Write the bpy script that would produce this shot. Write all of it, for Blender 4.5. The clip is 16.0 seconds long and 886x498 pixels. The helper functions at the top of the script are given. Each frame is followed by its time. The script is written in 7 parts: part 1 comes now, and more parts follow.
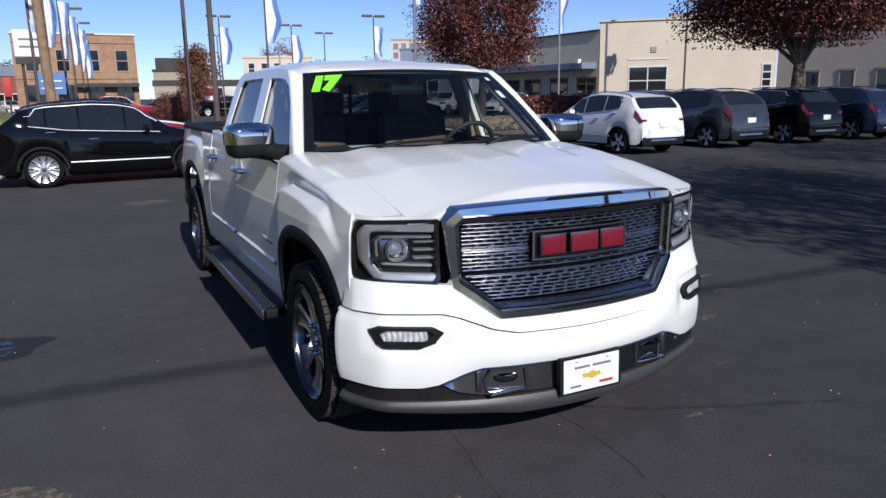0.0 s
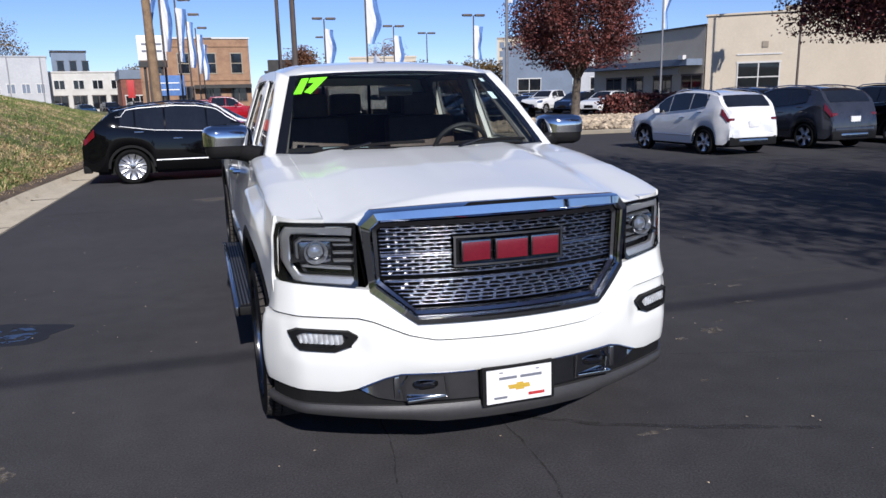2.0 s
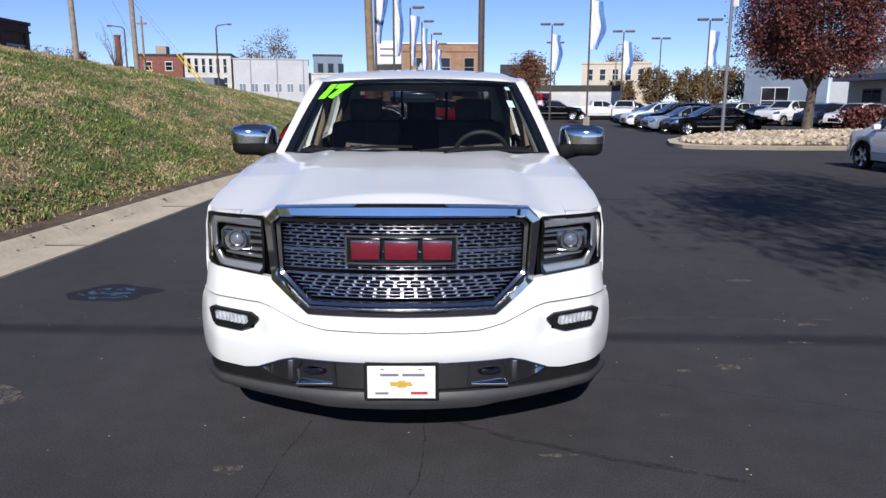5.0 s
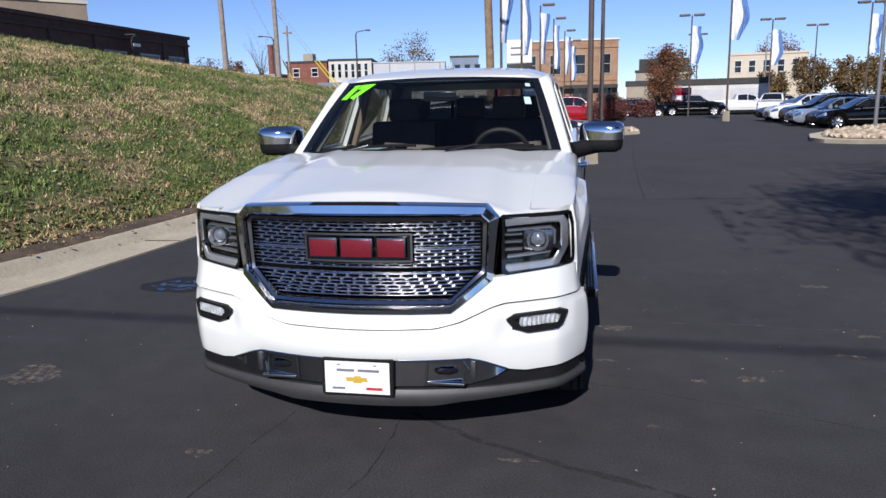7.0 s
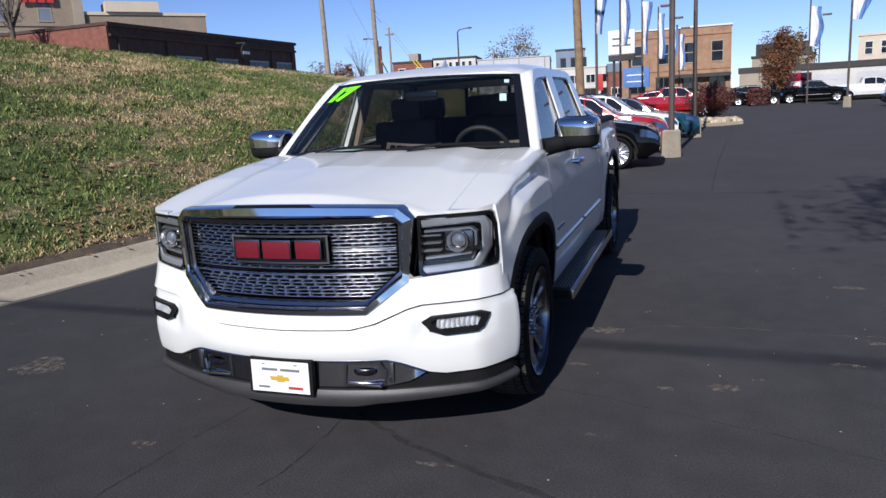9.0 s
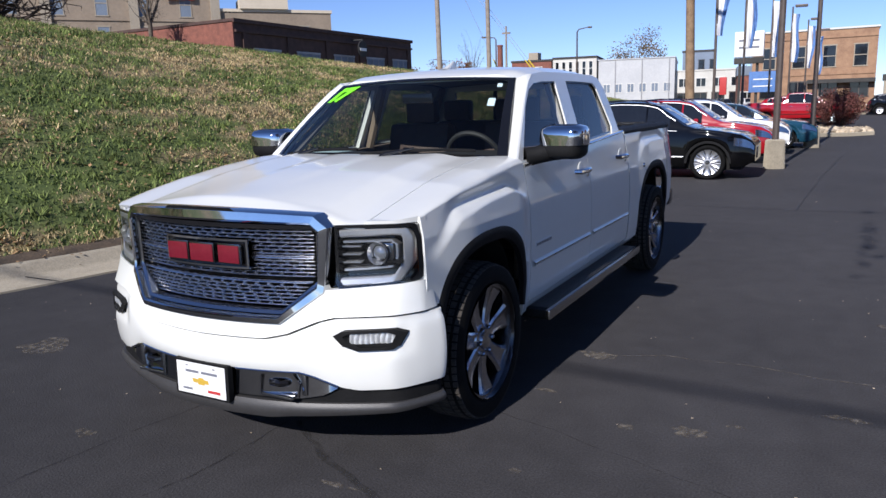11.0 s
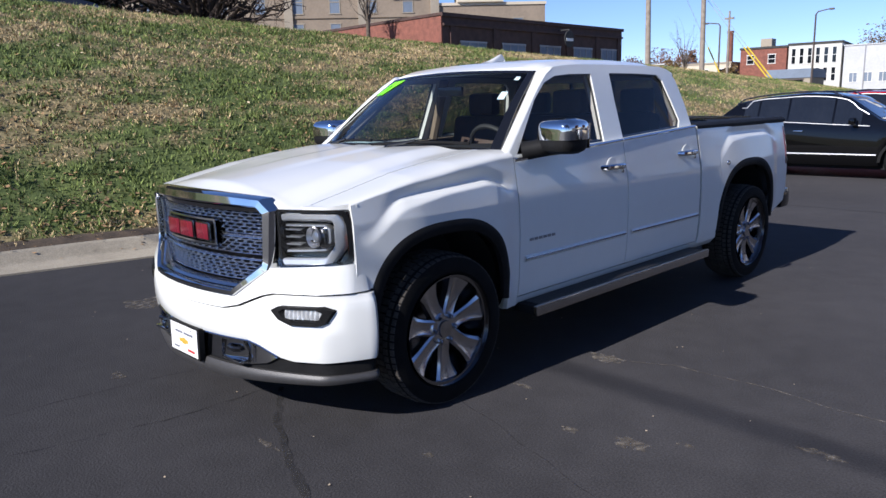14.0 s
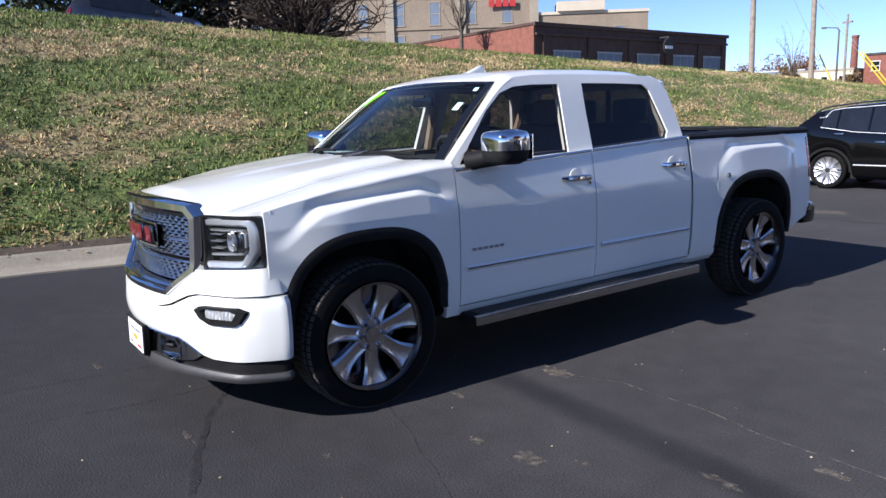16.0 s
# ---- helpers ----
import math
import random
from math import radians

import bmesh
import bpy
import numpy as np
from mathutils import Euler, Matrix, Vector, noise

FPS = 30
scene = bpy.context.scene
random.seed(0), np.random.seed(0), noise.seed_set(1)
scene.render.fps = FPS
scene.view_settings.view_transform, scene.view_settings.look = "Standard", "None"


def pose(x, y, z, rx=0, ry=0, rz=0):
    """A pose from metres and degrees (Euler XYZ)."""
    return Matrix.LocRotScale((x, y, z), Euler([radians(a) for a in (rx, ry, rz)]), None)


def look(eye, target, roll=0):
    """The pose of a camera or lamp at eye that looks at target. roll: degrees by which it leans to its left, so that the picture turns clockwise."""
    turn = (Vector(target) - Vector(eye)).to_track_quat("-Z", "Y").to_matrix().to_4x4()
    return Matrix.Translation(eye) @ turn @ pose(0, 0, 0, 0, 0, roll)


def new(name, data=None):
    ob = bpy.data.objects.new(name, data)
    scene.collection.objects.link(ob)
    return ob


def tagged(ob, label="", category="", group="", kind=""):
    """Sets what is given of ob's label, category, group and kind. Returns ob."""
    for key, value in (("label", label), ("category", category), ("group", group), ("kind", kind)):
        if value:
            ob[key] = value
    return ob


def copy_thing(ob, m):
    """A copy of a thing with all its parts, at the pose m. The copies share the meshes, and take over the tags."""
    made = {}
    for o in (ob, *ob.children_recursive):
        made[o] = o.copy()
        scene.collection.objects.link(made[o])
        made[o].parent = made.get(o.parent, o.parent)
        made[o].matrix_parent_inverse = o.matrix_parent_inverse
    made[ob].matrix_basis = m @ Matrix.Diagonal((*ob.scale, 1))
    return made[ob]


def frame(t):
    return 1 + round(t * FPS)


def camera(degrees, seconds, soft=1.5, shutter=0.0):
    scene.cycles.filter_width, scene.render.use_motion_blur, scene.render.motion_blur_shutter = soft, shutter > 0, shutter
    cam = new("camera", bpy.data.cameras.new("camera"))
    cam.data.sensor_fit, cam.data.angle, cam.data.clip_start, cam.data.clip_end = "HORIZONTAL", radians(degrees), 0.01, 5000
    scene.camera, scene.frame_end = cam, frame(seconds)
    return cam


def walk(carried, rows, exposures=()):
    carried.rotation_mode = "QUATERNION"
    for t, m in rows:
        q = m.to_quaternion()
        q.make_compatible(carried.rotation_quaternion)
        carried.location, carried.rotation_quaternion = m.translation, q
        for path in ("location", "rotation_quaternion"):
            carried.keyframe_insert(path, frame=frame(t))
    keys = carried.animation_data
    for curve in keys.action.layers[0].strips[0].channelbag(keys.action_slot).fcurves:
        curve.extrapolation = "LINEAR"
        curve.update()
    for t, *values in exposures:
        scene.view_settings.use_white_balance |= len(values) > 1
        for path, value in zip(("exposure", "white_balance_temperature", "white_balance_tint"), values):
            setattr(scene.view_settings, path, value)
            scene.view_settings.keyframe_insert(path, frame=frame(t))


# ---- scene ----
cam = camera(62.9, 16.0)
PATH = [
    (0, (-1.952, -2.451, 1.599), (-1.076, -0.702, 1.181), -0.9),
    (0.5, (-1.758, -2.601, 1.592), (-0.971, -0.811, 1.171), -0.2),
    (1, (-1.574, -2.724, 1.594), (-0.86, -0.906, 1.163), -0.6),
    (1.5, (-1.39, -2.685, 1.596), (-0.744, -0.839, 1.175), -0.5),
    (2, (-1.22, -2.71, 1.601), (-0.608, -0.852, 1.185), -1.3),
    (2.5, (-1.013, -2.897, 1.597), (-0.481, -1.01, 1.199), -0.7),
    (3, (-0.82, -2.996, 1.603), (-0.365, -1.086, 1.225), -1.6),
    (3.5, (-0.591, -2.965, 1.608), (-0.223, -1.038, 1.217), -1.3),
    (4, (-0.372, -2.99, 1.612), (-0.086, -1.052, 1.211), -1.6),
    (4.2, (-0.264, -3.04, 1.61), (-0.034, -1.093, 1.214), -0.8),
    (6.3, (0.768, -3.103, 1.603), (0.535, -1.16, 1.192), -1.9),
    (6.5, (0.838, -3.109, 1.603), (0.581, -1.17, 1.187), -1.8),
    (7, (0.985, -2.998, 1.589), (0.614, -1.073, 1.194), -1.3),
    (7.5, (1.129, -2.88, 1.594), (0.705, -0.972, 1.169), -2.4),
    (8, (1.404, -2.883, 1.591), (0.877, -0.997, 1.183), -2.4),
    (8.5, (1.643, -2.873, 1.591), (1.048, -1.007, 1.187), -2.9),
    (8.7, (1.713, -2.83, 1.576), (1.092, -0.971, 1.178), -3.1),
    (10.8, (2.46, -2.301, 1.567), (1.535, -0.572, 1.175), -1.8),
    (11, (2.515, -2.237, 1.569), (1.566, -0.519, 1.186), -1.7),
    (11.5, (2.689, -2.16, 1.567), (1.651, -0.495, 1.181), -2.6),
    (12, (2.979, -2.101, 1.565), (1.857, -0.493, 1.168), -1.9),
    (12.5, (3.115, -1.994, 1.55), (1.941, -0.424, 1.154), -2.9),
    (13, (3.223, -1.817, 1.562), (1.997, -0.285, 1.175), -2.4),
    (13.5, (3.359, -1.7, 1.552), (2.035, -0.254, 1.16), -3.7),
    (14, (3.587, -1.577, 1.55), (2.179, -0.212, 1.159), -1.6),
    (14.5, (3.706, -1.416, 1.528), (2.269, -0.073, 1.164), -2.0),
    (15, (3.812, -1.199, 1.541), (2.304, 0.069, 1.196), -2.6),
    (15.5, (4.031, -1.053, 1.525), (2.467, 0.144, 1.179), -1.9),
    (16, (4.222, -0.92, 1.531), (2.629, 0.235, 1.173), -1.7),
]
walk(cam, [(t, look(eye, target, roll)) for t, eye, target, roll in PATH],
     exposures=[(0, 0.28, 6200, 14), (4, 0.28, 6200, 14), (8.5, 0.28, 6200, 14), (11, 0.42, 6200, 14), (13, 0.58, 6200, 14), (14, 0.68, 6200, 14), (15.5, 0.78, 6200, 14), (16, 0.98, 6200, 14)])

# ---- light ----
SUN_EL, SUN_AZ = 33.2, 3.0          # the sun stands behind the camera, shadows run to +y and a little to +x
world = bpy.data.worlds.new("sky")
scene.world = world
world.use_nodes = True
wn = world.node_tree
sky = wn.nodes.new("ShaderNodeTexSky")
sky.sky_type, sky.sun_disc = "NISHITA", False
sky.sun_elevation, sky.sun_rotation = radians(SUN_EL), radians(180 + SUN_AZ)
sky.altitude, sky.air_density, sky.dust_density, sky.ozone_density = 400, 0.75, 0.0, 4.0
deep = wn.nodes.new("ShaderNodeVectorMath")          # clear, dry autumn air: a deeper blue than the model gives
deep.operation, deep.inputs[1].default_value = "MULTIPLY", (0.82, 0.83, 0.965)
wn.links.new(sky.outputs[0], deep.inputs[0])
wn.links.new(deep.outputs[0], wn.nodes["Background"].inputs[0])
wn.nodes["Background"].inputs[1].default_value = 0.10
sun = new("sun", bpy.data.lights.new("sun", "SUN"))
sun.data.energy, sun.data.angle, sun.data.color = 4.25, radians(0.53), (1.0, 0.955, 0.88)
ce = math.cos(radians(SUN_EL))
sun.matrix_world = look((0, 0, 30), (ce * math.sin(radians(SUN_AZ)), ce * math.cos(radians(SUN_AZ)), 30 - math.sin(radians(SUN_EL))))
scene.view_settings.exposure = 0.0


# ---- materials ----
def material(name, color, rough=0.6, metal=0.0, vary=0.0, scale=8.0, bump=0.0, bump_scale=60.0, coat=0.0, second=None, island=0.0, rand=0.0, spec=0.5, mid=0.5, width=0.25):
    """A principled material with two scales of noise in its colour and a fine relief."""
    m = bpy.data.materials.new(name)
    m.use_nodes = True
    nt, b = m.node_tree, m.node_tree.nodes["Principled BSDF"]
    b.inputs["Base Color"].default_value = (*color, 1)
    b.inputs["Roughness"].default_value, b.inputs["Metallic"].default_value = rough, metal
    b.inputs["Coat Weight"].default_value, b.inputs["Coat Roughness"].default_value = coat, 0.03
    b.inputs["Specular IOR Level"].default_value = spec
    geo = nt.nodes.new("ShaderNodeNewGeometry")
    out = None
    if vary or second:
        n1, n2 = nt.nodes.new("ShaderNodeTexNoise"), nt.nodes.new("ShaderNodeTexNoise")
        for n, s in ((n1, scale), (n2, scale * 9)):
            n.inputs["Scale"].default_value, n.inputs["Detail"].default_value = s, 5
            nt.links.new(geo.outputs["Position"], n.inputs["Vector"])
        add = nt.nodes.new("ShaderNodeMath")
        add.operation = "MULTIPLY_ADD"
        add.inputs[1].default_value = 0.45
        nt.links.new(n2.outputs[0], add.inputs[0])
        half = nt.nodes.new("ShaderNodeMath")
        half.operation = "MULTIPLY"
        half.inputs[1].default_value = 0.55
        nt.links.new(n1.outputs[0], half.inputs[0])
        nt.links.new(half.outputs[0], add.inputs[2])
        ramp = nt.nodes.new("ShaderNodeValToRGB")
        ramp.color_ramp.elements[0].position, ramp.color_ramp.elements[1].position = mid - width / 2, mid + width / 2
        lo = second if second else tuple(c * (1 - vary) for c in color)
        hi = color if second else tuple(min(1, c * (1 + vary)) for c in color)
        ramp.color_ramp.elements[0].color, ramp.color_ramp.elements[1].color = (*lo, 1), (*hi, 1)
        nt.links.new(add.outputs[0], ramp.inputs[0])
        out = ramp.outputs[0]
    if island or rand:
        src = geo.outputs["Random Per Island"] if island else nt.nodes.new("ShaderNodeObjectInfo").outputs["Random"]
        amount = island or rand
        mr = nt.nodes.new("ShaderNodeMapRange")
        mr.inputs["To Min"].default_value, mr.inputs["To Max"].default_value = 1 - amount, 1 + amount
        nt.links.new(src, mr.inputs["Value"])
        mul = nt.nodes.new("ShaderNodeVectorMath")
        mul.operation = "SCALE"
        if out:
            nt.links.new(out, mul.inputs[0])
        else:
            mul.inputs[0].default_value = color
        nt.links.new(mr.outputs[0], mul.inputs["Scale"])
        out = mul.outputs[0]
    if out:
        nt.links.new(out, b.inputs["Base Color"])
    if bump:
        nb, bp = nt.nodes.new("ShaderNodeTexNoise"), nt.nodes.new("ShaderNodeBump")
        nb.inputs["Scale"].default_value, nb.inputs["Detail"].default_value = bump_scale, 4
        bp.inputs["Strength"].default_value, bp.inputs["Distance"].default_value = bump, 0.01
        nt.links.new(geo.outputs["Position"], nb.inputs["Vector"])
        nt.links.new(nb.outputs[0], bp.inputs["Height"])
        nt.links.new(bp.outputs[0], b.inputs["Normal"])
    return m


def matt(m, amount=1.0):
    """Loose grains and blades throw light back towards the sun."""
    m.node_tree.nodes["Principled BSDF"].inputs["Diffuse Roughness"].default_value = amount


def glass(name, tint, gloss=0.02):
    """A thin pane: tinted see-through with a mirror coat that grows at grazing angles."""
    m = bpy.data.materials.new(name)
    m.use_nodes = True
    nt = m.node_tree
    nt.nodes.remove(nt.nodes["Principled BSDF"])
    see, shine, mix, lw, pw, fr = (nt.nodes.new("ShaderNode" + k) for k in ("BsdfTransparent", "BsdfGlossy", "MixShader", "LayerWeight", "Math", "MapRange"))
    lw.inputs["Blend"].default_value = 0.5
    pw.operation, pw.inputs[1].default_value = "POWER", 5.2
    fr.inputs["To Min"].default_value = 0.035
    nt.links.new(lw.outputs["Facing"], pw.inputs[0])
    nt.links.new(pw.outputs[0], fr.inputs["Value"])
    see.inputs[0].default_value = (*tint, 1)
    shine.inputs["Roughness"].default_value = gloss
    nt.links.new(fr.outputs[0], mix.inputs[0])
    nt.links.new(see.outputs[0], mix.inputs[1])
    nt.links.new(shine.outputs[0], mix.inputs[2])
    nt.links.new(mix.outputs[0], nt.nodes["Material Output"].inputs[0])
    return m


WHITE = material("pearl_white_paint", (0.765, 0.772, 0.738), 0.34, 0.0, vary=0.012, scale=1.5, coat=0.85)
WHITE.node_tree.nodes["Principled BSDF"].inputs["Coat Roughness"].default_value = 0.07
CHROME = material("chrome", (0.68, 0.69, 0.70), 0.05, 1.0, vary=0.03, scale=14)
SATIN = material("satin_chrome", (0.42, 0.42, 0.43), 0.16, 1.0, vary=0.05, scale=20)
TRIMCHROME = material("black_chrome", (0.36, 0.36, 0.37), 0.09, 1.0, vary=0.08, scale=20)
DARKCHROME = material("dark_chrome", (0.24, 0.24, 0.25), 0.17, 1.0, vary=0.08, scale=20)
WHEELCHROME = material("wheel_chrome", (0.50, 0.50, 0.52), 0.22, 1.0, vary=0.06, scale=12)
GRILLESILVER = material("grille_silver", (0.80, 0.80, 0.81), 0.13, 1.0, vary=0.1, scale=40)
GUIDE = material("light_guide", (0.60, 0.60, 0.61), 0.30, 0.7, vary=0.06, scale=30)
FACETS = material("lamp_facets", (0.86, 0.87, 0.90), 0.26, 0.55, vary=0.15, scale=60)
RIMSILVER = material("rim_silver", (0.68, 0.68, 0.69), 0.33, 0.9, vary=0.08, scale=20)
DASH = material("dash_vinyl", (0.03, 0.029, 0.029), 0.6, vary=0.15, scale=10, bump=0.1, bump_scale=300)
PLASTIC = material("black_plastic", (0.011, 0.011, 0.0115), 0.6, vary=0.2, scale=10, bump=0.15, bump_scale=400, spec=0.14)
GLOSSBLACK = material("gloss_black", (0.008, 0.008, 0.009), 0.12, coat=0.4, vary=0.1)
GREYPLASTIC = material("grey_lip_plastic", (0.042, 0.041, 0.042), 0.45, vary=0.12, scale=6, bump=0.1, bump_scale=300)
VOID = material("underbody_black", (0.006, 0.006, 0.006), 0.9, vary=0.3)
RUBBER = material("tyre_rubber", (0.006, 0.006, 0.006), 0.8, vary=0.3, scale=12, bump=0.2, bump_scale=150, spec=0.15)
TREAD = material("dusty_tread", (0.062, 0.054, 0.047), 0.9, second=(0.02, 0.018, 0.016), scale=30, bump=0.2, bump_scale=120)
LEATHER = material("cocoa_leather", (0.085, 0.052, 0.04), 0.5, vary=0.2, scale=12, bump=0.15, bump_scale=200)
TAN_TRIM = material("tan_trim", (0.28, 0.21, 0.15), 0.6, vary=0.12, scale=10)
HEADLINER = material("grey_headliner", (0.22, 0.205, 0.19), 0.9, vary=0.1, scale=20)
GLASS = glass("windshield_glass", (0.62, 0.68, 0.66))
TINT = glass("tinted_glass", (0.48, 0.47, 0.46))
TINTREAR = glass("dark_tinted_glass", (0.22, 0.215, 0.21))
PRIVACY = glass("privacy_glass", (0.16, 0.17, 0.18))
LENS = glass("lamp_lens", (0.92, 0.94, 0.95))
REDPLASTIC = material("badge_red", (0.15, 0.011, 0.022), 0.18, coat=0.5, vary=0.08)
REDLENS = material("red_lens", (0.13, 0.005, 0.007), 0.15, coat=0.6, vary=0.15, scale=20)
AMBER = material("amber_lens", (0.45, 0.09, 0.02), 0.2, coat=0.4, vary=0.1)
LED = material("led_white", (0.42, 0.44, 0.47), 0.08, 0.6, vary=0.1, scale=50)
GREENFILM = material("lime_number_film", (0.22, 0.95, 0.02), 0.55, vary=0.05, scale=10)
CARDWHITE = material("white_card", (0.78, 0.78, 0.77), 0.45, vary=0.03, scale=8)
INKGREY = material("grey_print", (0.16, 0.17, 0.2), 0.6, vary=0.1)
INKRED = material("red_print", (0.45, 0.03, 0.03), 0.6, vary=0.1)
GOLD = material("gold_print", (0.55, 0.36, 0.05), 0.4, vary=0.1)
STICKER = material("pale_sticker", (0.55, 0.72, 0.74), 0.5, vary=0.08)
ASPHALT = material("asphalt", (0.0398, 0.0383, 0.0410), 0.85, second=(0.0207, 0.0198, 0.0213), scale=0.55, bump=0.6, bump_scale=90, width=0.5, spec=0.3)
CONCRETE = material("old_concrete", (0.37, 0.327, 0.25), 0.9, second=(0.25, 0.218, 0.165), scale=2.2, bump=0.4, bump_scale=60, width=0.4)
DIRT = material("dirt_edge", (0.10, 0.07, 0.045), 0.95, second=(0.035, 0.026, 0.018), scale=5, bump=0.6, bump_scale=40)
GRASS = material("worn_turf", (0.115, 0.145, 0.038), 0.95, second=(0.05, 0.078, 0.018), scale=1.8, bump=1.0, bump_scale=25, width=0.3)
BLADE_G = material("grass_blades_green", (0.132, 0.172, 0.042), 0.8, island=0.5, vary=0.4, scale=1.3)
BLADE_T = material("grass_blades_straw", (0.46, 0.35, 0.185), 0.85, island=0.4, vary=0.25, scale=1.5)
LITTER = material("fallen_leaves", (0.30, 0.18, 0.085), 0.85, island=0.6)
LITTER_PALE = material("pale_fallen_leaves", (0.55, 0.45, 0.28), 0.85, island=0.4)
MAPLE = material("maple_red_leaves", (0.118, 0.032, 0.026), 0.6, island=0.8, vary=0.45, scale=0.9)
BARBERRY = material("barberry_leaves", (0.125, 0.042, 0.034), 0.75, island=0.6, vary=0.35, scale=1.5)
RUSSET = material("russet_leaves", (0.155, 0.065, 0.028), 0.65, island=0.6, vary=0.4, scale=0.6)
OCHRE = material("ochre_leaves", (0.14, 0.088, 0.03), 0.7, island=0.6, vary=0.4, scale=0.4)
EVERGREEN = material("evergreen_needles", (0.018, 0.03, 0.014), 0.8, island=0.6, vary=0.3)
BARK = material("bark", (0.16, 0.13, 0.10), 0.95, second=(0.06, 0.048, 0.038), scale=6, bump=0.8, bump_scale=30)
DARKBARK = material("dark_bark", (0.05, 0.035, 0.028), 0.95, vary=0.3, scale=6)
TIMBER = material("weathered_pole_timber", (0.30, 0.205, 0.12), 0.9, second=(0.16, 0.10, 0.06), scale=4, bump=0.5, bump_scale=40)
GREYTIMBER = material("grey_pole_timber", (0.33, 0.28, 0.23), 0.9, second=(0.20, 0.165, 0.135), scale=4, bump=0.5, bump_scale=40)
BRONZE = material("bronze_pole_paint", (0.085, 0.065, 0.055), 0.5, vary=0.15, scale=6)
STEEL = material("galvanised_steel", (0.28, 0.28, 0.29), 0.45, 0.6, vary=0.12, scale=8)
ROCK = material("tan_rock", (0.46, 0.37, 0.26), 0.9, island=0.4, vary=0.2, scale=5, bump=0.5, bump_scale=40)
BRICK = material("orange_brick", (0.37, 0.225, 0.135), 0.9, second=(0.25, 0.145, 0.09), scale=1.6, bump=0.3, bump_scale=20)
DARKBRICK = material("dark_brown_brick", (0.095, 0.055, 0.046), 0.9, second=(0.06, 0.036, 0.031), scale=2.5, bump=0.3, bump_scale=25)
REDBRICK = material("red_brick", (0.27, 0.10, 0.07), 0.9, second=(0.15, 0.06, 0.045), scale=3, bump=0.3, bump_scale=25)
HOTELTAN = material("hotel_stucco", (0.27, 0.215, 0.16), 0.9, vary=0.12, scale=0.4, bump=0.2, bump_scale=30)
CREAM = material("cream_stucco", (0.62, 0.54, 0.42), 0.9, second=(0.56, 0.485, 0.375), scale=0.8, bump=0.2, bump_scale=40)
TANSTUCCO = material("tan_stucco", (0.36, 0.31, 0.24), 0.9, second=(0.31, 0.265, 0.205), scale=0.6, bump=0.2, bump_scale=30)
PALEWALL = material("pale_painted_wall", (0.528, 0.536, 0.544), 0.85, second=(0.45, 0.46, 0.475), scale=0.5)
WHITEWALL = material("white_painted_wall", (0.612, 0.595, 0.552), 0.85, second=(0.51, 0.495, 0.455), scale=0.6)
BLUEGREY = material("blue_grey_cladding", (0.16, 0.20, 0.26), 0.7, vary=0.1, scale=0.7)
ROOFDARK = material("dark_roofing", (0.05, 0.048, 0.046), 0.9, vary=0.2, scale=1.2)
WINDARK = material("dark_window_glass", (0.012, 0.014, 0.018), 0.03, coat=0.3, vary=0.2, scale=2)
FRAMEWHITE = material("white_frame_paint", (0.62, 0.61, 0.58), 0.6, vary=0.06)
FLAGWHITE = material("white_flag_cloth", (0.72, 0.73, 0.75), 0.85, vary=0.06, scale=4)
FLAGBLUE = material("blue_flag_cloth", (0.10, 0.20, 0.44), 0.85, vary=0.15, scale=4)
YELLOW = material("yellow_guard", (0.62, 0.45, 0.03), 0.6, vary=0.1)
BLACKPAINT = material("black_car_paint", (0.003, 0.003, 0.0035), 0.05, vary=0.1, spec=0.4)
GREYPAINT = material("graphite_car_paint", (0.045, 0.048, 0.06), 0.08, 0.3, coat=0.7, vary=0.08)
NAVYPAINT = material("navy_car_paint", (0.012, 0.02, 0.045), 0.08, 0.2, coat=0.7, vary=0.08)
REDPAINT = material("red_car_paint", (0.33, 0.008, 0.014), 0.08, coat=0.7, vary=0.06)
TEALPAINT = material("teal_car_paint", (0.012, 0.06, 0.10), 0.08, 0.2, coat=0.7, vary=0.06)
SILVERPAINT = material("silver_blue_car_paint", (0.30, 0.34, 0.39), 0.08, 0.4, coat=0.7, vary=0.05)
WHITEPAINT = material("white_car_paint", (0.74, 0.74, 0.73), 0.08, coat=0.6, vary=0.02)
PUDDLE = material("wet_asphalt", (0.012, 0.012, 0.014), 0.10, second=(0.025, 0.022, 0.02), scale=6, spec=0.6)
TAR = material("crack_filler", (0.014, 0.0135, 0.014), 0.7, vary=0.3, scale=10)
SILT = material("pale_silt", (0.150, 0.134, 0.113), 0.95, second=(0.06, 0.051, 0.044), scale=14)
SCUFF = material("tyre_scuff", (0.0245, 0.0235, 0.024), 0.75, vary=0.3, scale=10)


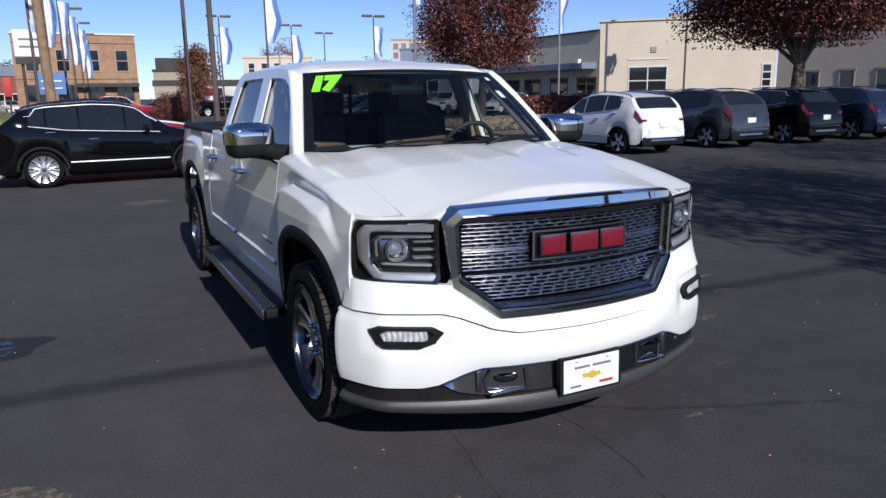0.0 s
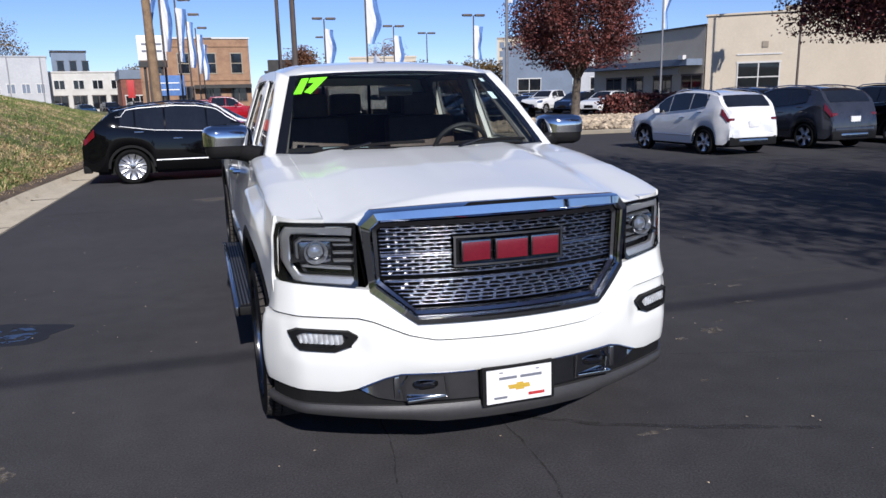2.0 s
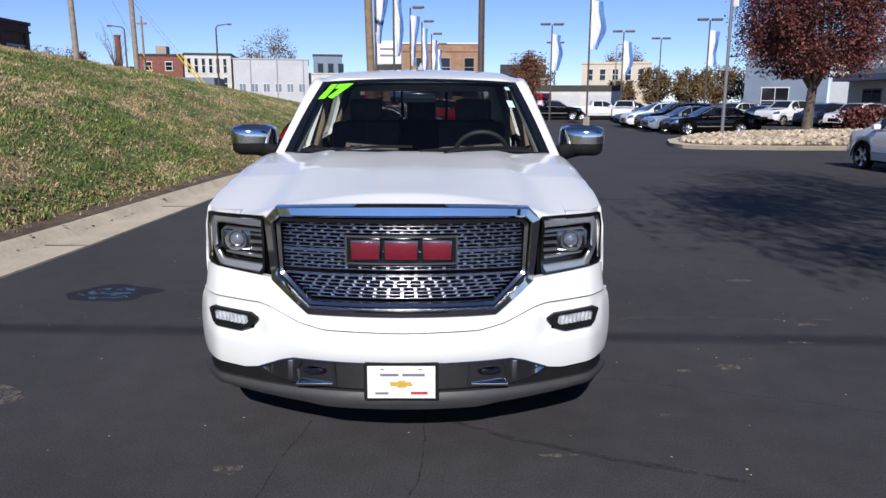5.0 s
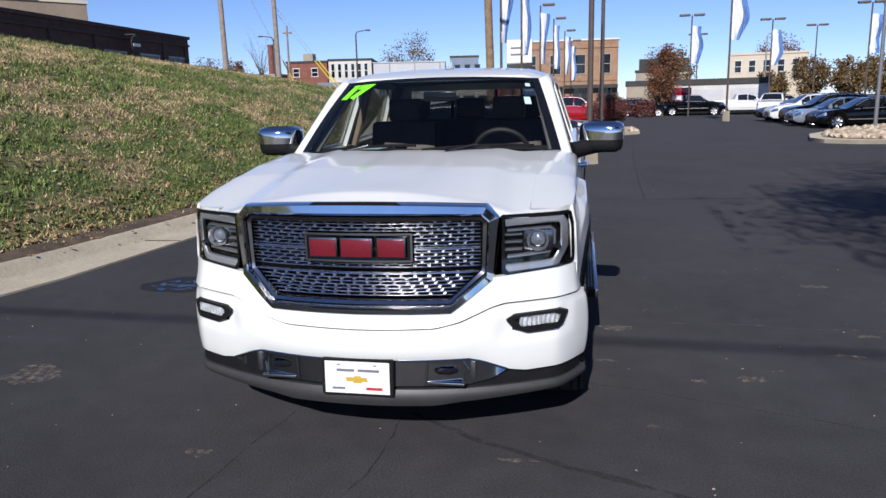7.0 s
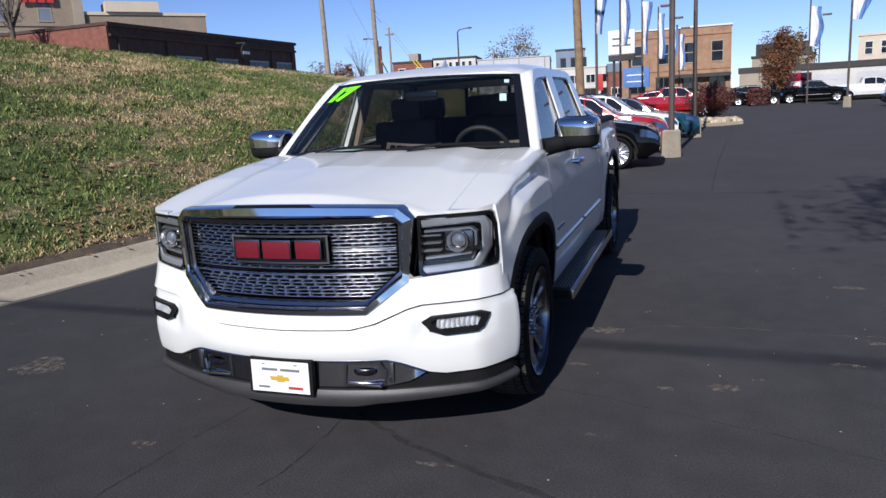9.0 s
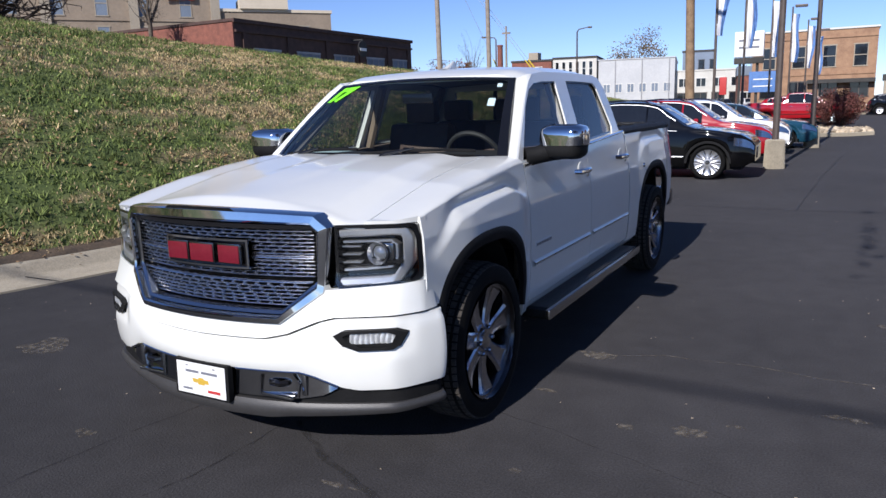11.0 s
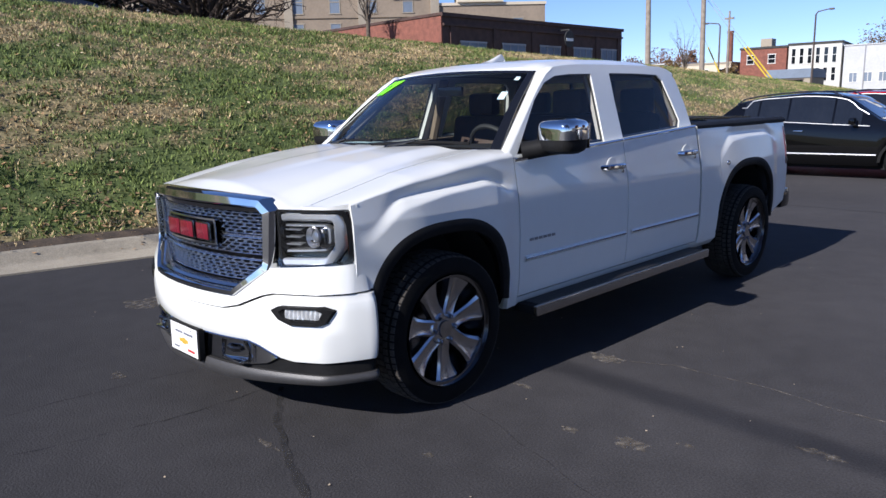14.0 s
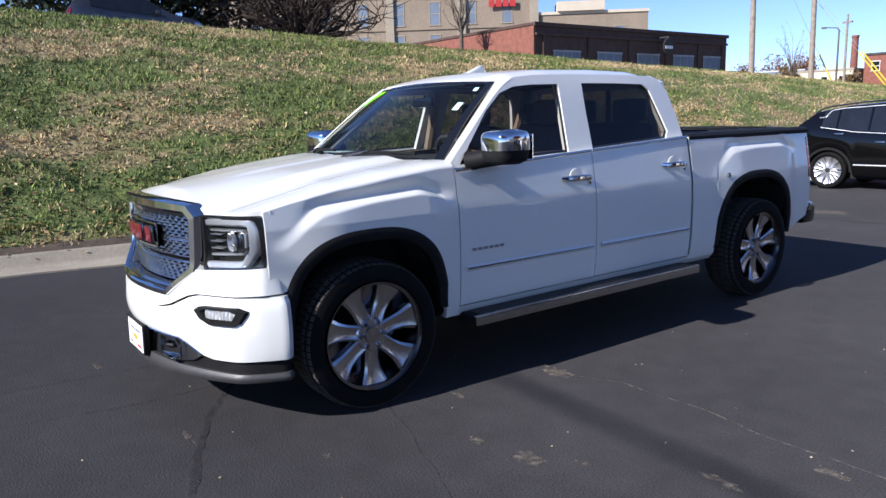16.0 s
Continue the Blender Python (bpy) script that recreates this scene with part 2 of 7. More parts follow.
def broken(m, scale, lo, hi):
    """Let a stain break up into specks, so that the surface under it shows through."""
    nt = m.node_tree
    out, body = nt.nodes["Material Output"], nt.nodes["Principled BSDF"]
    nz, rp, see, mix = (nt.nodes.new(k) for k in ("ShaderNodeTexNoise", "ShaderNodeMapRange", "ShaderNodeBsdfTransparent", "ShaderNodeMixShader"))
    co = nt.nodes.new("ShaderNodeNewGeometry")
    nt.links.new(co.outputs["Position"], nz.inputs["Vector"])
    nz.inputs["Scale"].default_value, nz.inputs["Detail"].default_value = scale, 6.0
    rp.inputs["From Min"].default_value, rp.inputs["From Max"].default_value = lo, hi
    nt.links.new(nz.outputs["Fac"], rp.inputs["Value"])
    nt.links.new(rp.outputs["Result"], mix.inputs[0])
    nt.links.new(see.outputs[0], mix.inputs[1])
    nt.links.new(body.outputs[0], mix.inputs[2])
    nt.links.new(mix.outputs[0], out.inputs[0])


for rough_ground in (ASPHALT, DIRT, CONCRETE, SILT, SCUFF):
    matt(rough_ground)


def dry_patches(m, straw, dull):
    """Straw colours where the mesh says that the turf is dry."""
    nt = m.node_tree
    body = nt.nodes["Principled BSDF"]
    green = body.inputs["Base Color"].links[0].from_socket
    att, nz, rp, mix = (nt.nodes.new(k) for k in ("ShaderNodeAttribute", "ShaderNodeTexNoise", "ShaderNodeValToRGB", "ShaderNodeMix"))
    att.attribute_name = "dryness"
    nz.inputs["Scale"].default_value, nz.inputs["Detail"].default_value = 14.0, 5.0
    nt.links.new(nt.nodes.new("ShaderNodeNewGeometry").outputs["Position"], nz.inputs["Vector"])
    rp.color_ramp.elements[0].position, rp.color_ramp.elements[1].position = 0.35, 0.65
    rp.color_ramp.elements[0].color, rp.color_ramp.elements[1].color = (*dull, 1), (*straw, 1)
    nt.links.new(nz.outputs["Fac"], rp.inputs[0])
    mix.data_type = "RGBA"
    nt.links.new(att.outputs["Fac"], mix.inputs["Factor"])
    nt.links.new(green, mix.inputs["A"])
    nt.links.new(rp.outputs[0], mix.inputs["B"])
    nt.links.new(mix.outputs["Result"], body.inputs["Base Color"])




def grain(m, scale, amount):
    """Fine aggregate: small light and dark stones in the surface."""
    nt = m.node_tree
    body = nt.nodes["Principled BSDF"]
    base = body.inputs["Base Color"].links[0].from_socket
    nz, mr, mul = (nt.nodes.new(k) for k in ("ShaderNodeTexNoise", "ShaderNodeMapRange", "ShaderNodeVectorMath"))
    nz.inputs["Scale"].default_value, nz.inputs["Detail"].default_value = scale, 2.0
    nt.links.new(nt.nodes.new("ShaderNodeNewGeometry").outputs["Position"], nz.inputs["Vector"])
    mr.inputs["From Min"].default_value, mr.inputs["From Max"].default_value = 0.3, 0.7
    mr.inputs["To Min"].default_value, mr.inputs["To Max"].default_value = 1 - amount, 1 + amount
    nt.links.new(nz.outputs["Fac"], mr.inputs["Value"])
    mul.operation = "SCALE"
    nt.links.new(base, mul.inputs[0])
    nt.links.new(mr.outputs[0], mul.inputs["Scale"])
    nt.links.new(mul.outputs[0], body.inputs["Base Color"])


grain(ASPHALT, 110.0, 0.38)
grain(CONCRETE, 70.0, 0.16)
dry_patches(GRASS, (0.30, 0.235, 0.12), (0.09, 0.075, 0.032))
broken(SILT, 26.0, 0.36, 0.70)
broken(PUDDLE, 13.0, 0.50, 0.56)
broken(SCUFF, 14.0, 0.34, 0.72)


# ---- mesh helpers ----
class Mesh:
    """Lists of vertices and faces that grow by simple forms."""

    def __init__(self):
        self.v, self.f = [], []

    def add(self, verts, faces):
        n = len(self.v)
        self.v += [tuple(p) for p in verts]
        self.f += [tuple(i + n for i in f) for f in faces]
        return self

    def grid(self, fn, nu, nv, flip=False, close_u=False):
        verts = [fn(i / nu, j / nv) for i in range(nu + (0 if close_u else 1)) for j in range(nv + 1)]
        k, cols, faces = nv + 1, nu + (0 if close_u else 1), []
        for i in range(nu):
            for j in range(nv):
                q = (i * k + j, ((i + 1) % cols) * k + j, ((i + 1) % cols) * k + j + 1, i * k + j + 1)
                faces.append(q[::-1] if flip else q)
        return self.add(verts, faces)

    def shell(self, fn, nu, nv, inward, flip=False):
        """A curved sheet with thickness: the outer face, an inner one moved by the vector, and the rim between."""
        n = len(self.v)
        self.grid(fn, nu, nv, flip)
        k, size = nv + 1, (nu + 1) * (nv + 1)
        outer = self.v[n:]
        self.v += [tuple(a + b for a, b in zip(p, inward)) for p in outer]
        rim = [i * k for i in range(nu + 1)] + [nu * k + j for j in range(1, nv + 1)] + [i * k + nv for i in range(nu - 1, -1, -1)] + [j for j in range(nv - 1, 0, -1)]
        for a, b in zip(rim, rim[1:] + rim[:1]):
            q = (n + a, n + size + a, n + size + b, n + b)
            self.f.append(q[::-1] if flip else q)
        return self

    def box(self, x0, x1, y0, y1, z0, z1, bevel=0.0):
        if bevel:
            bm = bmesh.new()
            bmesh.ops.create_cube(bm, size=1)
            for v in bm.verts:
                v.co = ((x0 + x1) / 2 + v.co.x * (x1 - x0), (y0 + y1) / 2 + v.co.y * (y1 - y0), (z0 + z1) / 2 + v.co.z * (z1 - z0))
            bmesh.ops.bevel(bm, geom=bm.edges[:], offset=bevel, segments=2, profile=0.6, affect="EDGES")
            bm.verts.index_update()
            self.add([v.co for v in bm.verts], [[v.index for v in f.verts] for f in bm.faces])
            bm.free()
            return self
        p = [(x, y, z) for z in (z0, z1) for y in (y0, y1) for x in (x0, x1)]
        return self.add(p, [(0, 2, 3, 1), (4, 5, 7, 6), (0, 1, 5, 4), (2, 6, 7, 3), (0, 4, 6, 2), (1, 3, 7, 5)])

    def tube(self, points, radius, n=8, cap=True):
        """A round bar along points; radius: one number, or one for each point."""
        pts = [Vector(p) for p in points]
        rad = radius if isinstance(radius, (list, tuple)) else [radius] * len(pts)
        base = len(self.v)
        side = None
        for i, p in enumerate(pts):
            d = (pts[min(i + 1, len(pts) - 1)] - pts[max(i - 1, 0)]).normalized()
            if side is None:
                side = d.orthogonal().normalized()
            side = (side - d * side.dot(d)).normalized()
            up = d.cross(side)
            for k in range(n):
                a = 2 * math.pi * k / n
                self.v.append(tuple(p + rad[i] * (math.cos(a) * side + math.sin(a) * up)))
        for i in range(len(pts) - 1):
            for k in range(n):
                self.f.append((base + i * n + k, base + i * n + (k + 1) % n, base + (i + 1) * n + (k + 1) % n, base + (i + 1) * n + k))
        if cap:
            self.f.append(tuple(base + k for k in range(n))[::-1])
            self.f.append(tuple(base + (len(pts) - 1) * n + k for k in range(n)))
        return self

    def lathe(self, profile, n, axis=(0, 0, 0), along="x"):
        """Turn (radius, offset) points round an axis through the point."""
        def at(i, j):
            r, o = profile[j]
            a = 2 * math.pi * i / n
            c, s = r * math.cos(a), r * math.sin(a)
            return {"x": (axis[0] + o, axis[1] + c, axis[2] + s), "z": (axis[0] + c, axis[1] + s, axis[2] + o), "y": (axis[0] + c, axis[1] + o, axis[2] + s)}[along]
        k = len(profile)
        verts = [at(i, j) for i in range(n) for j in range(k)]
        faces = [(i * k + j, ((i + 1) % n) * k + j, ((i + 1) % n) * k + j + 1, i * k + j + 1) for i in range(n) for j in range(k - 1)]
        return self.add(verts, faces)

    def plate(self, outer, holes, place, back):
        """A flat outline with holes, laid by place(a, b) and given thickness by the vector back."""
        bm = bmesh.new()
        loops, edges = [], []
        for loop in (outer, *holes):
            vs = [bm.verts.new((a, b, 0)) for a, b in loop]
            loops.append(vs)
            edges += [bm.edges.new((p, q)) for p, q in zip(vs, vs[1:] + vs[:1])]
        bmesh.ops.triangle_fill(bm, use_beauty=True, use_dissolve=False, edges=edges, normal=(0, 0, 1))
        bm.verts.index_update()
        flat = [(v.co.x, v.co.y) for v in bm.verts]
        faces = [[v.index for v in f.verts] for f in bm.faces]
        rings = [[v.index for v in vs] for vs in loops]
        bm.free()
        front = [Vector(place(a, b)) for a, b in flat]
        k = len(front)
        every = [tuple(p) for p in front] + [tuple(p + Vector(back)) for p in front]
        faces = faces + [[i + k for i in f][::-1] for f in faces]
        for ring in rings:
            for a, b in zip(ring, ring[1:] + ring[:1]):
                faces.append((a, b, b + k, a + k))
        return self.add(every, faces)

    def mirrored(self):
        m = Mesh()
        m.v = [(-x, y, z) for x, y, z in self.v]
        m.f = [tuple(reversed(f)) for f in self.f]
        return m

    def moved(self, m4):
        m = Mesh()
        m.v = [tuple(m4 @ Vector(p)) for p in self.v]
        m.f = list(self.f)
        return m

    def data(self, name, mat, smooth=32):
        me = bpy.data.meshes.new(name)
        me.from_pydata(self.v, [], self.f)
        if smooth:
            me.polygons.foreach_set("use_smooth", [True] * len(me.polygons))
            me.set_sharp_from_angle(angle=radians(smooth))
        me.materials.append(mat)
        me.update()
        return me


def tidy(me):
    """Turn all faces of a closed or open mesh the same way out."""
    bm = bmesh.new()
    bm.from_mesh(me)
    bmesh.ops.recalc_face_normals(bm, faces=bm.faces)
    bm.to_mesh(me)
    bm.free()
    return me


def root(name, label, category, group="", kind="", at=(0, 0, 0), turn=0.0):
    ob = new(name)
    ob.empty_display_size = 0.2
    ob.matrix_world = pose(*at, 0, 0, turn)
    return tagged(ob, label, category, group, kind)


def part(name, mesh, mat, parent, label="", smooth=32, fix=True):
    me = mesh if isinstance(mesh, bpy.types.Mesh) else mesh.data(name, mat, smooth)
    if fix and not isinstance(mesh, bpy.types.Mesh):
        tidy(me)
        if smooth:
            me.set_sharp_from_angle(angle=radians(smooth))
    ob = new(name, me)
    ob.parent = parent
    return tagged(ob, label)


def thing(name, mesh, mat, label, category, group="", kind="", smooth=32, fix=True):
    return tagged(part(name, mesh, mat, None, "", smooth, fix), label, category, group, kind)


def ss(a, b, x):
    t = min(1.0, max(0.0, (x - a) / (b - a)))
    return t * t * (3 - 2 * t)


def lerp(a, b, t):
    return a + (b - a) * t


def polyline(points, x):
    return float(np.interp(x, [p[0] for p in points], [p[1] for p in points]))

# ---- ground, kerb and hill ----
def gutter_x(y):
    return polyline([(-60, -6.5), (-10, -5.1), (0, -4.5), (2, -4.07), (3, -3.89), (5, -3.76), (8.5, -3.65), (13.6, -3.46), (20, -3.3), (60, -3.1), (120, -3.1)], y)


def kerb_x(y):
    return polyline([(-60, -7.6), (-10, -6.1), (0, -5.38), (1.2, -5.22), (2.5, -4.90), (3.7, -4.72), (5.3, -4.60), (8, -4.47), (11, -4.32), (16, -3.97), (20, -3.8), (60, -3.6), (120, -3.6)], y)


def ridge_z(y):
    return polyline([(-60, 4.6), (0, 4.05), (13, 3.5), (28, 3.0), (40, 2.45), (48, 1.95), (55, 1.6), (75, 0.9), (95, 0.3), (120, 0.05)], y)


def hill_z(x, y):
    """Height of the bank over a point beyond the kerb."""
    k = kerb_x(y)
    t = (k - x) / (k + 14.0)
    r = ridge_z(y)
    if t <= 1:
        return 0.13 + (r - 0.13) * (0.25 * t + 0.75 * math.sin(t * math.pi / 2)) + 0.05 * noise.noise((x * 0.5, y * 0.5, 0)) * ss(0, 0.2, t)
    return r + 0.045 * (-14 - x) * ss(130, 40, y) if x > -60 else r + 2.07 * ss(130, 40, y)


m = Mesh()
m.box(-3000, 3000, -3000, 3000, -0.3, 0.0)
ground = thing("ground", m, ASPHALT, "dark worn asphalt of a dealer's parking lot", "asphalt lot", kind="structure", smooth=0)

m = Mesh()


def gutter(u, v):
    y = -60 + 180 * u
    a, b = gutter_x(y), kerb_x(y)
    prof = [(0, 0.0), (0.02, 0.018), (0.55, 0.012), (0.62, 0.03), (0.72, 0.11), (0.8, 0.135), (1.0, 0.135)]
    s = v * (len(prof) - 1)
    i = min(int(s), len(prof) - 2)
    f = s - i
    return (lerp(a, b, lerp(prof[i][0], prof[i + 1][0], f)), y, lerp(prof[i][1], prof[i + 1][1], f) + (0.0 if v > 0 else -0.05))


m.grid(gutter, 180, 6)
thing("kerb", m, CONCRETE, "weathered concrete kerb and gutter along the grass bank", "kerb", kind="structure", smooth=60)

joints = Mesh()
for i in range(22):
    y = -4 + i * 3.0 + random.uniform(-0.2, 0.2)
    a, b = gutter_x(y), kerb_x(y)
    joints.box(lerp(a, b, 0.6), a - 0.02, y, y + 0.015, 0.015, 0.0215)
thing("gutter_joints", joints, TAR, "dark joints across the concrete gutter", "joint", kind="structure", smooth=0)


def edge_dirt(u, v):
    y = -30 + 100 * u
    k = kerb_x(y)
    w = 0.34 + 0.12 * noise.noise((y * 0.9, 3, 0)) + 0.06 * noise.noise((y * 4, 1, 0))
    return (k + 0.16 - w * v * 1.3, y, 0.137 + 0.035 * math.sin(v * math.pi) + 0.1 * v * w + 0.012 * noise.noise((y * 6, v * 5, 2)))


m = Mesh()
m.grid(edge_dirt, 400, 6)
thing("bare_edge", m, DIRT, "strip of bare soil and thatch behind the kerb", "soil", kind="structure", smooth=70)


def patchy(x, y):
    """Dryness of the turf: streaks along the slope, drier towards the ridge and far along the bank."""
    return 1.25 * noise.noise((x * 0.75, y * 0.30, 4.0)) + 1.0 * noise.noise((x * 2.4, y * 1.0, 9.0)) + 1.0 * noise.noise((x * 6.5, y * 4.5, 1.0)) + 0.07 * (-x - 8) / 4 + min(0.10, max(-0.1, 0.02 * (y - 5)))


def bank(u, v):
    y = -60 + 180 * u
    k = kerb_x(y) - 0.03
    x = k + (-14 - k) * (v / 0.6) if v < 0.6 else -14 - (v - 0.6) / 0.4 * 90
    return (x, y, hill_z(x, y))


m = Mesh()
m.grid(bank, 420, 110)
bank_ob = thing("grass_bank", m, GRASS, "sloping bank of patchy green and straw-coloured grass", "grass bank", kind="structure", smooth=70)
dry = bank_ob.data.attributes.new("dryness", "FLOAT", "POINT")
dry.data.foreach_set("value", [ss(0.05, 0.40, patchy(p.co.x, p.co.y)) for p in bank_ob.data.vertices])

# ---- the white pickup truck ----
SIDE = [(0.38, 0.960), (0.43, 0.975), (0.50, 0.987), (0.62, 0.997), (0.85, 1.002), (1.02, 0.995), (1.10, 0.981), (1.16, 0.971), (1.24, 0.958), (1.30, 0.946), (1.36, 0.932)]


def flare(y, z, y0, y1, zt):
    t = zt - 0.13 * (1 - ss(y0 - 0.05, y0 + 0.24, y)) - 0.07 * ss(y1 - 0.24, y1, y)
    on = ss(y0 - 0.12, y0 + 0.34, y) * (1 - ss(y1 - 0.18, y1 + 0.04, y))
    soft_edge = lerp(0.075, 0.030, ss(y0, y0 + 0.55, y))
    return on * (0.037 * (1 - ss(t - soft_edge, t + 0.006, z)) - 0.021 * ss(y0 + 0.05, y0 + 0.36, y) * (1 - ss(t + 0.012, t + 0.075, z)) * ss(t - 0.02, t, z))


def side_x(y, z):
    """Half width of the body at a place on its side."""
    x = polyline(SIDE, z)
    x -= 0.034 * max(0, (0.95 - y) / 0.6) ** 2
    x -= 0.012 * max(0, (y - 4.9) / 0.5) ** 2
    return x + flare(y, z, 0.47, 1.50, 1.112 + 0.062 * (y - 0.6)) + 0.7 * flare(y, z, 4.04, 5.17, 1.245)


def arch(y, mid, half, top, low=0.40, power=2.7):
    d = abs(y - mid) / half
    return low + (top - low) * (1 - d ** power) ** (1 / power) if d < 1 else low


ARCH_F, ARCH_R = (0.945, 0.487, 0.965), (4.555, 0.53, 1.03)


def belt(y):
    return polyline([(1.4, 1.235), (1.7, 1.25), (2.1, 1.27), (3.48, 1.335), (3.7, 1.345)], y)


def front_y(x, z):
    """How far back the nose lies at a place across its front."""
    a = abs(x)
    return 0.015 + 0.30 * x * x + lerp(7.0, 5.0, ss(0.72, 0.86, z)) * max(0, a - 0.87) ** 2 + 0.062 * ss(0.62, 0.92, z)


def hood_z(x, y):
    """Height of the hood."""
    edge = polyline([(0.1, 1.08), (0.28, 1.10), (0.42, 1.132), (0.8, 1.218), (1.1, 1.262), (1.42, 1.293), (1.6, 1.30)], y)
    mid = polyline([(0.1, 1.142), (0.16, 1.160), (0.25, 1.196), (0.30, 1.203), (0.45, 1.222), (0.8, 1.268), (1.2, 1.31), (1.5, 1.325)], y)
    a = abs(x)
    crown = lerp(mid - 0.035, edge, ss(0.0, 0.78, a) ** 1.3)
    return crown + 0.030 * (1 - ss(0.49, 0.66, a - 0.06 * max(0, 1.0 - y))) + 0.006 * (1 - ss(0.10, 0.2, a)) * ss(0.4, 0.8, y)


truck = root("pickup_truck", "pearl white crew cab pickup truck with chrome grille and lime number", "pickup truck")

for s in (1, -1):
    def both(mesh):
        return mesh if s == 1 else mesh.mirrored()

    # fender: from the arch up over the shoulder to the hood gap
    def fender(u, v):
        y = 0.40 + (1.535 - 0.40) * u
        low = arch(y, *ARCH_F) if abs(y - ARCH_F[0]) < ARCH_F[1] else 0.40
        if y < ARCH_F[0] - ARCH_F[1] + 0.05:
            low = max(low, 0.715)
        zh = hood_z(0.765, y)
        zs = zh - lerp(0.022, 0.052, ss(0.45, 1.0, y))
        if v < 0.72:
            z = lerp(low, zs, v / 0.72)
            return (side_x(y, z), y, z)
        a = (v - 0.72) / 0.28 * math.pi / 2
        x0 = side_x(y, zs)
        return (lerp(0.768, x0, math.cos(a) ** lerp(0.45, 0.8, ss(0.45, 1.0, y))), y, lerp(zs, zh - 0.003, math.sin(a) ** 0.9))

    m = Mesh()
    m.shell(fender, 84, 64, (-0.03, 0, 0))
    part("fender", both(m), WHITE, truck, smooth=40)

    def fender_nose(u, v):
        x1 = lerp(0.77, 0.957, u)
        y = front_y(x1, 1.1) + 0.008 + 0.035 * u ** 4
        x = lerp(0.7585, x1, v)
        zh = hood_z(0.765, y)
        zs = zh - 0.022
        c = min(1, max(0, (x - 0.768) / (side_x(y, zs) - 0.768))) ** 2.2
        return (x, y, max(lerp(zs, zh - 0.003, math.sqrt(1 - c * c) ** 0.9), 1.105) + 0.0015)

    m = Mesh()
    m.shell(fender_nose, 16, 8, (0, 0.004, -0.024))
    part("fender_nose", both(m), WHITE, truck, smooth=40)

    def door_panel(y0, y1):
        def fn(u, v):
            y = lerp(y0, y1, u)
            z = lerp(0.455, belt(y), v)
            return (side_x(y, z), y, z)
        return fn

    for name, y0, y1 in (("front_door", 1.543, 2.668), ("rear_door", 2.676, 3.695)):
        m = Mesh()
        m.shell(door_panel(y0, y1), 40, 26, (-0.04, 0, 0))
        door = part(name, both(m), WHITE, truck, smooth=40)
        # chrome sill strip along the window, lower body moulding and the handle
        m = Mesh()
        m.grid(lambda u, v: (side_x(lerp(y0, y1, u), belt(lerp(y0, y1, u))) + 0.004 + 0.006 * math.sin(v * math.pi), lerp(y0, y1, u), belt(lerp(y0, y1, u)) + 0.002 - 0.02 * v), 20, 4)
        part("window_strip", both(m), CHROME, door, "bright chrome strip")
        m = Mesh()
        a0, a1 = y0 + 0.04, y1 - 0.03
        m.grid(lambda u, v: (side_x(lerp(a0, a1, u), 0.63) + 0.001 + 0.014 * math.sin(v * math.pi) ** 0.6, lerp(a0, a1, u), 0.652 - 0.002 * (lerp(a0, a1, u) - 1.6) + 0.035 * v), 24, 6)
        part("side_moulding", both(m), WHITE, door)
        m = Mesh()
        m.grid(lambda u, v: (side_x(lerp(a0, a1, u), 0.63) + 0.016 - 0.003 * abs(v - .5), lerp(a0, a1, u), 0.665 - 0.002 * (lerp(a0, a1, u) - 1.6) + 0.010 * v), 24, 2)
        part("moulding_insert", both(m), DARKCHROME, door, "thin dark chrome insert")
        hy, hz = (2.50, 1.125) if name == "front_door" else (3.50, 1.15)
        hx = side_x(hy, hz)
        m = Mesh()
        m.tube([(hx - 0.01, hy - 0.115, hz), (hx + 0.03, hy - 0.095, hz), (hx + 0.042, hy - 0.05, hz + 0.002), (hx + 0.044, hy + 0.03, hz + 0.002), (hx + 0.034, hy + 0.085, hz), (hx - 0.01, hy + 0.105, hz)], [0.016, 0.02, 0.021, 0.021, 0.02, 0.016], 10)
        handle = part("door_handle", both(m), CHROME, door, "chrome pull handle")
        m = Mesh()
        m.lathe([(0.001, 0.004), (0.045, 0.004), (0.06, 0.0015), (0.062, -0.002)], 20, (hx, hy, hz))
        part("handle_cup", both(m), WHITE, handle)
        m = Mesh()
        m.box(hx, hx + 0.02, hy + 0.10, hy + 0.125, hz - 0.05, hz - 0.012, 0.006)
        part("lock_cap", both(m), CHROME, handle)

    # rocker panel under the doors
    m = Mesh()
    m.shell(lambda u, v: (polyline([(0, 0.935), (0.5, 0.96), (1, 0.973)], v), lerp(1.47, 4.03, u), lerp(0.385, 0.447, v)), 20, 4, (-0.05, 0, 0))
    part("rocker_panel", both(m), WHITE, truck)

    # bed side
    def bed_side(u, v):
        y = lerp(3.722, 5.42, u)
        low = arch(y, *ARCH_R, low=0.43) if abs(y - ARCH_R[0]) < ARCH_R[1] else 0.43
        if y > ARCH_R[0] + ARCH_R[1]:
            low = lerp(0.50, 0.60, (y - 5.1) / 0.32)
        z = lerp(low, 1.335 + 0.008 * u, v)
        return (side_x(y, z), y, z)

    m = Mesh()
    m.shell(bed_side, 90, 56, (-0.05, 0, 0))
    bed = part("bed_side", both(m), WHITE, truck, smooth=40)
    # black strip added inside the gap behind the cab, standing in for its shade
    m = Mesh()
    m.grid(lambda u, v: (side_x(3.71, lerp(0.46, 1.33, v)) - lerp(0.16, 0.010, u), 3.7085, lerp(0.46, 1.33, v)), 2, 16)
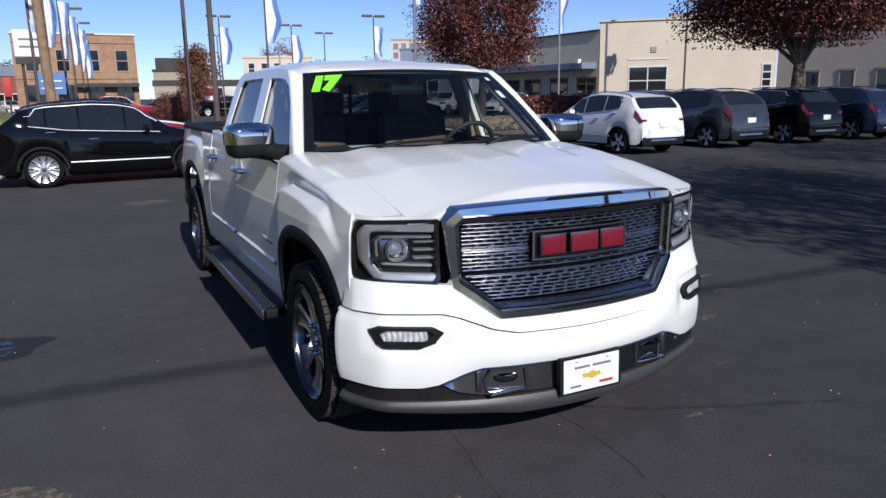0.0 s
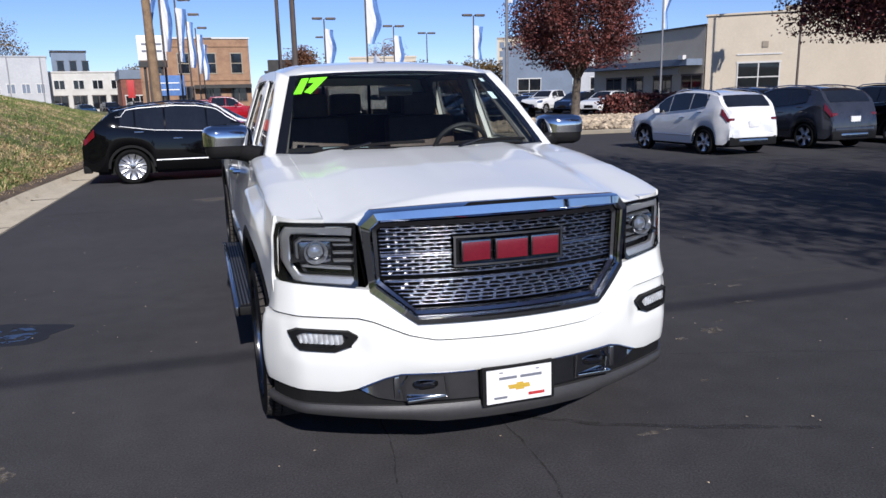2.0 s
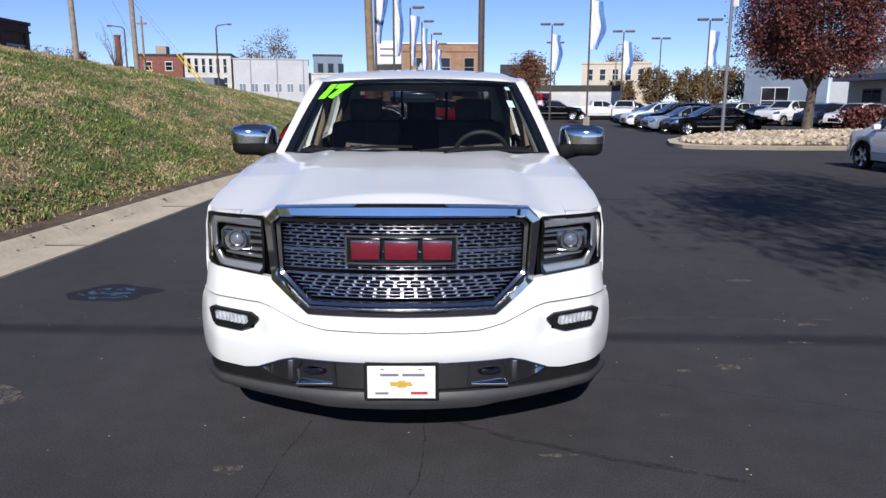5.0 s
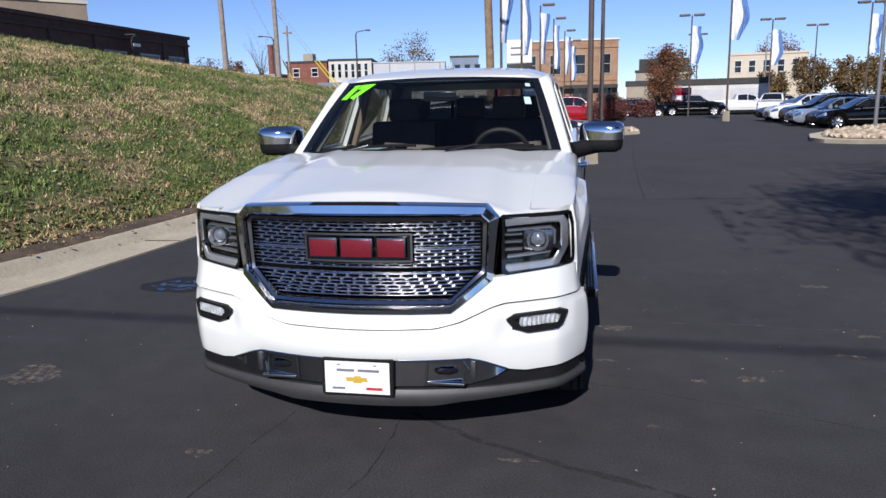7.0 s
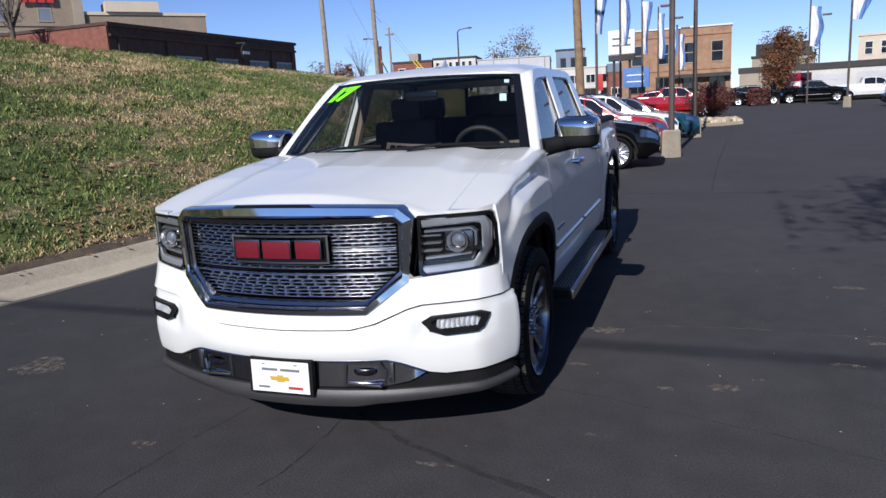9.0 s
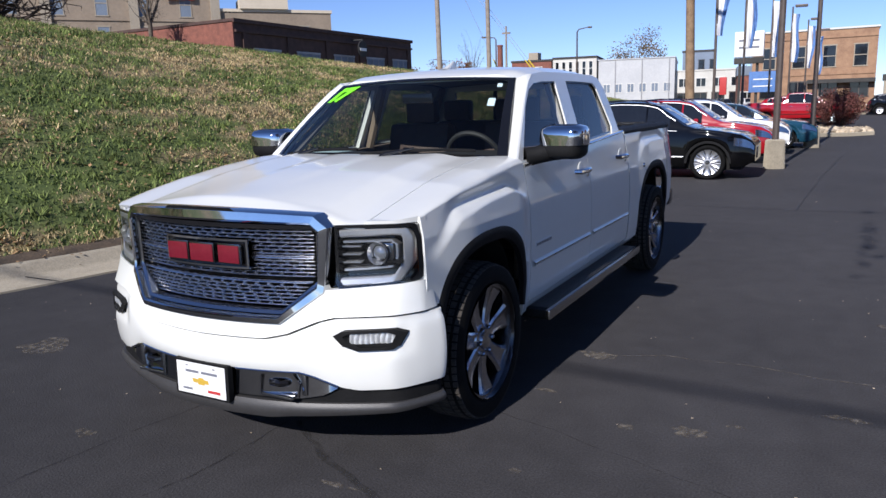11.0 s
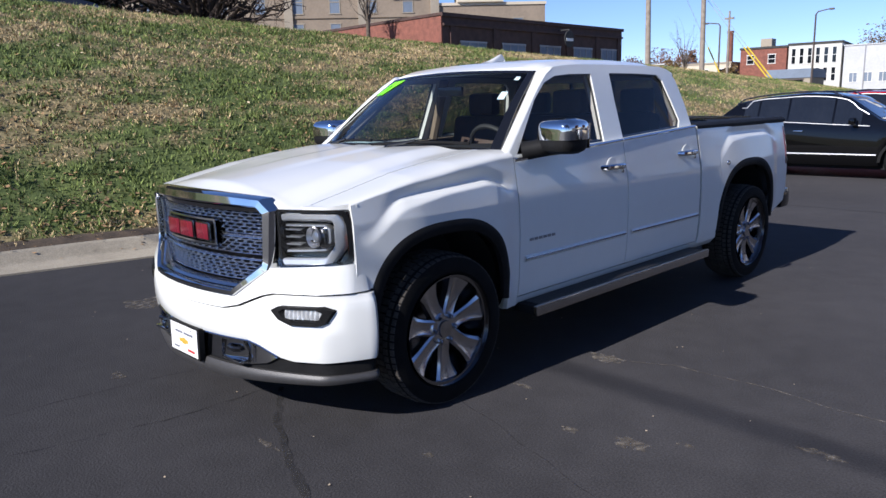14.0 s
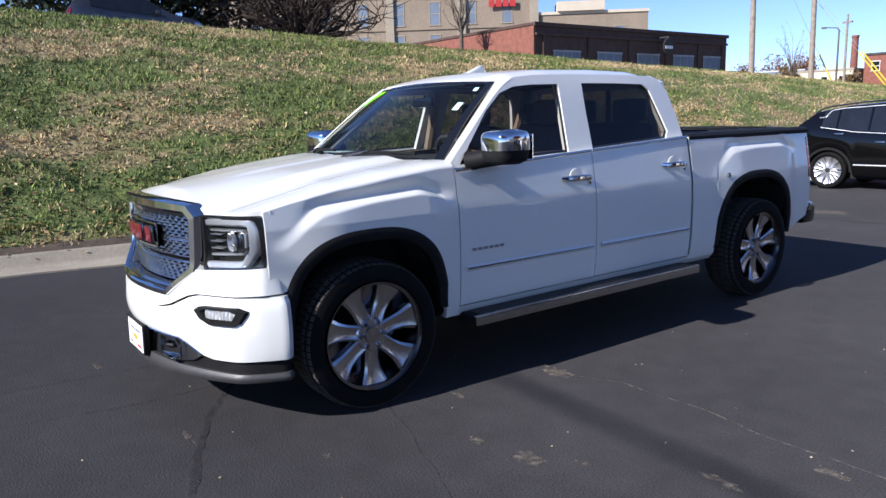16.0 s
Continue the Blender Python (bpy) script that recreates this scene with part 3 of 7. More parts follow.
    m.grid(lambda u, v: (side_x(3.71, lerp(0.46, 1.33, v)) - 0.010, lerp(3.696, 3.7215, u), lerp(0.46, 1.33, v)), 1, 16)
    part("bed_gap", both(m), VOID, bed, "black strip for the shade in the gap behind the cab")
    m = Mesh()
    m.shell(lambda u, v: (lerp(side_x(4, 1.33) + 0.004, 0.80, v), lerp(3.725, 5.43, u), 1.348 + 0.012 * math.sin(v * math.pi) - 0.012 * (v == 0)), 12, 6, (0, 0, -0.03))
    part("bed_rail_cap", both(m), PLASTIC, bed, "black plastic rail cap")
    if s == 1:
        m = Mesh()
        m.lathe([(0.001, 0.012), (0.018, 0.012), (0.02, 0.0)], 14, (side_x(4.14, 1.0) + 0.0, 4.14, 1.03))
        part("side_badge", both(m), CHROME, bed)

    # black lip round each wheel opening, and the dark liner behind it
    for mid, half, top in (ARCH_F, ARCH_R):
        m = Mesh()
        def lip(u, v):
            a = lerp(-0.999, 0.999, u)
            y = mid + half * math.copysign(abs(a) ** 0.62, a)
            z = arch(min(max(y, mid - half * 0.9999), mid + half * 0.9999), mid, half, top, low=0.42)
            grow = v * 0.075
            n = Vector((y - mid, z - 0.55)).normalized()
            yy, zz = y - n.x * (0.05 - grow), max(0.42, z - n.y * (0.05 - grow))
            yc = min(max(yy, 0.42), 5.4)
            return (side_x(yc, max(zz, 0.43)) + 0.010 * math.sin(v * math.pi) - 0.004, yy, zz)
        m.shell(lip, 60, 5, (-0.03, 0, 0))
        part("wheel_lip", both(m), PLASTIC, truck, "matt black wheel arch lip", smooth=50)
        m = Mesh()
        m.grid(lambda u, v: (lerp(0.93, 0.55, v), mid + (half - 0.005) * math.cos(math.pi * (1 - u)), max(0.2, 0.42 + (top - 0.43) * math.sin(math.pi * u) ** 0.75)), 24, 3)
        m.plate([(mid - half, 0.25), (mid + half, 0.25), (mid + half, top), (mid - half, top)], [], lambda a, b: (0.56, a, b), (-0.01, 0, 0))
        part("wheel_liner", both(m), VOID, truck)

    # greenhouse side frame: pillars and roof rail round two window openings
    def glass_x(z):
        return 0.912 - 0.335 * (z - 1.25) if z < 1.74 else 0.748 - 0.5 * (z - 1.74)

    W1 = [(1.60, 1.262), (1.70, 1.37), (1.88, 1.56), (2.02, 1.665), (2.14, 1.705), (2.30, 1.718), (2.535, 1.722), (2.525, 1.60), (2.49, 1.288)]
    W2 = [(2.715, 1.298), (2.735, 1.55), (2.755, 1.728), (3.10, 1.728), (3.38, 1.722), (3.44, 1.68), (3.50, 1.50), (3.535, 1.385), (3.50, 1.337)]
    outer = [(1.50, 1.243), (1.75, 1.46), (1.95, 1.635), (2.06, 1.715), (2.16, 1.762), (2.35, 1.780), (2.7, 1.786), (3.2, 1.786), (3.46, 1.782), (3.57, 1.758), (3.635, 1.68), (3.68, 1.5), (3.695, 1.346), (3.3, 1.327), (2.9, 1.308), (2.4, 1.284), (2.0, 1.265), (1.75, 1.254)]
    m = Mesh()
    m.plate(outer, [W1, W2], lambda a, b: (glass_x(b), a, b), (-0.05, 0, -0.01))
    frame_side = part("window_frame", both(m), WHITE, truck, smooth=25)
    for pane, loop, mat in (("front_side_window", W1, TINT), ("rear_side_window", W2, TINTREAR)):
        m = Mesh()
        m.add([(glass_x(b) - 0.02, a, b) for a, b in loop], [tuple(range(len(loop)))])
        ob = part(pane, both(m), mat, truck)
        ob.visible_shadow = False
        cy, cz = sum(p[0] for p in loop) / len(loop), sum(p[1] for p in loop) / len(loop)
        inner = [(lerp(a, cy, 0.035), lerp(b, cz, 0.06)) for a, b in loop]
        m = Mesh()
        m.plate(loop, [inner], lambda a, b: (glass_x(b) - 0.010, a, b), (-0.008, 0, 0))
        part("window_seal", both(m), GLOSSBLACK, frame_side, "black rubber seal")
    # pillar face between the windshield and the side frame
    WSB, WST = Vector((0.848, 1.515, 1.266)), Vector((0.668, 2.075, 1.738))

    def pillar(u, v):
        i = lerp(0, 4, u)
        k = min(int(i), 3)
        a = Vector((0, *lerp(Vector(outer[k]), Vector(outer[k + 1]), i - k)))
        a.x = glass_x(a.z) - 0.0
        b = lerp(WSB, WST, u)
        p = lerp(a, b, v)
        bulge = 0.018 * math.sin(v * math.pi)
        return (p.x + bulge * 0.6, p.y - bulge * 0.6, p.z + bulge * 0.5)

    m = Mesh()
    m.shell(pillar, 24, 6, (-0.02, 0.02, -0.01))
    part("windshield_pillar", both(m), WHITE, truck, smooth=50)
    # black cowl corner at the foot of the windshield
    m = Mesh()
    m.grid(lambda u, v: (lerp(0.80, 0.915, u), lerp(1.40, 1.56, v), lerp(1.262, 1.268, v) - 0.045 * u * u), 4, 4)
    part("cowl_corner", both(m), PLASTIC, truck)

    # door mirror: black foot and shell with a chrome cap
    m = Mesh()
    m.tube([(0.895, 1.665, 1.275), (0.95, 1.70, 1.285), (1.02, 1.75, 1.305), (1.08, 1.785, 1.315)], [0.058, 0.052, 0.058, 0.06], 12)
    mirror = part("door_mirror", both(m), PLASTIC, truck)

    def mirror_shell(z0, z1, grow):
        def fn(u, v):
            a = u * 2 * math.pi
            cx, cy = math.cos(a), math.sin(a)
            px = math.copysign(abs(cx) ** 0.55, cx)
            py = math.copysign(abs(cy) ** 0.7, cy)
            z = lerp(z0, z1, v)
            k = (1 - abs((z - 1.357) / 0.0985) ** 5)
            k = max(0.02, k) ** 0.3
            return (1.085 + 0.134 * px * (0.35 + 0.65 * k) + grow * px - 0.02 * (1.35 - z), 1.795 + (0.115 if py > 0 else 0.13) * py * k * (1 + grow * 4) - 0.02 * px, z)
        return fn

    m = Mesh()
    m.grid(mirror_shell(1.262, 1.453, 0.0), 28, 12, close_u=True)
    part("mirror_shell", both(m), PLASTIC, mirror, "black plastic mirror shell")
    m = Mesh()
    m.grid(mirror_shell(1.340, 1.4545, 0.007), 28, 10, close_u=True)
    part("mirror_cap", both(m), CHROME, mirror, "chrome mirror cap")
    m = Mesh()
    m.plate([(-0.095, -0.07), (0.095, -0.07), (0.095, 0.07), (-0.095, 0.07)], [], lambda a, b: (1.088 + a, 1.907, 1.355 + b), (0, 0.004, 0))
    part("mirror_glass", both(m), CHROME, mirror, "mirror glass")

    # side step with a ribbed black tread and a bright edge
    m = Mesh()
    m.box(0.925, 1.085, 1.57, 3.66, 0.35, 0.405, 0.012)
    step = part("side_step", both(m), PLASTIC, truck, "black power running board")
    m = Mesh()
    m.box(1.078, 1.105, 1.56, 3.67, 0.35, 0.41, 0.008)
    part("step_edge", both(m), SATIN, step, "bright metal edge")
    m = Mesh()
    for i in range(7):
        m.box(0.940 + 0.02 * i, 0.950 + 0.02 * i, 1.62, 3.60, 0.404, 0.410)
    part("step_ribs", both(m), GREYPLASTIC, step, smooth=0)
    for yb in (1.9, 3.3):
        m = Mesh()
        m.box(0.72, 0.98, yb, yb + 0.1, 0.33, 0.37, 0.01)
        part("step_bracket", both(m), VOID, step)

    # tail lamp
    m = Mesh()
    m.shell(lambda u, v: (side_x(5.38, lerp(0.93, 1.27, v)) + 0.004 - 0.10 * u * u, lerp(5.385, 5.455, u ** 0.6), lerp(0.93, 1.27, v)), 8, 8, (-0.03, -0.02, 0))
    part("tail_lamp", both(m), REDLENS, truck, "red tail lamp")

    # headlamp: black housing, chrome bracket, projector, fins, clear cover
    LO = [(0.640, 1.092), (0.930, 1.094), (0.945, 1.085), (0.957, 1.03), (0.962, 0.90), (0.960, 0.855), (0.940, 0.838), (0.66, 0.812), (0.640, 0.84)]

    def nose(d):
        return lambda a, b: (a, front_y(a, b) + d, b)

    def fine(loop, n=6):
        out = []
        for (a, b), (c, d) in zip(loop, loop[1:] + loop[:1]):
            out += [(lerp(a, c, i / n), lerp(b, d, i / n)) for i in range(n)]
        return out

    m = Mesh()
    m.grid(lambda u, v: nose(0.075)(lerp(0.63, 0.942, u), lerp(0.80, 1.085, v)), 16, 6)
    lamp = part("headlamp", both(m), GLOSSBLACK, truck, "headlamp with chrome bracket and projector lens")
    rim_in = [(lerp(a, 0.79, 0.08), lerp(b, 0.955, 0.10)) for a, b in LO]
    m = Mesh()
    m.plate(fine(LO), [fine(rim_in)], nose(0.004), (0, 0.07, 0))
    part("lamp_rim", both(m), GLOSSBLACK, lamp)

    def ribbon(path, width, d, depth, n=8):
        """A flat band with a bevelled face along a path on the nose."""
        pts = [Vector(p) for p in path]
        out = Mesh()
        rows = []
        for i, p in enumerate(pts):
            t = (pts[min(i + 1, len(pts) - 1)] - pts[max(i - 1, 0)]).normalized()
            nrm = Vector((-t.y, t.x))
            if 0 < i < len(pts) - 1:
                t1, t2 = (p - pts[i - 1]).normalized(), (pts[i + 1] - p).normalized()
                k = 1 / max(0.5, math.cos(t1.angle(t2) / 2))
            else:
                k = 1
            row = []
            for w, dd in ((-0.5, depth), (-0.5, 0.006), (-0.3, 0.0), (0.3, 0.0), (0.5, 0.006), (0.5, depth)):
                q = p + nrm * w * width * k
                row.append((q.x, front_y(q.x, q.y) + d + dd, q.y))
            rows.append(row)
        verts = [v for row in rows for v in row]
        faces = [(i * 6 + j, i * 6 + j + 1, (i + 1) * 6 + j + 1, (i + 1) * 6 + j) for i in range(len(rows) - 1) for j in range(5)]
        return out.add(verts, faces)

    bracket = [(0.655, 1.052)] + [(0.655 + 0.03 * i, 1.054 + 0.001 * i) for i in range(1, 8)] + [(0.900, 1.058), (0.914, 1.03), (0.914, 0.93), (0.900, 0.90), (0.878, 0.862), (0.855, 0.852)] + [(0.825 - 0.03 * i, 0.850 - 0.0015 * i) for i in range(6)] + [(0.655, 0.842)]
    part("lamp_bracket", both(ribbon(bracket, 0.034, 0.014, 0.03)), GUIDE, lamp, "silver light guide")
    inner = [(0.66, 1.015), (0.75, 1.017), (0.85, 1.018), (0.870, 1.0), (0.870, 0.945), (0.848, 0.905), (0.75, 0.897), (0.66, 0.892)]
    part("inner_bezel", both(ribbon(inner, 0.014, 0.030, 0.03)), RIMSILVER, lamp)
    cx, cz = 0.795, 0.962
    cy = front_y(cx, cz)
    m = Mesh()
    m.lathe([(0.030, 0.06), (0.046, 0.03), (0.050, 0.022), (0.050, 0.035)], 24, (cx, cy, cz), "y")
    part("projector_bezel", both(m), RIMSILVER, lamp, "silver projector bezel")
    m = Mesh()
    m.lathe([(0.036 * math.cos(a), 0.055 - 0.024 * math.sin(a)) for a in [i * math.pi / 16 for i in range(9)]], 24, (cx, cy, cz), "y")
    part("projector_lens", both(m), LED, lamp, "round glass projector lens")
    m = Mesh()
    m.box(cx - 0.075, cx + 0.07, cy + 0.045, cy + 0.07, cz - 0.052, cz + 0.048, 0.012)
    part("projector_box", both(m), DARKCHROME, lamp)
    for k in range(3):
        m = Mesh()
        z = 0.925 + 0.035 * k
        m.grid(lambda u, v: (lerp(0.652, 0.725, u), front_y(lerp(0.652, 0.725, u), z) + 0.035 + 0.03 * v, z + 0.010 * (v - 0.5)), 6, 2)
        m.grid(lambda u, v: (lerp(0.652, 0.725, u), front_y(lerp(0.652, 0.725, u), z) + 0.035, z + 0.006 * (v - 0.5)), 6, 1)
        part("lamp_fin", both(m), RIMSILVER, lamp)
    m = Mesh()
    m.grid(lambda u, v: (0.944 + 0.006 * v * (1 - v), front_y(0.944, 1.0) + 0.008 + 0.03 * u, lerp(0.88, 1.06, v)), 3, 4)
    part("amber_marker", both(m), AMBER, lamp, "amber side marker")
    m = Mesh()
    m.grid(lambda u, v: nose(-0.002)(lerp(0.642, 0.957, u), lerp(lerp(0.812, 0.842, u), lerp(1.092, 1.094, u), v)), 24, 8)
    ob = part("lamp_cover", both(m), LENS, lamp, "clear lamp cover")
    ob.visible_shadow = False

    # fog lamp
    FO = [(0.665, 0.628), (0.70, 0.648), (0.90, 0.655), (0.937, 0.635), (0.915, 0.582), (0.895, 0.565), (0.76, 0.56), (0.70, 0.585)]
    FI = [(lerp(a, 0.815, 0.25), lerp(b, 0.612, 0.28)) for a, b in FO]
    m = Mesh()
    m.plate(fine(FO), [fine(FI)], nose(-0.030), (0, 0.05, 0))
    m.grid(lambda u, v: nose(-0.0115)(lerp(0.69, 0.915, u), lerp(0.575, 0.645, v)), 10, 2)
    fog = part("fog_lamp", both(m), PLASTIC, truck, "fog lamp in a black bezel")
    m = Mesh()
    m.grid(lambda u, v: (lerp(0.722, 0.905, u) + 0.004 * (v - 0.5), front_y(lerp(0.722, 0.905, u), 0.6) - 0.012 - 0.009 * abs(math.sin(9 * math.pi * u)) * (0.4 + 0.6 * abs(math.sin(5.3 * u + 2.4 * v))), lerp(0.588, 0.634, v) + 0.005 * u), 72, 5)
    part("fog_reflector", both(m), FACETS, fog, "bright faceted reflector", smooth=12)
    m = Mesh()
    m.grid(lambda u, v: nose(-0.026)(lerp(0.70, 0.905, u), lerp(0.582, 0.636, v)), 8, 2)
    part("fog_cover", both(m), LENS, fog).visible_shadow = False

    # tow hook in its recess
    m = Mesh()
    HO = [(0.30, 0.332), (0.49, 0.332), (0.50, 0.40), (0.47, 0.448), (0.31, 0.448)]
    HI = [(lerp(a, 0.395, 0.13), lerp(b, 0.39, 0.2)) for a, b in HO]
    m.plate(fine(HO, 3), [fine(HI, 3)], nose(-0.012), (0, 0.06, 0))
    hook = part("tow_hook", both(m), SATIN, truck, "tow hook in a dark chrome recess")
    m = Mesh()
    m.grid(lambda u, v: nose(0.06)(lerp(0.31, 0.49, u), lerp(0.34, 0.445, v)), 4, 2)
    part("hook_recess", both(m), VOID, hook)
    m = Mesh()
    hy = front_y(0.4, 0.39)
    m.tube([(0.35, hy + 0.06, 0.40), (0.35, hy + 0.0, 0.40), (0.37, hy - 0.018, 0.40), (0.42, hy - 0.018, 0.40), (0.44, hy + 0.0, 0.40), (0.44, hy + 0.06, 0.40)], 0.014, 8)
    part("hook_loop", both(m), GLOSSBLACK, hook, "black hook")
    m = Mesh()
    m.box(0.315, 0.485, hy - 0.030, hy + 0.0, 0.335, 0.350, 0.005)
    part("hook_bar", both(m), CHROME, hook)
    for sx in (0.26, 0.70):
        m = Mesh()
        z = 0.525 if sx < 0.5 else 0.475
        m.lathe([(0.001, -0.004), (0.013, -0.003), (0.015, 0.004)], 14, (sx, front_y(sx, z), z), "y")
        part("parking_sensor", both(m), WHITE, truck)
    # roof and badge details
    m = Mesh()
    m.box(1.000, 1.0035, 1.62, 1.87, 0.762, 0.79)
    door_badge = part("door_badge", both(m), WHITE, truck, smooth=0)
    for k in range(6):
        m = Mesh()
        m.box(1.003, 1.007, 1.625 + 0.041 * k, 1.655 + 0.041 * k, 0.769, 0.784)
        part("badge_bar", both(m), STEEL, door_badge, "dull satin badge bar", smooth=0)

# nose panels across the front
def line_z(x):
    a = abs(x)
    return polyline([(0, 0.595), (0.35, 0.60), (0.46, 0.625), (0.60, 0.685), (0.66, 0.70), (0.97, 0.708)], a)


def over_z(x):
    a = abs(x)
    return polyline([(0, 0.665), (0.41, 0.672), (0.585, 0.81), (0.64, 0.815), (0.905, 0.836), (0.96, 0.842)], a)


def spread(u):
    """Places across the nose, closer together at the corners."""
    t = 2 * u - 1
    return 0.955 * math.copysign(abs(t) ** 0.8, t)


def nose_at(u, z, out=0.0, y_end=0.458, wide=0.993):
    """A place on the wrap of the nose: across the front, then round the corner to the wheel opening."""
    t = 2 * u - 1
    a = abs(t)
    if a < 0.86:
        x = wide * (a / 0.86) ** 0.85
        y, k = front_y(x, z), ss(0.80, 0.86, a) * 0.75
    else:
        f = (a - 0.86) / 0.14
        x = wide + 0.012 * math.sin(f * math.pi / 2)
        y, k = lerp(front_y(wide, z), y_end, f), 0.75 + 0.25 * f
    return math.copysign(x + out * k, t), y - out * (1 - k)


def wrap(z0, z1, out, y_end=0.458, wide=0.993):
    def fn(u, v):
        x, y = nose_at(u, 0.6, 0.0, y_end, wide)
        z = lerp(z0(abs(x)), z1(abs(x)), v)
        x, y = nose_at(u, z, out(abs(x), v, z), y_end, wide)
        return (x, y, z)
    return fn


def shelf(a, v, z):
    return 0.004 + 0.014 * (1 - v) ** 2


def swell(a, v, z):
    dent = 0.016 * ss(0.60, 0.67, a) * (1 - ss(0.93, 0.955, a)) * math.exp(-((z - 0.61) / 0.075) ** 4)
    return 0.004 + 0.022 * math.sin(min(1, 0.03 + v * 1.02) * math.pi) ** 0.5 - dent


def low_z(x):
    a = abs(x)
    return polyline([(0, 0.452), (0.50, 0.455), (0.56, 0.44), (0.68, 0.39), (0.75, 0.378), (0.97, 0.385)], a)


def back_in(mesh, nu, nv):
    """Give a wrapped sheet its thickness towards the truck's middle."""
    k = len(mesh.v)
    inner = [(x * 0.975, y + 0.03, z) for x, y, z in mesh.v]
    rim = [i * (nv + 1) for i in range(nu + 1)] + [nu * (nv + 1) + j for j in range(1, nv + 1)] + [i * (nv + 1) + nv for i in range(nu - 1, -1, -1)] + [j for j in range(nv - 1, 0, -1)]
    mesh.v += inner
    mesh.f += [(p, p + k, q + k, q) for p, q in zip(rim, rim[1:] + rim[:1])]
    return mesh


part("upper_fascia", back_in(Mesh().grid(wrap(lambda a: line_z(a) + 0.004, over_z, shelf, 0.456, 0.962), 120, 10), 120, 10), WHITE, truck, smooth=45)
part("front_bumper", back_in(Mesh().grid(wrap(low_z, lambda a: line_z(a) - 0.006, swell), 130, 22), 130, 22), WHITE, truck, smooth=45)

# dark chrome lower trim, black valance and grey lip
m = Mesh()
m.shell(lambda u, v: (lerp(-0.66, 0.66, u), front_y(lerp(-0.66, 0.66, u), 0.4) - 0.004 + 0.012 * v, lerp(polyline([(0, 0.325), (0.5, 0.33), (0.6, 0.35), (0.66, 0.385)], abs(lerp(-0.66, 0.66, u))), low_z(lerp(-0.66, 0.66, u)) + 0.006, v)), 60, 5, (0, 0.03, 0))
part("lower_trim", m, TRIMCHROME, truck, "dark chrome lower trim", smooth=45)
for s in (1, -1):
    m = Mesh()
    m.tube([(s * lerp(0.19, 0.665, i / 20), front_y(lerp(0.19, 0.665, i / 20), 0.4) - 0.010, low_z(lerp(0.19, 0.665, i / 20)) - 0.004) for i in range(21)], 0.006, 6)
    part("trim_edge", m, CHROME, truck, "bright edge of the lower trim")
    m = Mesh()
    m.box(min(s * 0.505, s * 0.53), max(s * 0.505, s * 0.53), front_y(0.52, 0.4) - 0.012, front_y(0.52, 0.4) + 0.02, 0.345, 0.442, 0.006)
    part("trim_post", m, CHROME, truck, "bright post beside the tow hook")
part("front_valance", back_in(Mesh().grid(wrap(lambda a: 0.28, lambda a: low_z(a) + 0.01, lambda a, v, z: -0.012), 90, 4), 90, 4), PLASTIC, truck, "black plastic valance", smooth=45)
part("front_lip", back_in(Mesh().grid(wrap(lambda a: polyline([(0, 0.232), (0.35, 0.232), (0.45, 0.245), (0.955, 0.275)], a), lambda a: polyline([(0, 0.312), (0.5, 0.310), (0.955, 0.318)], a), lambda a, v, z: 0.006 + 0.012 * math.sin(v * math.pi)), 90, 8), 90, 8), GREYPLASTIC, truck, "grey plastic air dam", smooth=45)

# hood
m = Mesh()


def hood(u, v):
    x = lerp(-0.757, 0.757, u)
    a = abs(x)
    y0 = front_y(x, 1.15) + 0.032 - 0.020 * ss(0.62, 0.68, a)
    y1 = 1.46 - 0.17 * (1 - (x / 0.76) ** 2)
    w = v ** 1.25
    y = lerp(y0, y1, w)
    z = hood_z(x, y)
    if v < 0.08:
        z -= 0.006 * (1 - v / 0.08) ** 2
    return (x, y, z)


m.shell(hood, 76, 56, (0, 0, -0.02))
part("hood", m, WHITE, truck, smooth=40)
m = Mesh()
m.grid(lambda u, v: (lerp(-0.9, 0.9, u), lerp(0.30, 1.6, v), hood_z(lerp(-0.76, 0.76, u), lerp(0.30, 1.6, v)) - 0.06 - 0.12 * (abs(2 * u - 1) > 0.8)), 12, 8)
part("engine_bay_cover", m, VOID, truck)

# chrome grille surround
GO = [(-0.635, 1.085), (-0.575, 1.138), (0.575, 1.138), (0.635, 1.085), (0.607, 0.80), (0.425, 0.665), (-0.425, 0.665), (-0.607, 0.80)]
GI = [(-0.553, 1.055), (-0.54, 1.068), (0.54, 1.068), (0.553, 1.055), (0.548, 0.845), (0.415, 0.722), (-0.415, 0.722), (-0.548, 0.845)]


def dense(loop, n):
    out = []
    for (a, b), (c, d) in zip(loop, loop[1:] + loop[:1]):
        out += [(lerp(a, c, i / n), lerp(b, d, i / n)) for i in range(n)]
    return out


OUT, INN = dense(GO, 14), dense(GI, 14)
top_bow = lambda x, z: z + 0.022 * max(0, 1 - (x / 0.6) ** 2) * ss(1.06, 1.13, z)


def ring(cuts):
    """A closed band round the grille from cuts (share from outer to inner edge, depth)."""
    verts, faces, k, n = [], [], len(cuts), len(OUT)
    for (a, b), (c, d) in zip(OUT, INN):
        for t, dep in cuts:
            x, z = lerp(a, c, t), lerp(b, d, t)
            verts.append((x, front_y(x, 1.0) - 0.052 * (1 - ss(0.66, 0.86, z)) + dep, top_bow(x, z)))
    for i in range(n):
        for j in range(k - 1):
            faces.append((i * k + j, ((i + 1) % n) * k + j, ((i + 1) % n) * k + j + 1, i * k + j + 1))
    return Mesh().add(verts, faces)


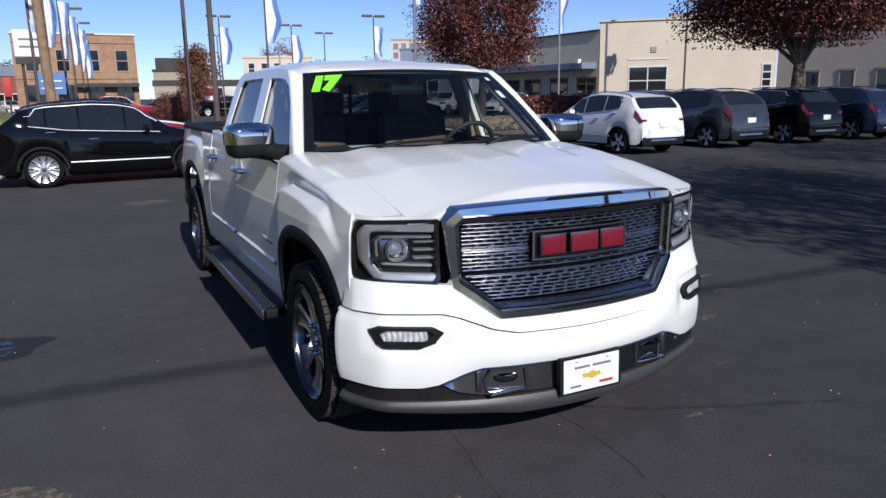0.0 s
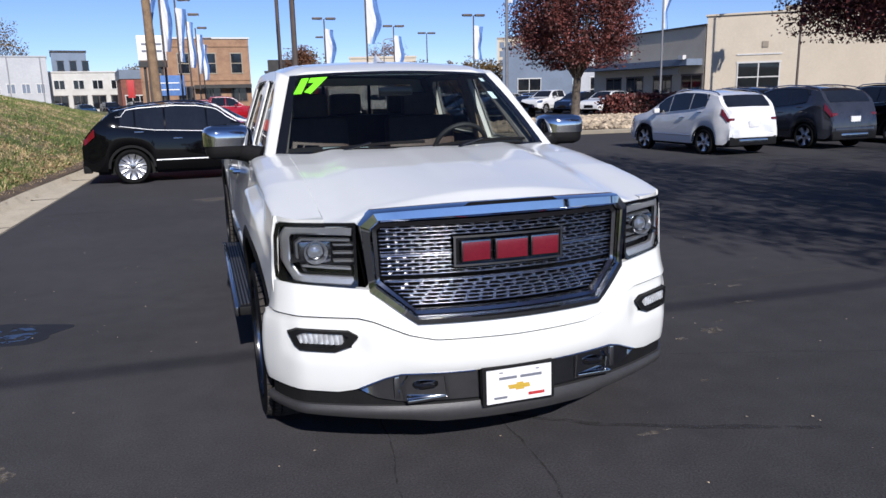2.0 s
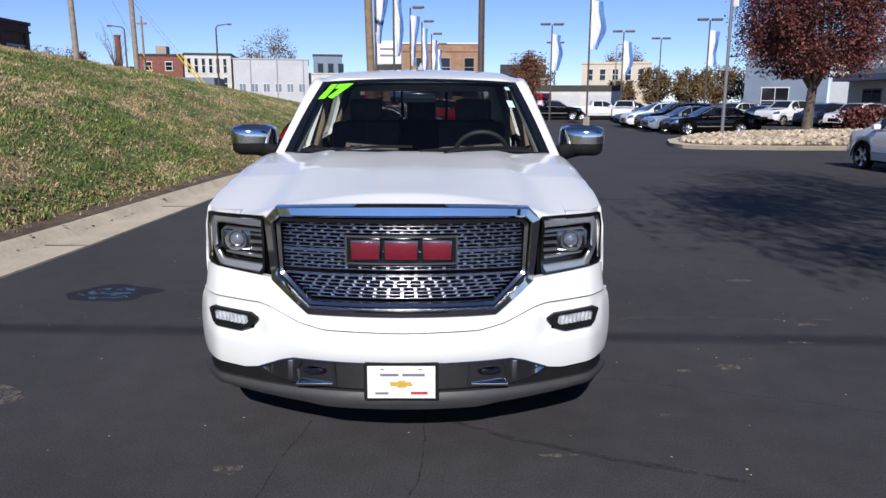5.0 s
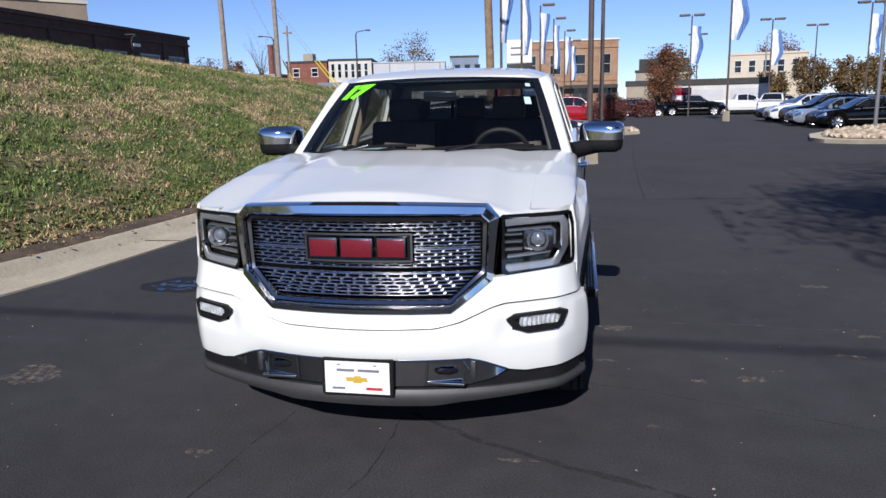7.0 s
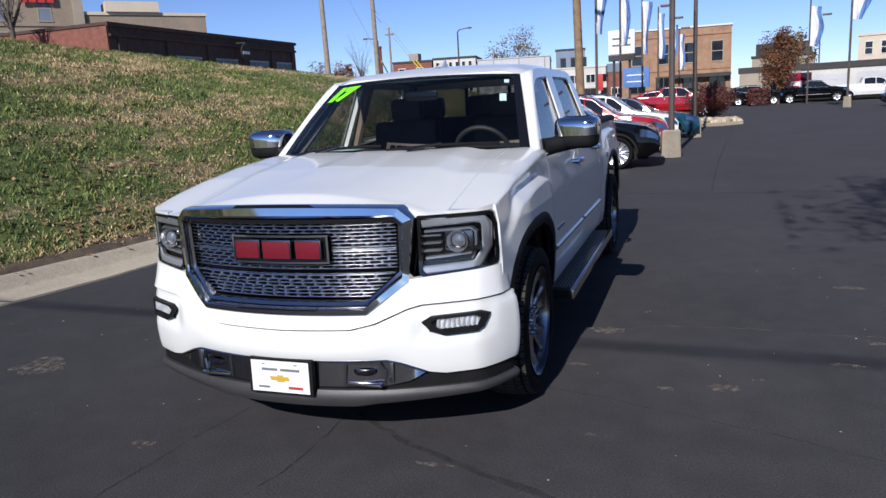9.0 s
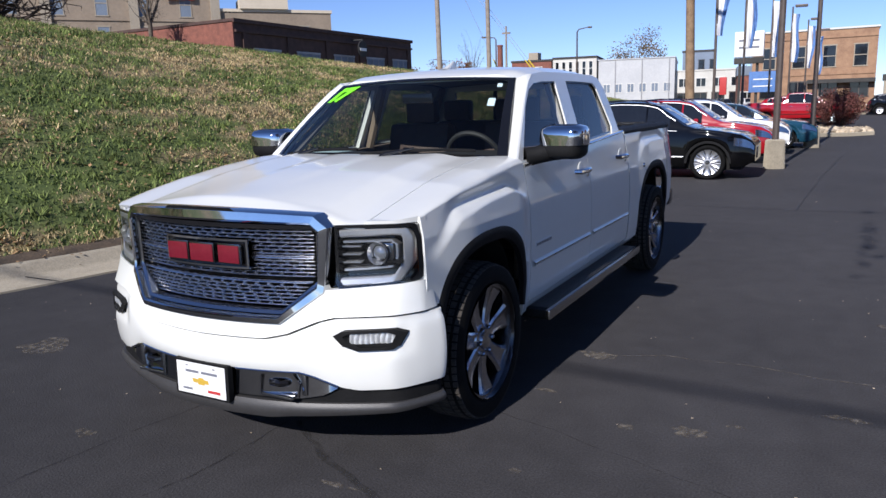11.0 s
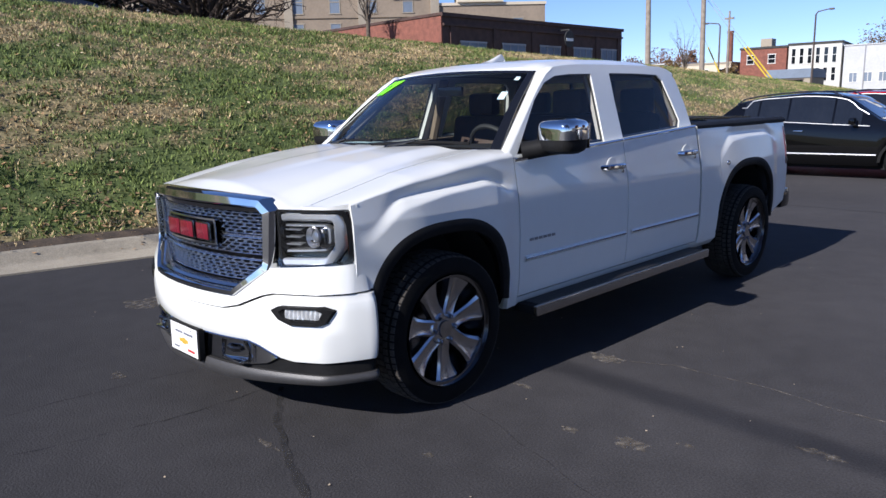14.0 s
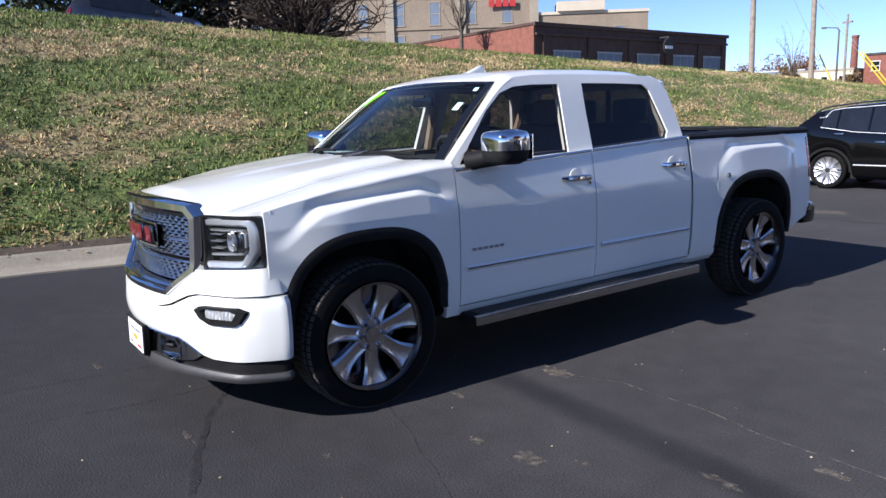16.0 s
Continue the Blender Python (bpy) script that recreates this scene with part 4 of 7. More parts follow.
surround = part("grille_surround", ring([(-0.02, 0.05), (0.0, 0.0), (0.10, -0.024), (0.50, -0.030), (0.60, -0.022), (0.66, 0.0), (0.70, 0.05)]), CHROME, truck, "wide chrome grille surround", smooth=28)
part("inner_frame", ring([(0.68, 0.03), (0.72, 0.004), (0.95, 0.012), (1.02, 0.05)]), SATIN, surround, "dark chrome inner frame", smooth=28)
m = Mesh()
m.plate(dense([(-0.215, 1.1325), (-0.19, 1.1465), (0.19, 1.1465), (0.215, 1.1325)], 6), [], lambda a, b: (a, front_y(a, 1.0) - 0.0315, top_bow(a, b) + 0.001), (0, 0.003, 0))
part("vent_slot", m, PLASTIC, surround, "dark vent slot")
m = Mesh()
m.plate(dense([(-0.20, 0.690), (0.20, 0.690), (0.21, 0.697), (-0.21, 0.697)], 5), [], lambda a, b: (a, front_y(a, 1.0) - 0.083, b), (0, 0.004, 0))
part("lower_slot", m, GLOSSBLACK, surround, "thin dark slot")

# grille: backing, bright horizontal bars and staggered studs
m = Mesh()
m.plate(dense([(a * 1.01, b) for a, b in GI], 10), [], lambda a, b: (a, front_y(a, 1.0) + 0.075, b), (0, 0.01, 0))
grille = part("grille", m, VOID, truck, "black grille with rows of chrome studs")


def half_at(z):
    return polyline([(0.722, 0.415), (0.845, 0.548), (1.055, 0.553), (1.07, 0.54)], z)


def bar(z, h, d, depth):
    w = half_at(z) - 0.004
    out = Mesh()
    out.grid(lambda u, v: (lerp(-w, w, u), front_y(lerp(-w, w, u), 1.0) + d + depth * (1 - math.sin(v * math.pi) ** 0.7), z + h * (v - 0.5)), 24, 6)
    return out


for z in (0.948, 0.838):
    part("grille_bar", bar(z, 0.020, 0.002, 0.03), GRILLESILVER, grille, "bright cross bar")
rows = [0.733 + 0.0165 * i for i in range(21)]
rows = [z for z in rows if min(abs(z - 0.948), abs(z - 0.838)) > 0.012]
studs = Mesh()
for k, z in enumerate(rows):
    part("grille_slat", bar(z, 0.0092, 0.010, 0.014), GRILLESILVER, grille)
    w = half_at(z) - 0.012
    n = int(2 * w / 0.060)
    for i in range(n):
        x = -w + (i + 0.5 + 0.5 * (k % 2)) * 2 * w / n
        if x > w - 0.005:
            continue
        y = front_y(x, 1.0) + 0.020
        studs.add([(x - 0.008, y + 0.012, z - 0.003), (x + 0.008, y + 0.012, z - 0.003), (x + 0.006, y, z + 0.004), (x - 0.006, y, z + 0.004), (x - 0.010, y + 0.012, z + 0.0135), (x + 0.010, y + 0.012, z + 0.0135), (x - 0.010, y + 0.015, z - 0.003), (x + 0.010, y + 0.015, z - 0.003), (x - 0.010, y + 0.015, z + 0.0135), (x + 0.010, y + 0.015, z + 0.0135)],
                  [(0, 1, 2, 3), (3, 2, 5, 4), (0, 3, 4), (1, 5, 2), (0, 6, 7, 1), (4, 5, 9, 8), (0, 4, 8, 6), (1, 7, 9, 5)])
tagged(part("grille_studs", studs, GRILLESILVER, grille, "chrome studs", smooth=0, fix=False), kind="stuff")

# badge: black plate, chrome rim, three red blocks
badge_y = front_y(0, 1.0)
m = Mesh()
m.plate([(-0.247, 0.893), (0.247, 0.893), (0.252, 0.90), (0.252, 1.018), (0.247, 1.025), (-0.247, 1.025), (-0.252, 1.018), (-0.252, 0.90)], [], lambda a, b: (a, front_y(a, 1.0) - 0.006, b), (0, 0.05, 0))
badge = part("badge", m, GLOSSBLACK, truck, "black badge plate with plain red blocks")
BO = [(-0.252, 0.893), (0.252, 0.893), (0.252, 1.025), (-0.252, 1.025)]
BI = [(-0.243, 0.902), (0.243, 0.902), (0.243, 1.016), (-0.243, 1.016)]
m = Mesh()
m.plate(dense(BO, 8), [dense(BI, 8)], lambda a, b: (a, front_y(a, 1.0) - 0.011, b), (0, 0.03, 0))
part("badge_rim", m, CHROME, badge, "chrome rim")
for x0, x1 in ((-0.226, -0.092), (-0.076, 0.076), (0.092, 0.226)):
    m = Mesh()
    m.box(x0, x1, front_y((x0 + x1) / 2, 1.0) - 0.022, front_y((x0 + x1) / 2, 1.0) - 0.004, 0.912, 1.006, 0.006)
    block = part("badge_block", m, DARKCHROME, badge, smooth=25)
    for z0, z1 in ((0.920, 0.998),):
        m = Mesh()
        m.box(x0 + 0.006, x1 - 0.006, front_y((x0 + x1) / 2, 1.0) - 0.0255, front_y((x0 + x1) / 2, 1.0) - 0.02, z0, z1, 0.001)
        part("red_inlay", m, REDPLASTIC, block, "red inlay", smooth=25)

# dealer plate: white card in a black frame, with plain bars for its print
m = Mesh()
m.plate([(-0.164, 0.290), (0.164, 0.290), (0.168, 0.30), (0.168, 0.452), (0.164, 0.460), (-0.164, 0.460), (-0.168, 0.452), (-0.168, 0.30)], [], lambda a, b: (a, -0.018 + 0.03 * (b - 0.3), b), (0, 0.03, 0))
plate = part("front_plate", m, PLASTIC, truck, "white dealer card in a black plate frame")
m = Mesh()
m.plate([(-0.152, 0.300), (0.152, 0.300), (0.152, 0.450), (-0.152, 0.450)], [], lambda a, b: (a, -0.0215 + 0.03 * (b - 0.3), b), (0, 0.002, 0))
card = part("card", m, CARDWHITE, plate, "white card")


def print_bar(x0, x1, z0, z1, mat, name="print_bar"):
    q = Mesh()
    q.plate([(x0, z0), (x1, z0), (x1, z1), (x0, z1)], [], lambda a, b: (a, -0.0232 + 0.03 * (b - 0.3), b), (0, 0.001, 0))
    part(name, q, mat, card, smooth=0)


for x0, x1 in ((-0.095, -0.012), (0.004, 0.105)):
    print_bar(x0, x1, 0.403, 0.415, INKGREY)
print_bar(-0.118, -0.058, 0.318, 0.328, INKGREY)
print_bar(0.042, 0.118, 0.318, 0.331, INKRED)
for bx in (-0.085, 0.085):
    print_bar(bx - 0.008, bx + 0.008, 0.432, 0.437, INKGREY)
m = Mesh()
m.plate([(-0.048, 0.357), (-0.018, 0.357), (-0.018, 0.350), (0.022, 0.350), (0.022, 0.357), (0.052, 0.357), (0.044, 0.376), (0.018, 0.376), (0.018, 0.383), (-0.014, 0.383), (-0.014, 0.376), (-0.054, 0.376)], [], lambda a, b: (a, -0.0232 + 0.03 * (b - 0.3), b), (0, 0.001, 0))
part("print_cross", m, GOLD, card, "plain gold print")

# roof, with a shallow crown, and its antenna fin
def roof_z(x, y):
    zc = polyline([(1.95, 1.752), (2.05, 1.785), (2.2, 1.818), (2.5, 1.842), (3.0, 1.848), (3.4, 1.838), (3.58, 1.81), (3.66, 1.765)], y)
    a = abs(x) / 0.74
    return zc - 0.032 * a * a - 0.028 * ss(0.80, 1.0, a)


m = Mesh()


def roof(u, v):
    x = lerp(-0.745, 0.745, u)
    y0 = lerp(1.985, 2.09, (abs(x) / 0.745) ** 2)
    y = lerp(y0, 3.655, v)
    edge = polyline([(2.0, 0.655), (2.15, 0.723), (3.5, 0.723), (3.66, 0.70)], y)
    return (x * edge / 0.745, y, roof_z(x, y))


m.shell(roof, 40, 40, (0, 0, -0.03))
top = part("roof", m, WHITE, truck, smooth=45)
fin = [(2.33, 0.0, 0.028), (2.39, 0.016, 0.026), (2.45, 0.042, 0.019), (2.50, 0.062, 0.010), (2.525, 0.062, 0.008), (2.545, 0.03, 0.016), (2.55, 0.0, 0.022)]
m = Mesh()
m.grid(lambda u, v: (lambda k: (fin[k][2] * math.cos(math.pi * v), fin[k][0], roof_z(0, 2.44) - 0.006 + fin[k][1] * math.sin(math.pi * v) ** 0.8))(round(u * 6)), 6, 10)
part("antenna_fin", m, WHITE, top, smooth=50)

# windshield with its black band, back wall of the cab, rear window
def screen(u, v, off=0.0):
    x = lerp(-1, 1, u)
    b = Vector((0.848 * x, 1.515 - 0.245 * (1 - x * x), 1.266 + 0.024 * (1 - x * x)))
    t = Vector((0.668 * x, 2.075 - 0.095 * (1 - x * x), 1.738 + 0.022 * (1 - x * x)))
    p = lerp(b, t, v)
    bow = 0.02 * math.sin(v * math.pi)
    return (p.x, p.y - bow * 0.7 - off * 0.62, p.z + bow * 0.7 + off * 0.78)


m = Mesh()
m.grid(screen, 28, 16)
shield = part("windshield", m, GLASS, truck, "clear curved windshield")
shield.visible_shadow = False
for name, u0, u1, v0, v1 in (("top_band", 0, 1, 0.965, 1.0), ("foot_band", 0, 1, 0.0, 0.05), ("side_band", 0, 0.032, 0.05, 0.965), ("side_band", 0.968, 1, 0.05, 0.965)):
    m = Mesh()
    m.shell(lambda u, v: screen(lerp(u0, u1, u), lerp(v0, v1, v), 0.003), 24 if u1 - u0 > 0.5 else 2, 16 if v1 - v0 > 0.5 else 2, (0, 0.004, -0.004))
    part(name, m, GLOSSBLACK, shield, "black border band")
m = Mesh()
m.shell(lambda u, v: (lerp(-0.80, 0.80, u), lerp(1.455 - 0.19 * (1 - (2 * u - 1) ** 2), 1.30 - 0.20 * (1 - (2 * u - 1) ** 2) + 0.12, v), lerp(1.266, 1.250, v) + 0.026 * (1 - (2 * u - 1) ** 2)), 24, 4, (0, 0, -0.03))
part("cowl_panel", m, PLASTIC, truck, "black cowl panel")
for x0, x1 in ((-0.62, -0.02), (0.02, 0.66)):
    pts = []
    for i in range(9):
        u = lerp(x0, x1, i / 8) / 1.63 + 0.5
        p = Vector(screen(u, 0.02 + 0.05 * math.sin(i / 8 * math.pi * 0.6), 0.022))
        pts.append(p)
    m = Mesh()
    m.tube(pts, 0.009, 6)
    wiper = part("wiper", m, PLASTIC, truck, "black wiper")
    m = Mesh()
    a = Vector(screen((x0 + 0.1) / 1.63 + 0.5, -0.06, 0.02))
    m.tube([a, lerp(a, pts[3], 0.5) + Vector((0, -0.01, 0.015)), pts[4] + Vector((0, -0.004, 0.012))], [0.012, 0.01, 0.007], 6)
    part("wiper_arm", m, GLOSSBLACK, wiper)

m = Mesh()
m.plate([(-0.80, 1.0), (0.80, 1.0), (0.80, 1.34), (0.72, 1.74), (0.60, 1.79), (-0.60, 1.79), (-0.72, 1.74), (-0.80, 1.34)], [[(-0.62, 1.36), (0.62, 1.36), (0.58, 1.70), (-0.58, 1.70)]], lambda a, b: (a, 3.69 - 0.06 * max(0, b - 1.34), b), (0, -0.04, 0))
back = part("cab_back", m, WHITE, truck)
m = Mesh()
m.plate([(-0.62, 1.36), (0.62, 1.36), (0.58, 1.70), (-0.58, 1.70)], [], lambda a, b: (a, 3.665 - 0.06 * max(0, b - 1.34), b), (0, -0.004, 0))
part("rear_window", m, TINT, back, "tinted rear window").visible_shadow = False
for bx in (-0.2, 0.2):
    m = Mesh()
    m.box(bx - 0.012, bx + 0.012, 3.64, 3.675, 1.36, 1.70)
    part("rear_window_post", m, PLASTIC, back)

# bed cover, tailgate, rear bumper, chassis
m = Mesh()
m.shell(lambda u, v: (lerp(-0.82, 0.82, u), lerp(3.73, 5.42, v), 1.352 + 0.018 * (1 - (2 * u - 1) ** 2)), 12, 10, (0, 0, -0.02))
cover = part("bed_cover", m, PLASTIC, truck, "black bed cover")
for i in range(1, 4):
    m = Mesh()
    m.box(-0.8, 0.8, 3.73 + 0.42 * i, 3.75 + 0.42 * i, 1.362, 1.374)
    part("cover_rib", m, GLOSSBLACK, cover)
m = Mesh()
m.box(-0.80, 0.80, 5.38, 5.45, 0.62, 1.35, 0.02)
part("tailgate", m, WHITE, truck)
m = Mesh()
m.box(-0.99, 0.99, 5.36, 5.56, 0.51, 0.70, 0.05)
part("rear_bumper", m, GLOSSBLACK, truck, "dark rear bumper with corner steps")
m = Mesh()
m.box(-0.62, 0.62, 0.35, 5.3, 0.30, 0.50)
m.box(-0.80, 0.80, 1.50, 4.0, 0.36, 0.46)
m.box(-0.90, 0.90, 1.5, 3.95, 0.40, 0.47)
m.box(-0.60, 0.60, 0.30, 1.5, 0.45, 1.0)
m.box(-0.55, 0.55, 3.75, 5.35, 0.48, 1.30)
m.box(-0.85, 0.85, 5.1, 5.36, 0.62, 1.30)
part("chassis", m, VOID, truck, smooth=0)

# interior
m = Mesh()
m.box(-0.86, 0.86, 1.55, 3.66, 0.46, 0.56)
part("cab_floor", m, VOID, truck)
m = Mesh()
m.shell(lambda u, v: (lerp(-0.80, 0.80, u), lerp(1.42 - 0.12 * (1 - (2 * u - 1) ** 2), 1.90, v), lerp(1.258, 1.30, ss(0.1, 0.7, v)) - 0.25 * ss(0.78, 1.0, v) + 0.01 * math.sin(u * 9)), 24, 10, (0, 0, -0.2))
part("dashboard", m, DASH, truck, "black dashboard", smooth=50)
m = Mesh()
m.plate([(-0.55, 1.44), (-0.28, 1.44), (-0.26, 1.56), (-0.53, 1.56)], [], lambda a, b: (a, b + 0.06, 1.312), (0, 0, -0.002))
part("paper_sheet", m, STICKER, truck, "pale paper on the dashboard")
wheel = Mesh()
cw, tilt = Vector((0.43, 1.95, 1.245)), Matrix.Rotation(radians(-62), 4, "X")
ringpts = [cw + tilt @ Vector((0.185 * math.cos(a), 0.185 * math.sin(a), 0)) for a in [i * math.pi / 14 for i in range(29)]]
wheel.tube(ringpts, 0.016, 8, cap=False)
wheel.tube([cw + tilt @ Vector((-0.17, 0, 0)), cw + tilt @ Vector((0, 0, -0.03)), cw + tilt @ Vector((0.17, 0, 0))], 0.022, 6)
wheel.tube([cw, cw + tilt @ Vector((0, 0, -0.3))], 0.045, 8)
part("steering_wheel", wheel, DASH, truck, "black steering wheel")


def seat(x, y, wide, name):
    q = Mesh()
    q.box(x - wide / 2, x + wide / 2, y - 0.30, y + 0.24, 0.62, 0.86, 0.05)
    ob = part(name, q, LEATHER, truck, "dark leather seat", smooth=50)
    b = Mesh()
    b.box(x - wide / 2, x + wide / 2, -0.07, 0.09, 0.0, 0.66, 0.05)
    b = b.moved(pose(0, y + 0.24, 0.80, -10, 0, 0))
    part("seat_back", b, LEATHER, ob, smooth=50)
    k = 1 if wide < 0.8 else 3
    for i in range(k):
        hx = x + (i - (k - 1) / 2) * 0.5
        hh = Mesh()
        hh.box(hx - 0.13, hx + 0.13, y + 0.31, y + 0.42, 1.45, 1.63, 0.035)
        part("headrest", hh, LEATHER, ob, smooth=50)


for x in (-0.42, 0.42):
    seat(x, 2.45, 0.54, "front_seat")
seat(0, 3.22, 1.36, "rear_bench")
m = Mesh()
m.box(-0.14, 0.14, 1.85, 2.9, 0.56, 0.98, 0.03)
part("centre_console", m, LEATHER, truck)
m = Mesh()
m.shell(lambda u, v: (lerp(-0.68, 0.68, u), lerp(2.12, 3.6, v), roof_z(lerp(-0.6, 0.6, u), lerp(2.15, 3.5, v)) - 0.055), 10, 10, (0, 0, -0.01))
part("headliner", m, HEADLINER, truck)
m = Mesh()
m.box(-0.115, 0.115, 1.975, 2.0, 1.60, 1.665, 0.012)
part("rear_view_mirror", m, GLOSSBLACK, truck, "rear-view mirror")
for s in (1, -1):
    m = Mesh()
    m.shell(lambda u, v: (s * 0.90, lerp(1.62, 3.62, u), lerp(0.56, belt(lerp(1.62, 3.62, u)) - 0.03, v)), 6, 3, (-0.04 * s, 0, 0))
    part("door_lining", m, TAN_TRIM, truck, "brown door lining")
    for yb, za, zb in ((2.60, 1.28, 1.74), (3.57, 1.33, 1.74)):
        m = Mesh()
        m.tube([(s * 0.83, yb, za), (s * 0.68, yb, zb)], 0.04, 8)
        part("pillar_lining", m, TAN_TRIM, truck)
    m = Mesh()
    m.tube([(s * 0.79, 1.62, 1.28), (s * 0.66, 2.12, 1.70)], 0.03, 8)
    part("grab_handle", m, HEADLINER, truck)
# the cab sits a little to the driver's side of the nose
for ob in list(truck.children):
    if ob.name.split(".")[0] in ("window_frame", "front_side_window", "rear_side_window", "windshield_pillar", "windshield", "roof", "door_mirror", "headliner", "cowl_panel", "cowl_corner", "wiper", "steering_wheel", "rear_view_mirror", "dashboard", "cab_back", "pillar_lining", "grab_handle"):
        ob.location.x += 0.025
# windshield number and stickers
for ch, cx in (("1", 0.050), ("7", 0.106)):
    cu = bpy.data.curves.new("number_film", "FONT")
    cu.shear, cu.body, cu.size, cu.extrude, cu.align_x, cu.offset = 0.28, ch, 0.185, 0.0005, "CENTER", 0.018
    ob = new("number_film", cu)
    me = bpy.data.meshes.new_from_object(ob)
    bpy.data.objects.remove(ob)
    u = cx
    bm = bmesh.new()
    bm.from_mesh(me)
    bmesh.ops.subdivide_edges(bm, edges=bm.edges[:], cuts=1)
    for v in bm.verts:
        v.co = screen(u + v.co.x * 0.84 / 1.42, 0.745 + v.co.y / 0.74, 0.005 + v.co.z)
    bm.to_mesh(me)
    bm.free()
    me.materials.clear()
    me.materials.append(GREENFILM)
    film = new("number_film", me)
    film.parent = shield
    tagged(film, "lime green number film")
for u, v, w, h in ((0.905, 0.60, 0.028, 0.10), (0.925, 0.86, 0.022, 0.05)):
    m = Mesh()
    m.grid(lambda a, b: screen(u + a * w, v + b * h, 0.003), 2, 2)
    part("windshield_sticker", m, STICKER, shield, "pale sticker")


# ---- wheels ----
def wheel_meshes(radius, rim, width, spokes, tread_blocks=True):
    """Tyre, tread, barrel, spokes, cap and nuts, about the origin, the outer face to +x."""
    h = width / 2
    tyre = Mesh().lathe([(rim, -h * 0.8), (rim + 0.02, -h * 0.95), ((rim + radius) / 2, -h), (radius - 0.02, -h * 0.92), (radius - 0.006, -h * 0.72), (radius - 0.006, h * 0.72), (radius - 0.02, h * 0.92), ((rim + radius) / 2, h), (rim + 0.02, h * 0.97), (rim, h * 0.8)], 56)
    tread = Mesh()
    if tread_blocks:
        n = 64
        for i in range(n):
            for j, (x0, x1) in enumerate(((-0.92, -0.56), (-0.50, -0.08), (-0.02, 0.40), (0.46, 0.92))):
                a0 = 2 * math.pi * (i + 0.3 * (j % 2)) / n
                a1 = a0 + 2 * math.pi / n * 0.78
                drop = 0.014 if j in (0, 3) else 0
                q = []
                for rr in (radius - 0.012, radius):
                    for a in (a0, a1):
                        for xx in (x0, x1):
                            r2 = rr - (drop if abs(xx) > 0.9 else 0)
                            q.append((xx * h, r2 * math.cos(a), r2 * math.sin(a)))
                tread.add(q, [(0, 1, 3, 2), (4, 6, 7, 5), (0, 4, 5, 1), (2, 3, 7, 6), (0, 2, 6, 4), (1, 5, 7, 3)])
    barrel = Mesh().lathe([(rim + 0.004, h * 0.98), (rim + 0.006, h * 0.86), (rim - 0.012, h * 0.84), (rim - 0.02, h * 0.5), (rim - 0.03, -h * 0.7), (0.09, -h * 0.72), (0.001, -h * 0.72)], 56)
    arms = Mesh()
    f = h * 0.62
    for k in range(spokes):
        a = 2 * math.pi * k / spokes + math.pi
        w0, w1 = 0.34 * 2 * math.pi / spokes, 0.30 * 2 * math.pi / spokes
        stations = []
        for t in (0.0, 0.15, 0.35, 0.6, 0.8, 0.93, 1.0):
            r = lerp(0.062, rim - 0.004, t)
            half = lerp(0.042, 0.042, min(1, t * 2.2)) if t < 0.45 else lerp(0.042, 0.088, ((t - 0.45) / 0.55) ** 1.4)
            x = f + 0.018 * math.sin(t * math.pi) * -1 + 0.018 * t
            row = []
            for s, dx in ((-1, -0.05), (-1, -0.004), (-0.72, 0.004), (-0.3, -0.004), (0.3, -0.004), (0.72, 0.004), (1, -0.004), (1, -0.05)):
                row.append((x + dx, s * half, r))
            stations.append(row)
        verts = [(x, y * math.cos(a) - r * math.sin(a), y * math.sin(a) + r * math.cos(a)) for row in stations for x, y, r in row]
        arms.add(verts, [(i * 8 + j, i * 8 + j + 1, (i + 1) * 8 + j + 1, (i + 1) * 8 + j) for i in range(6) for j in range(7)])
    arms.lathe([(0.001, f + 0.004), (0.085, f + 0.0), (0.095, f - 0.012), (0.095, f - 0.05)], 28)
    cap = Mesh().lathe([(0.001, f + 0.016), (0.044, f + 0.013), (0.049, f + 0.0)], 24)
    nut = []
    for k in range(6):
        a = 2 * math.pi * k / 6
        nut.append(Mesh().lathe([(0.001, f + 0.026), (0.008, f + 0.025), (0.012, f + 0.018), (0.0145, f - 0.005)], 8, (0, 0.070 * math.cos(a), 0.070 * math.sin(a))))
    return tyre, tread, barrel, arms, cap, nut


def fit_wheel(parent, meshes, x, y, z, sx, name="wheel"):
    """Hang a wheel of shared meshes under a vehicle; sx -1 turns it to the other side."""
    ob = None
    for i, (nm, me) in enumerate(meshes):
        o = new(nm if i else name, me)
        o.parent = parent if i == 0 else ob
        o.matrix_basis = (pose(x, y, z, 0, 0, 180 if sx < 0 else 0)) if i == 0 else Matrix.Identity(4)
        ob = ob or o
    return ob


tyre, tread, barrel, arms, cap, nut = wheel_meshes(0.402, 0.288, 0.275, 7)
WHEEL = [("wheel", tidy(tyre.data("tyre", RUBBER, 40))), ("tread", tread.data("tread", TREAD, 0)), ("rim", tidy(barrel.data("rim", DARKCHROME, 35))), ("spokes", tidy(arms.data("spokes", WHEELCHROME, 30))), ("hub_cap", tidy(cap.data("hub_cap", SATIN, 30)))] + [("wheel_nut", tidy(q.data("wheel_nut", TRIMCHROME, 30))) for q in nut]
for y in (0.948, 4.615):
    for s in (1, -1):
        fit_wheel(truck, WHEEL, s * 0.892, y, 0.402, s)

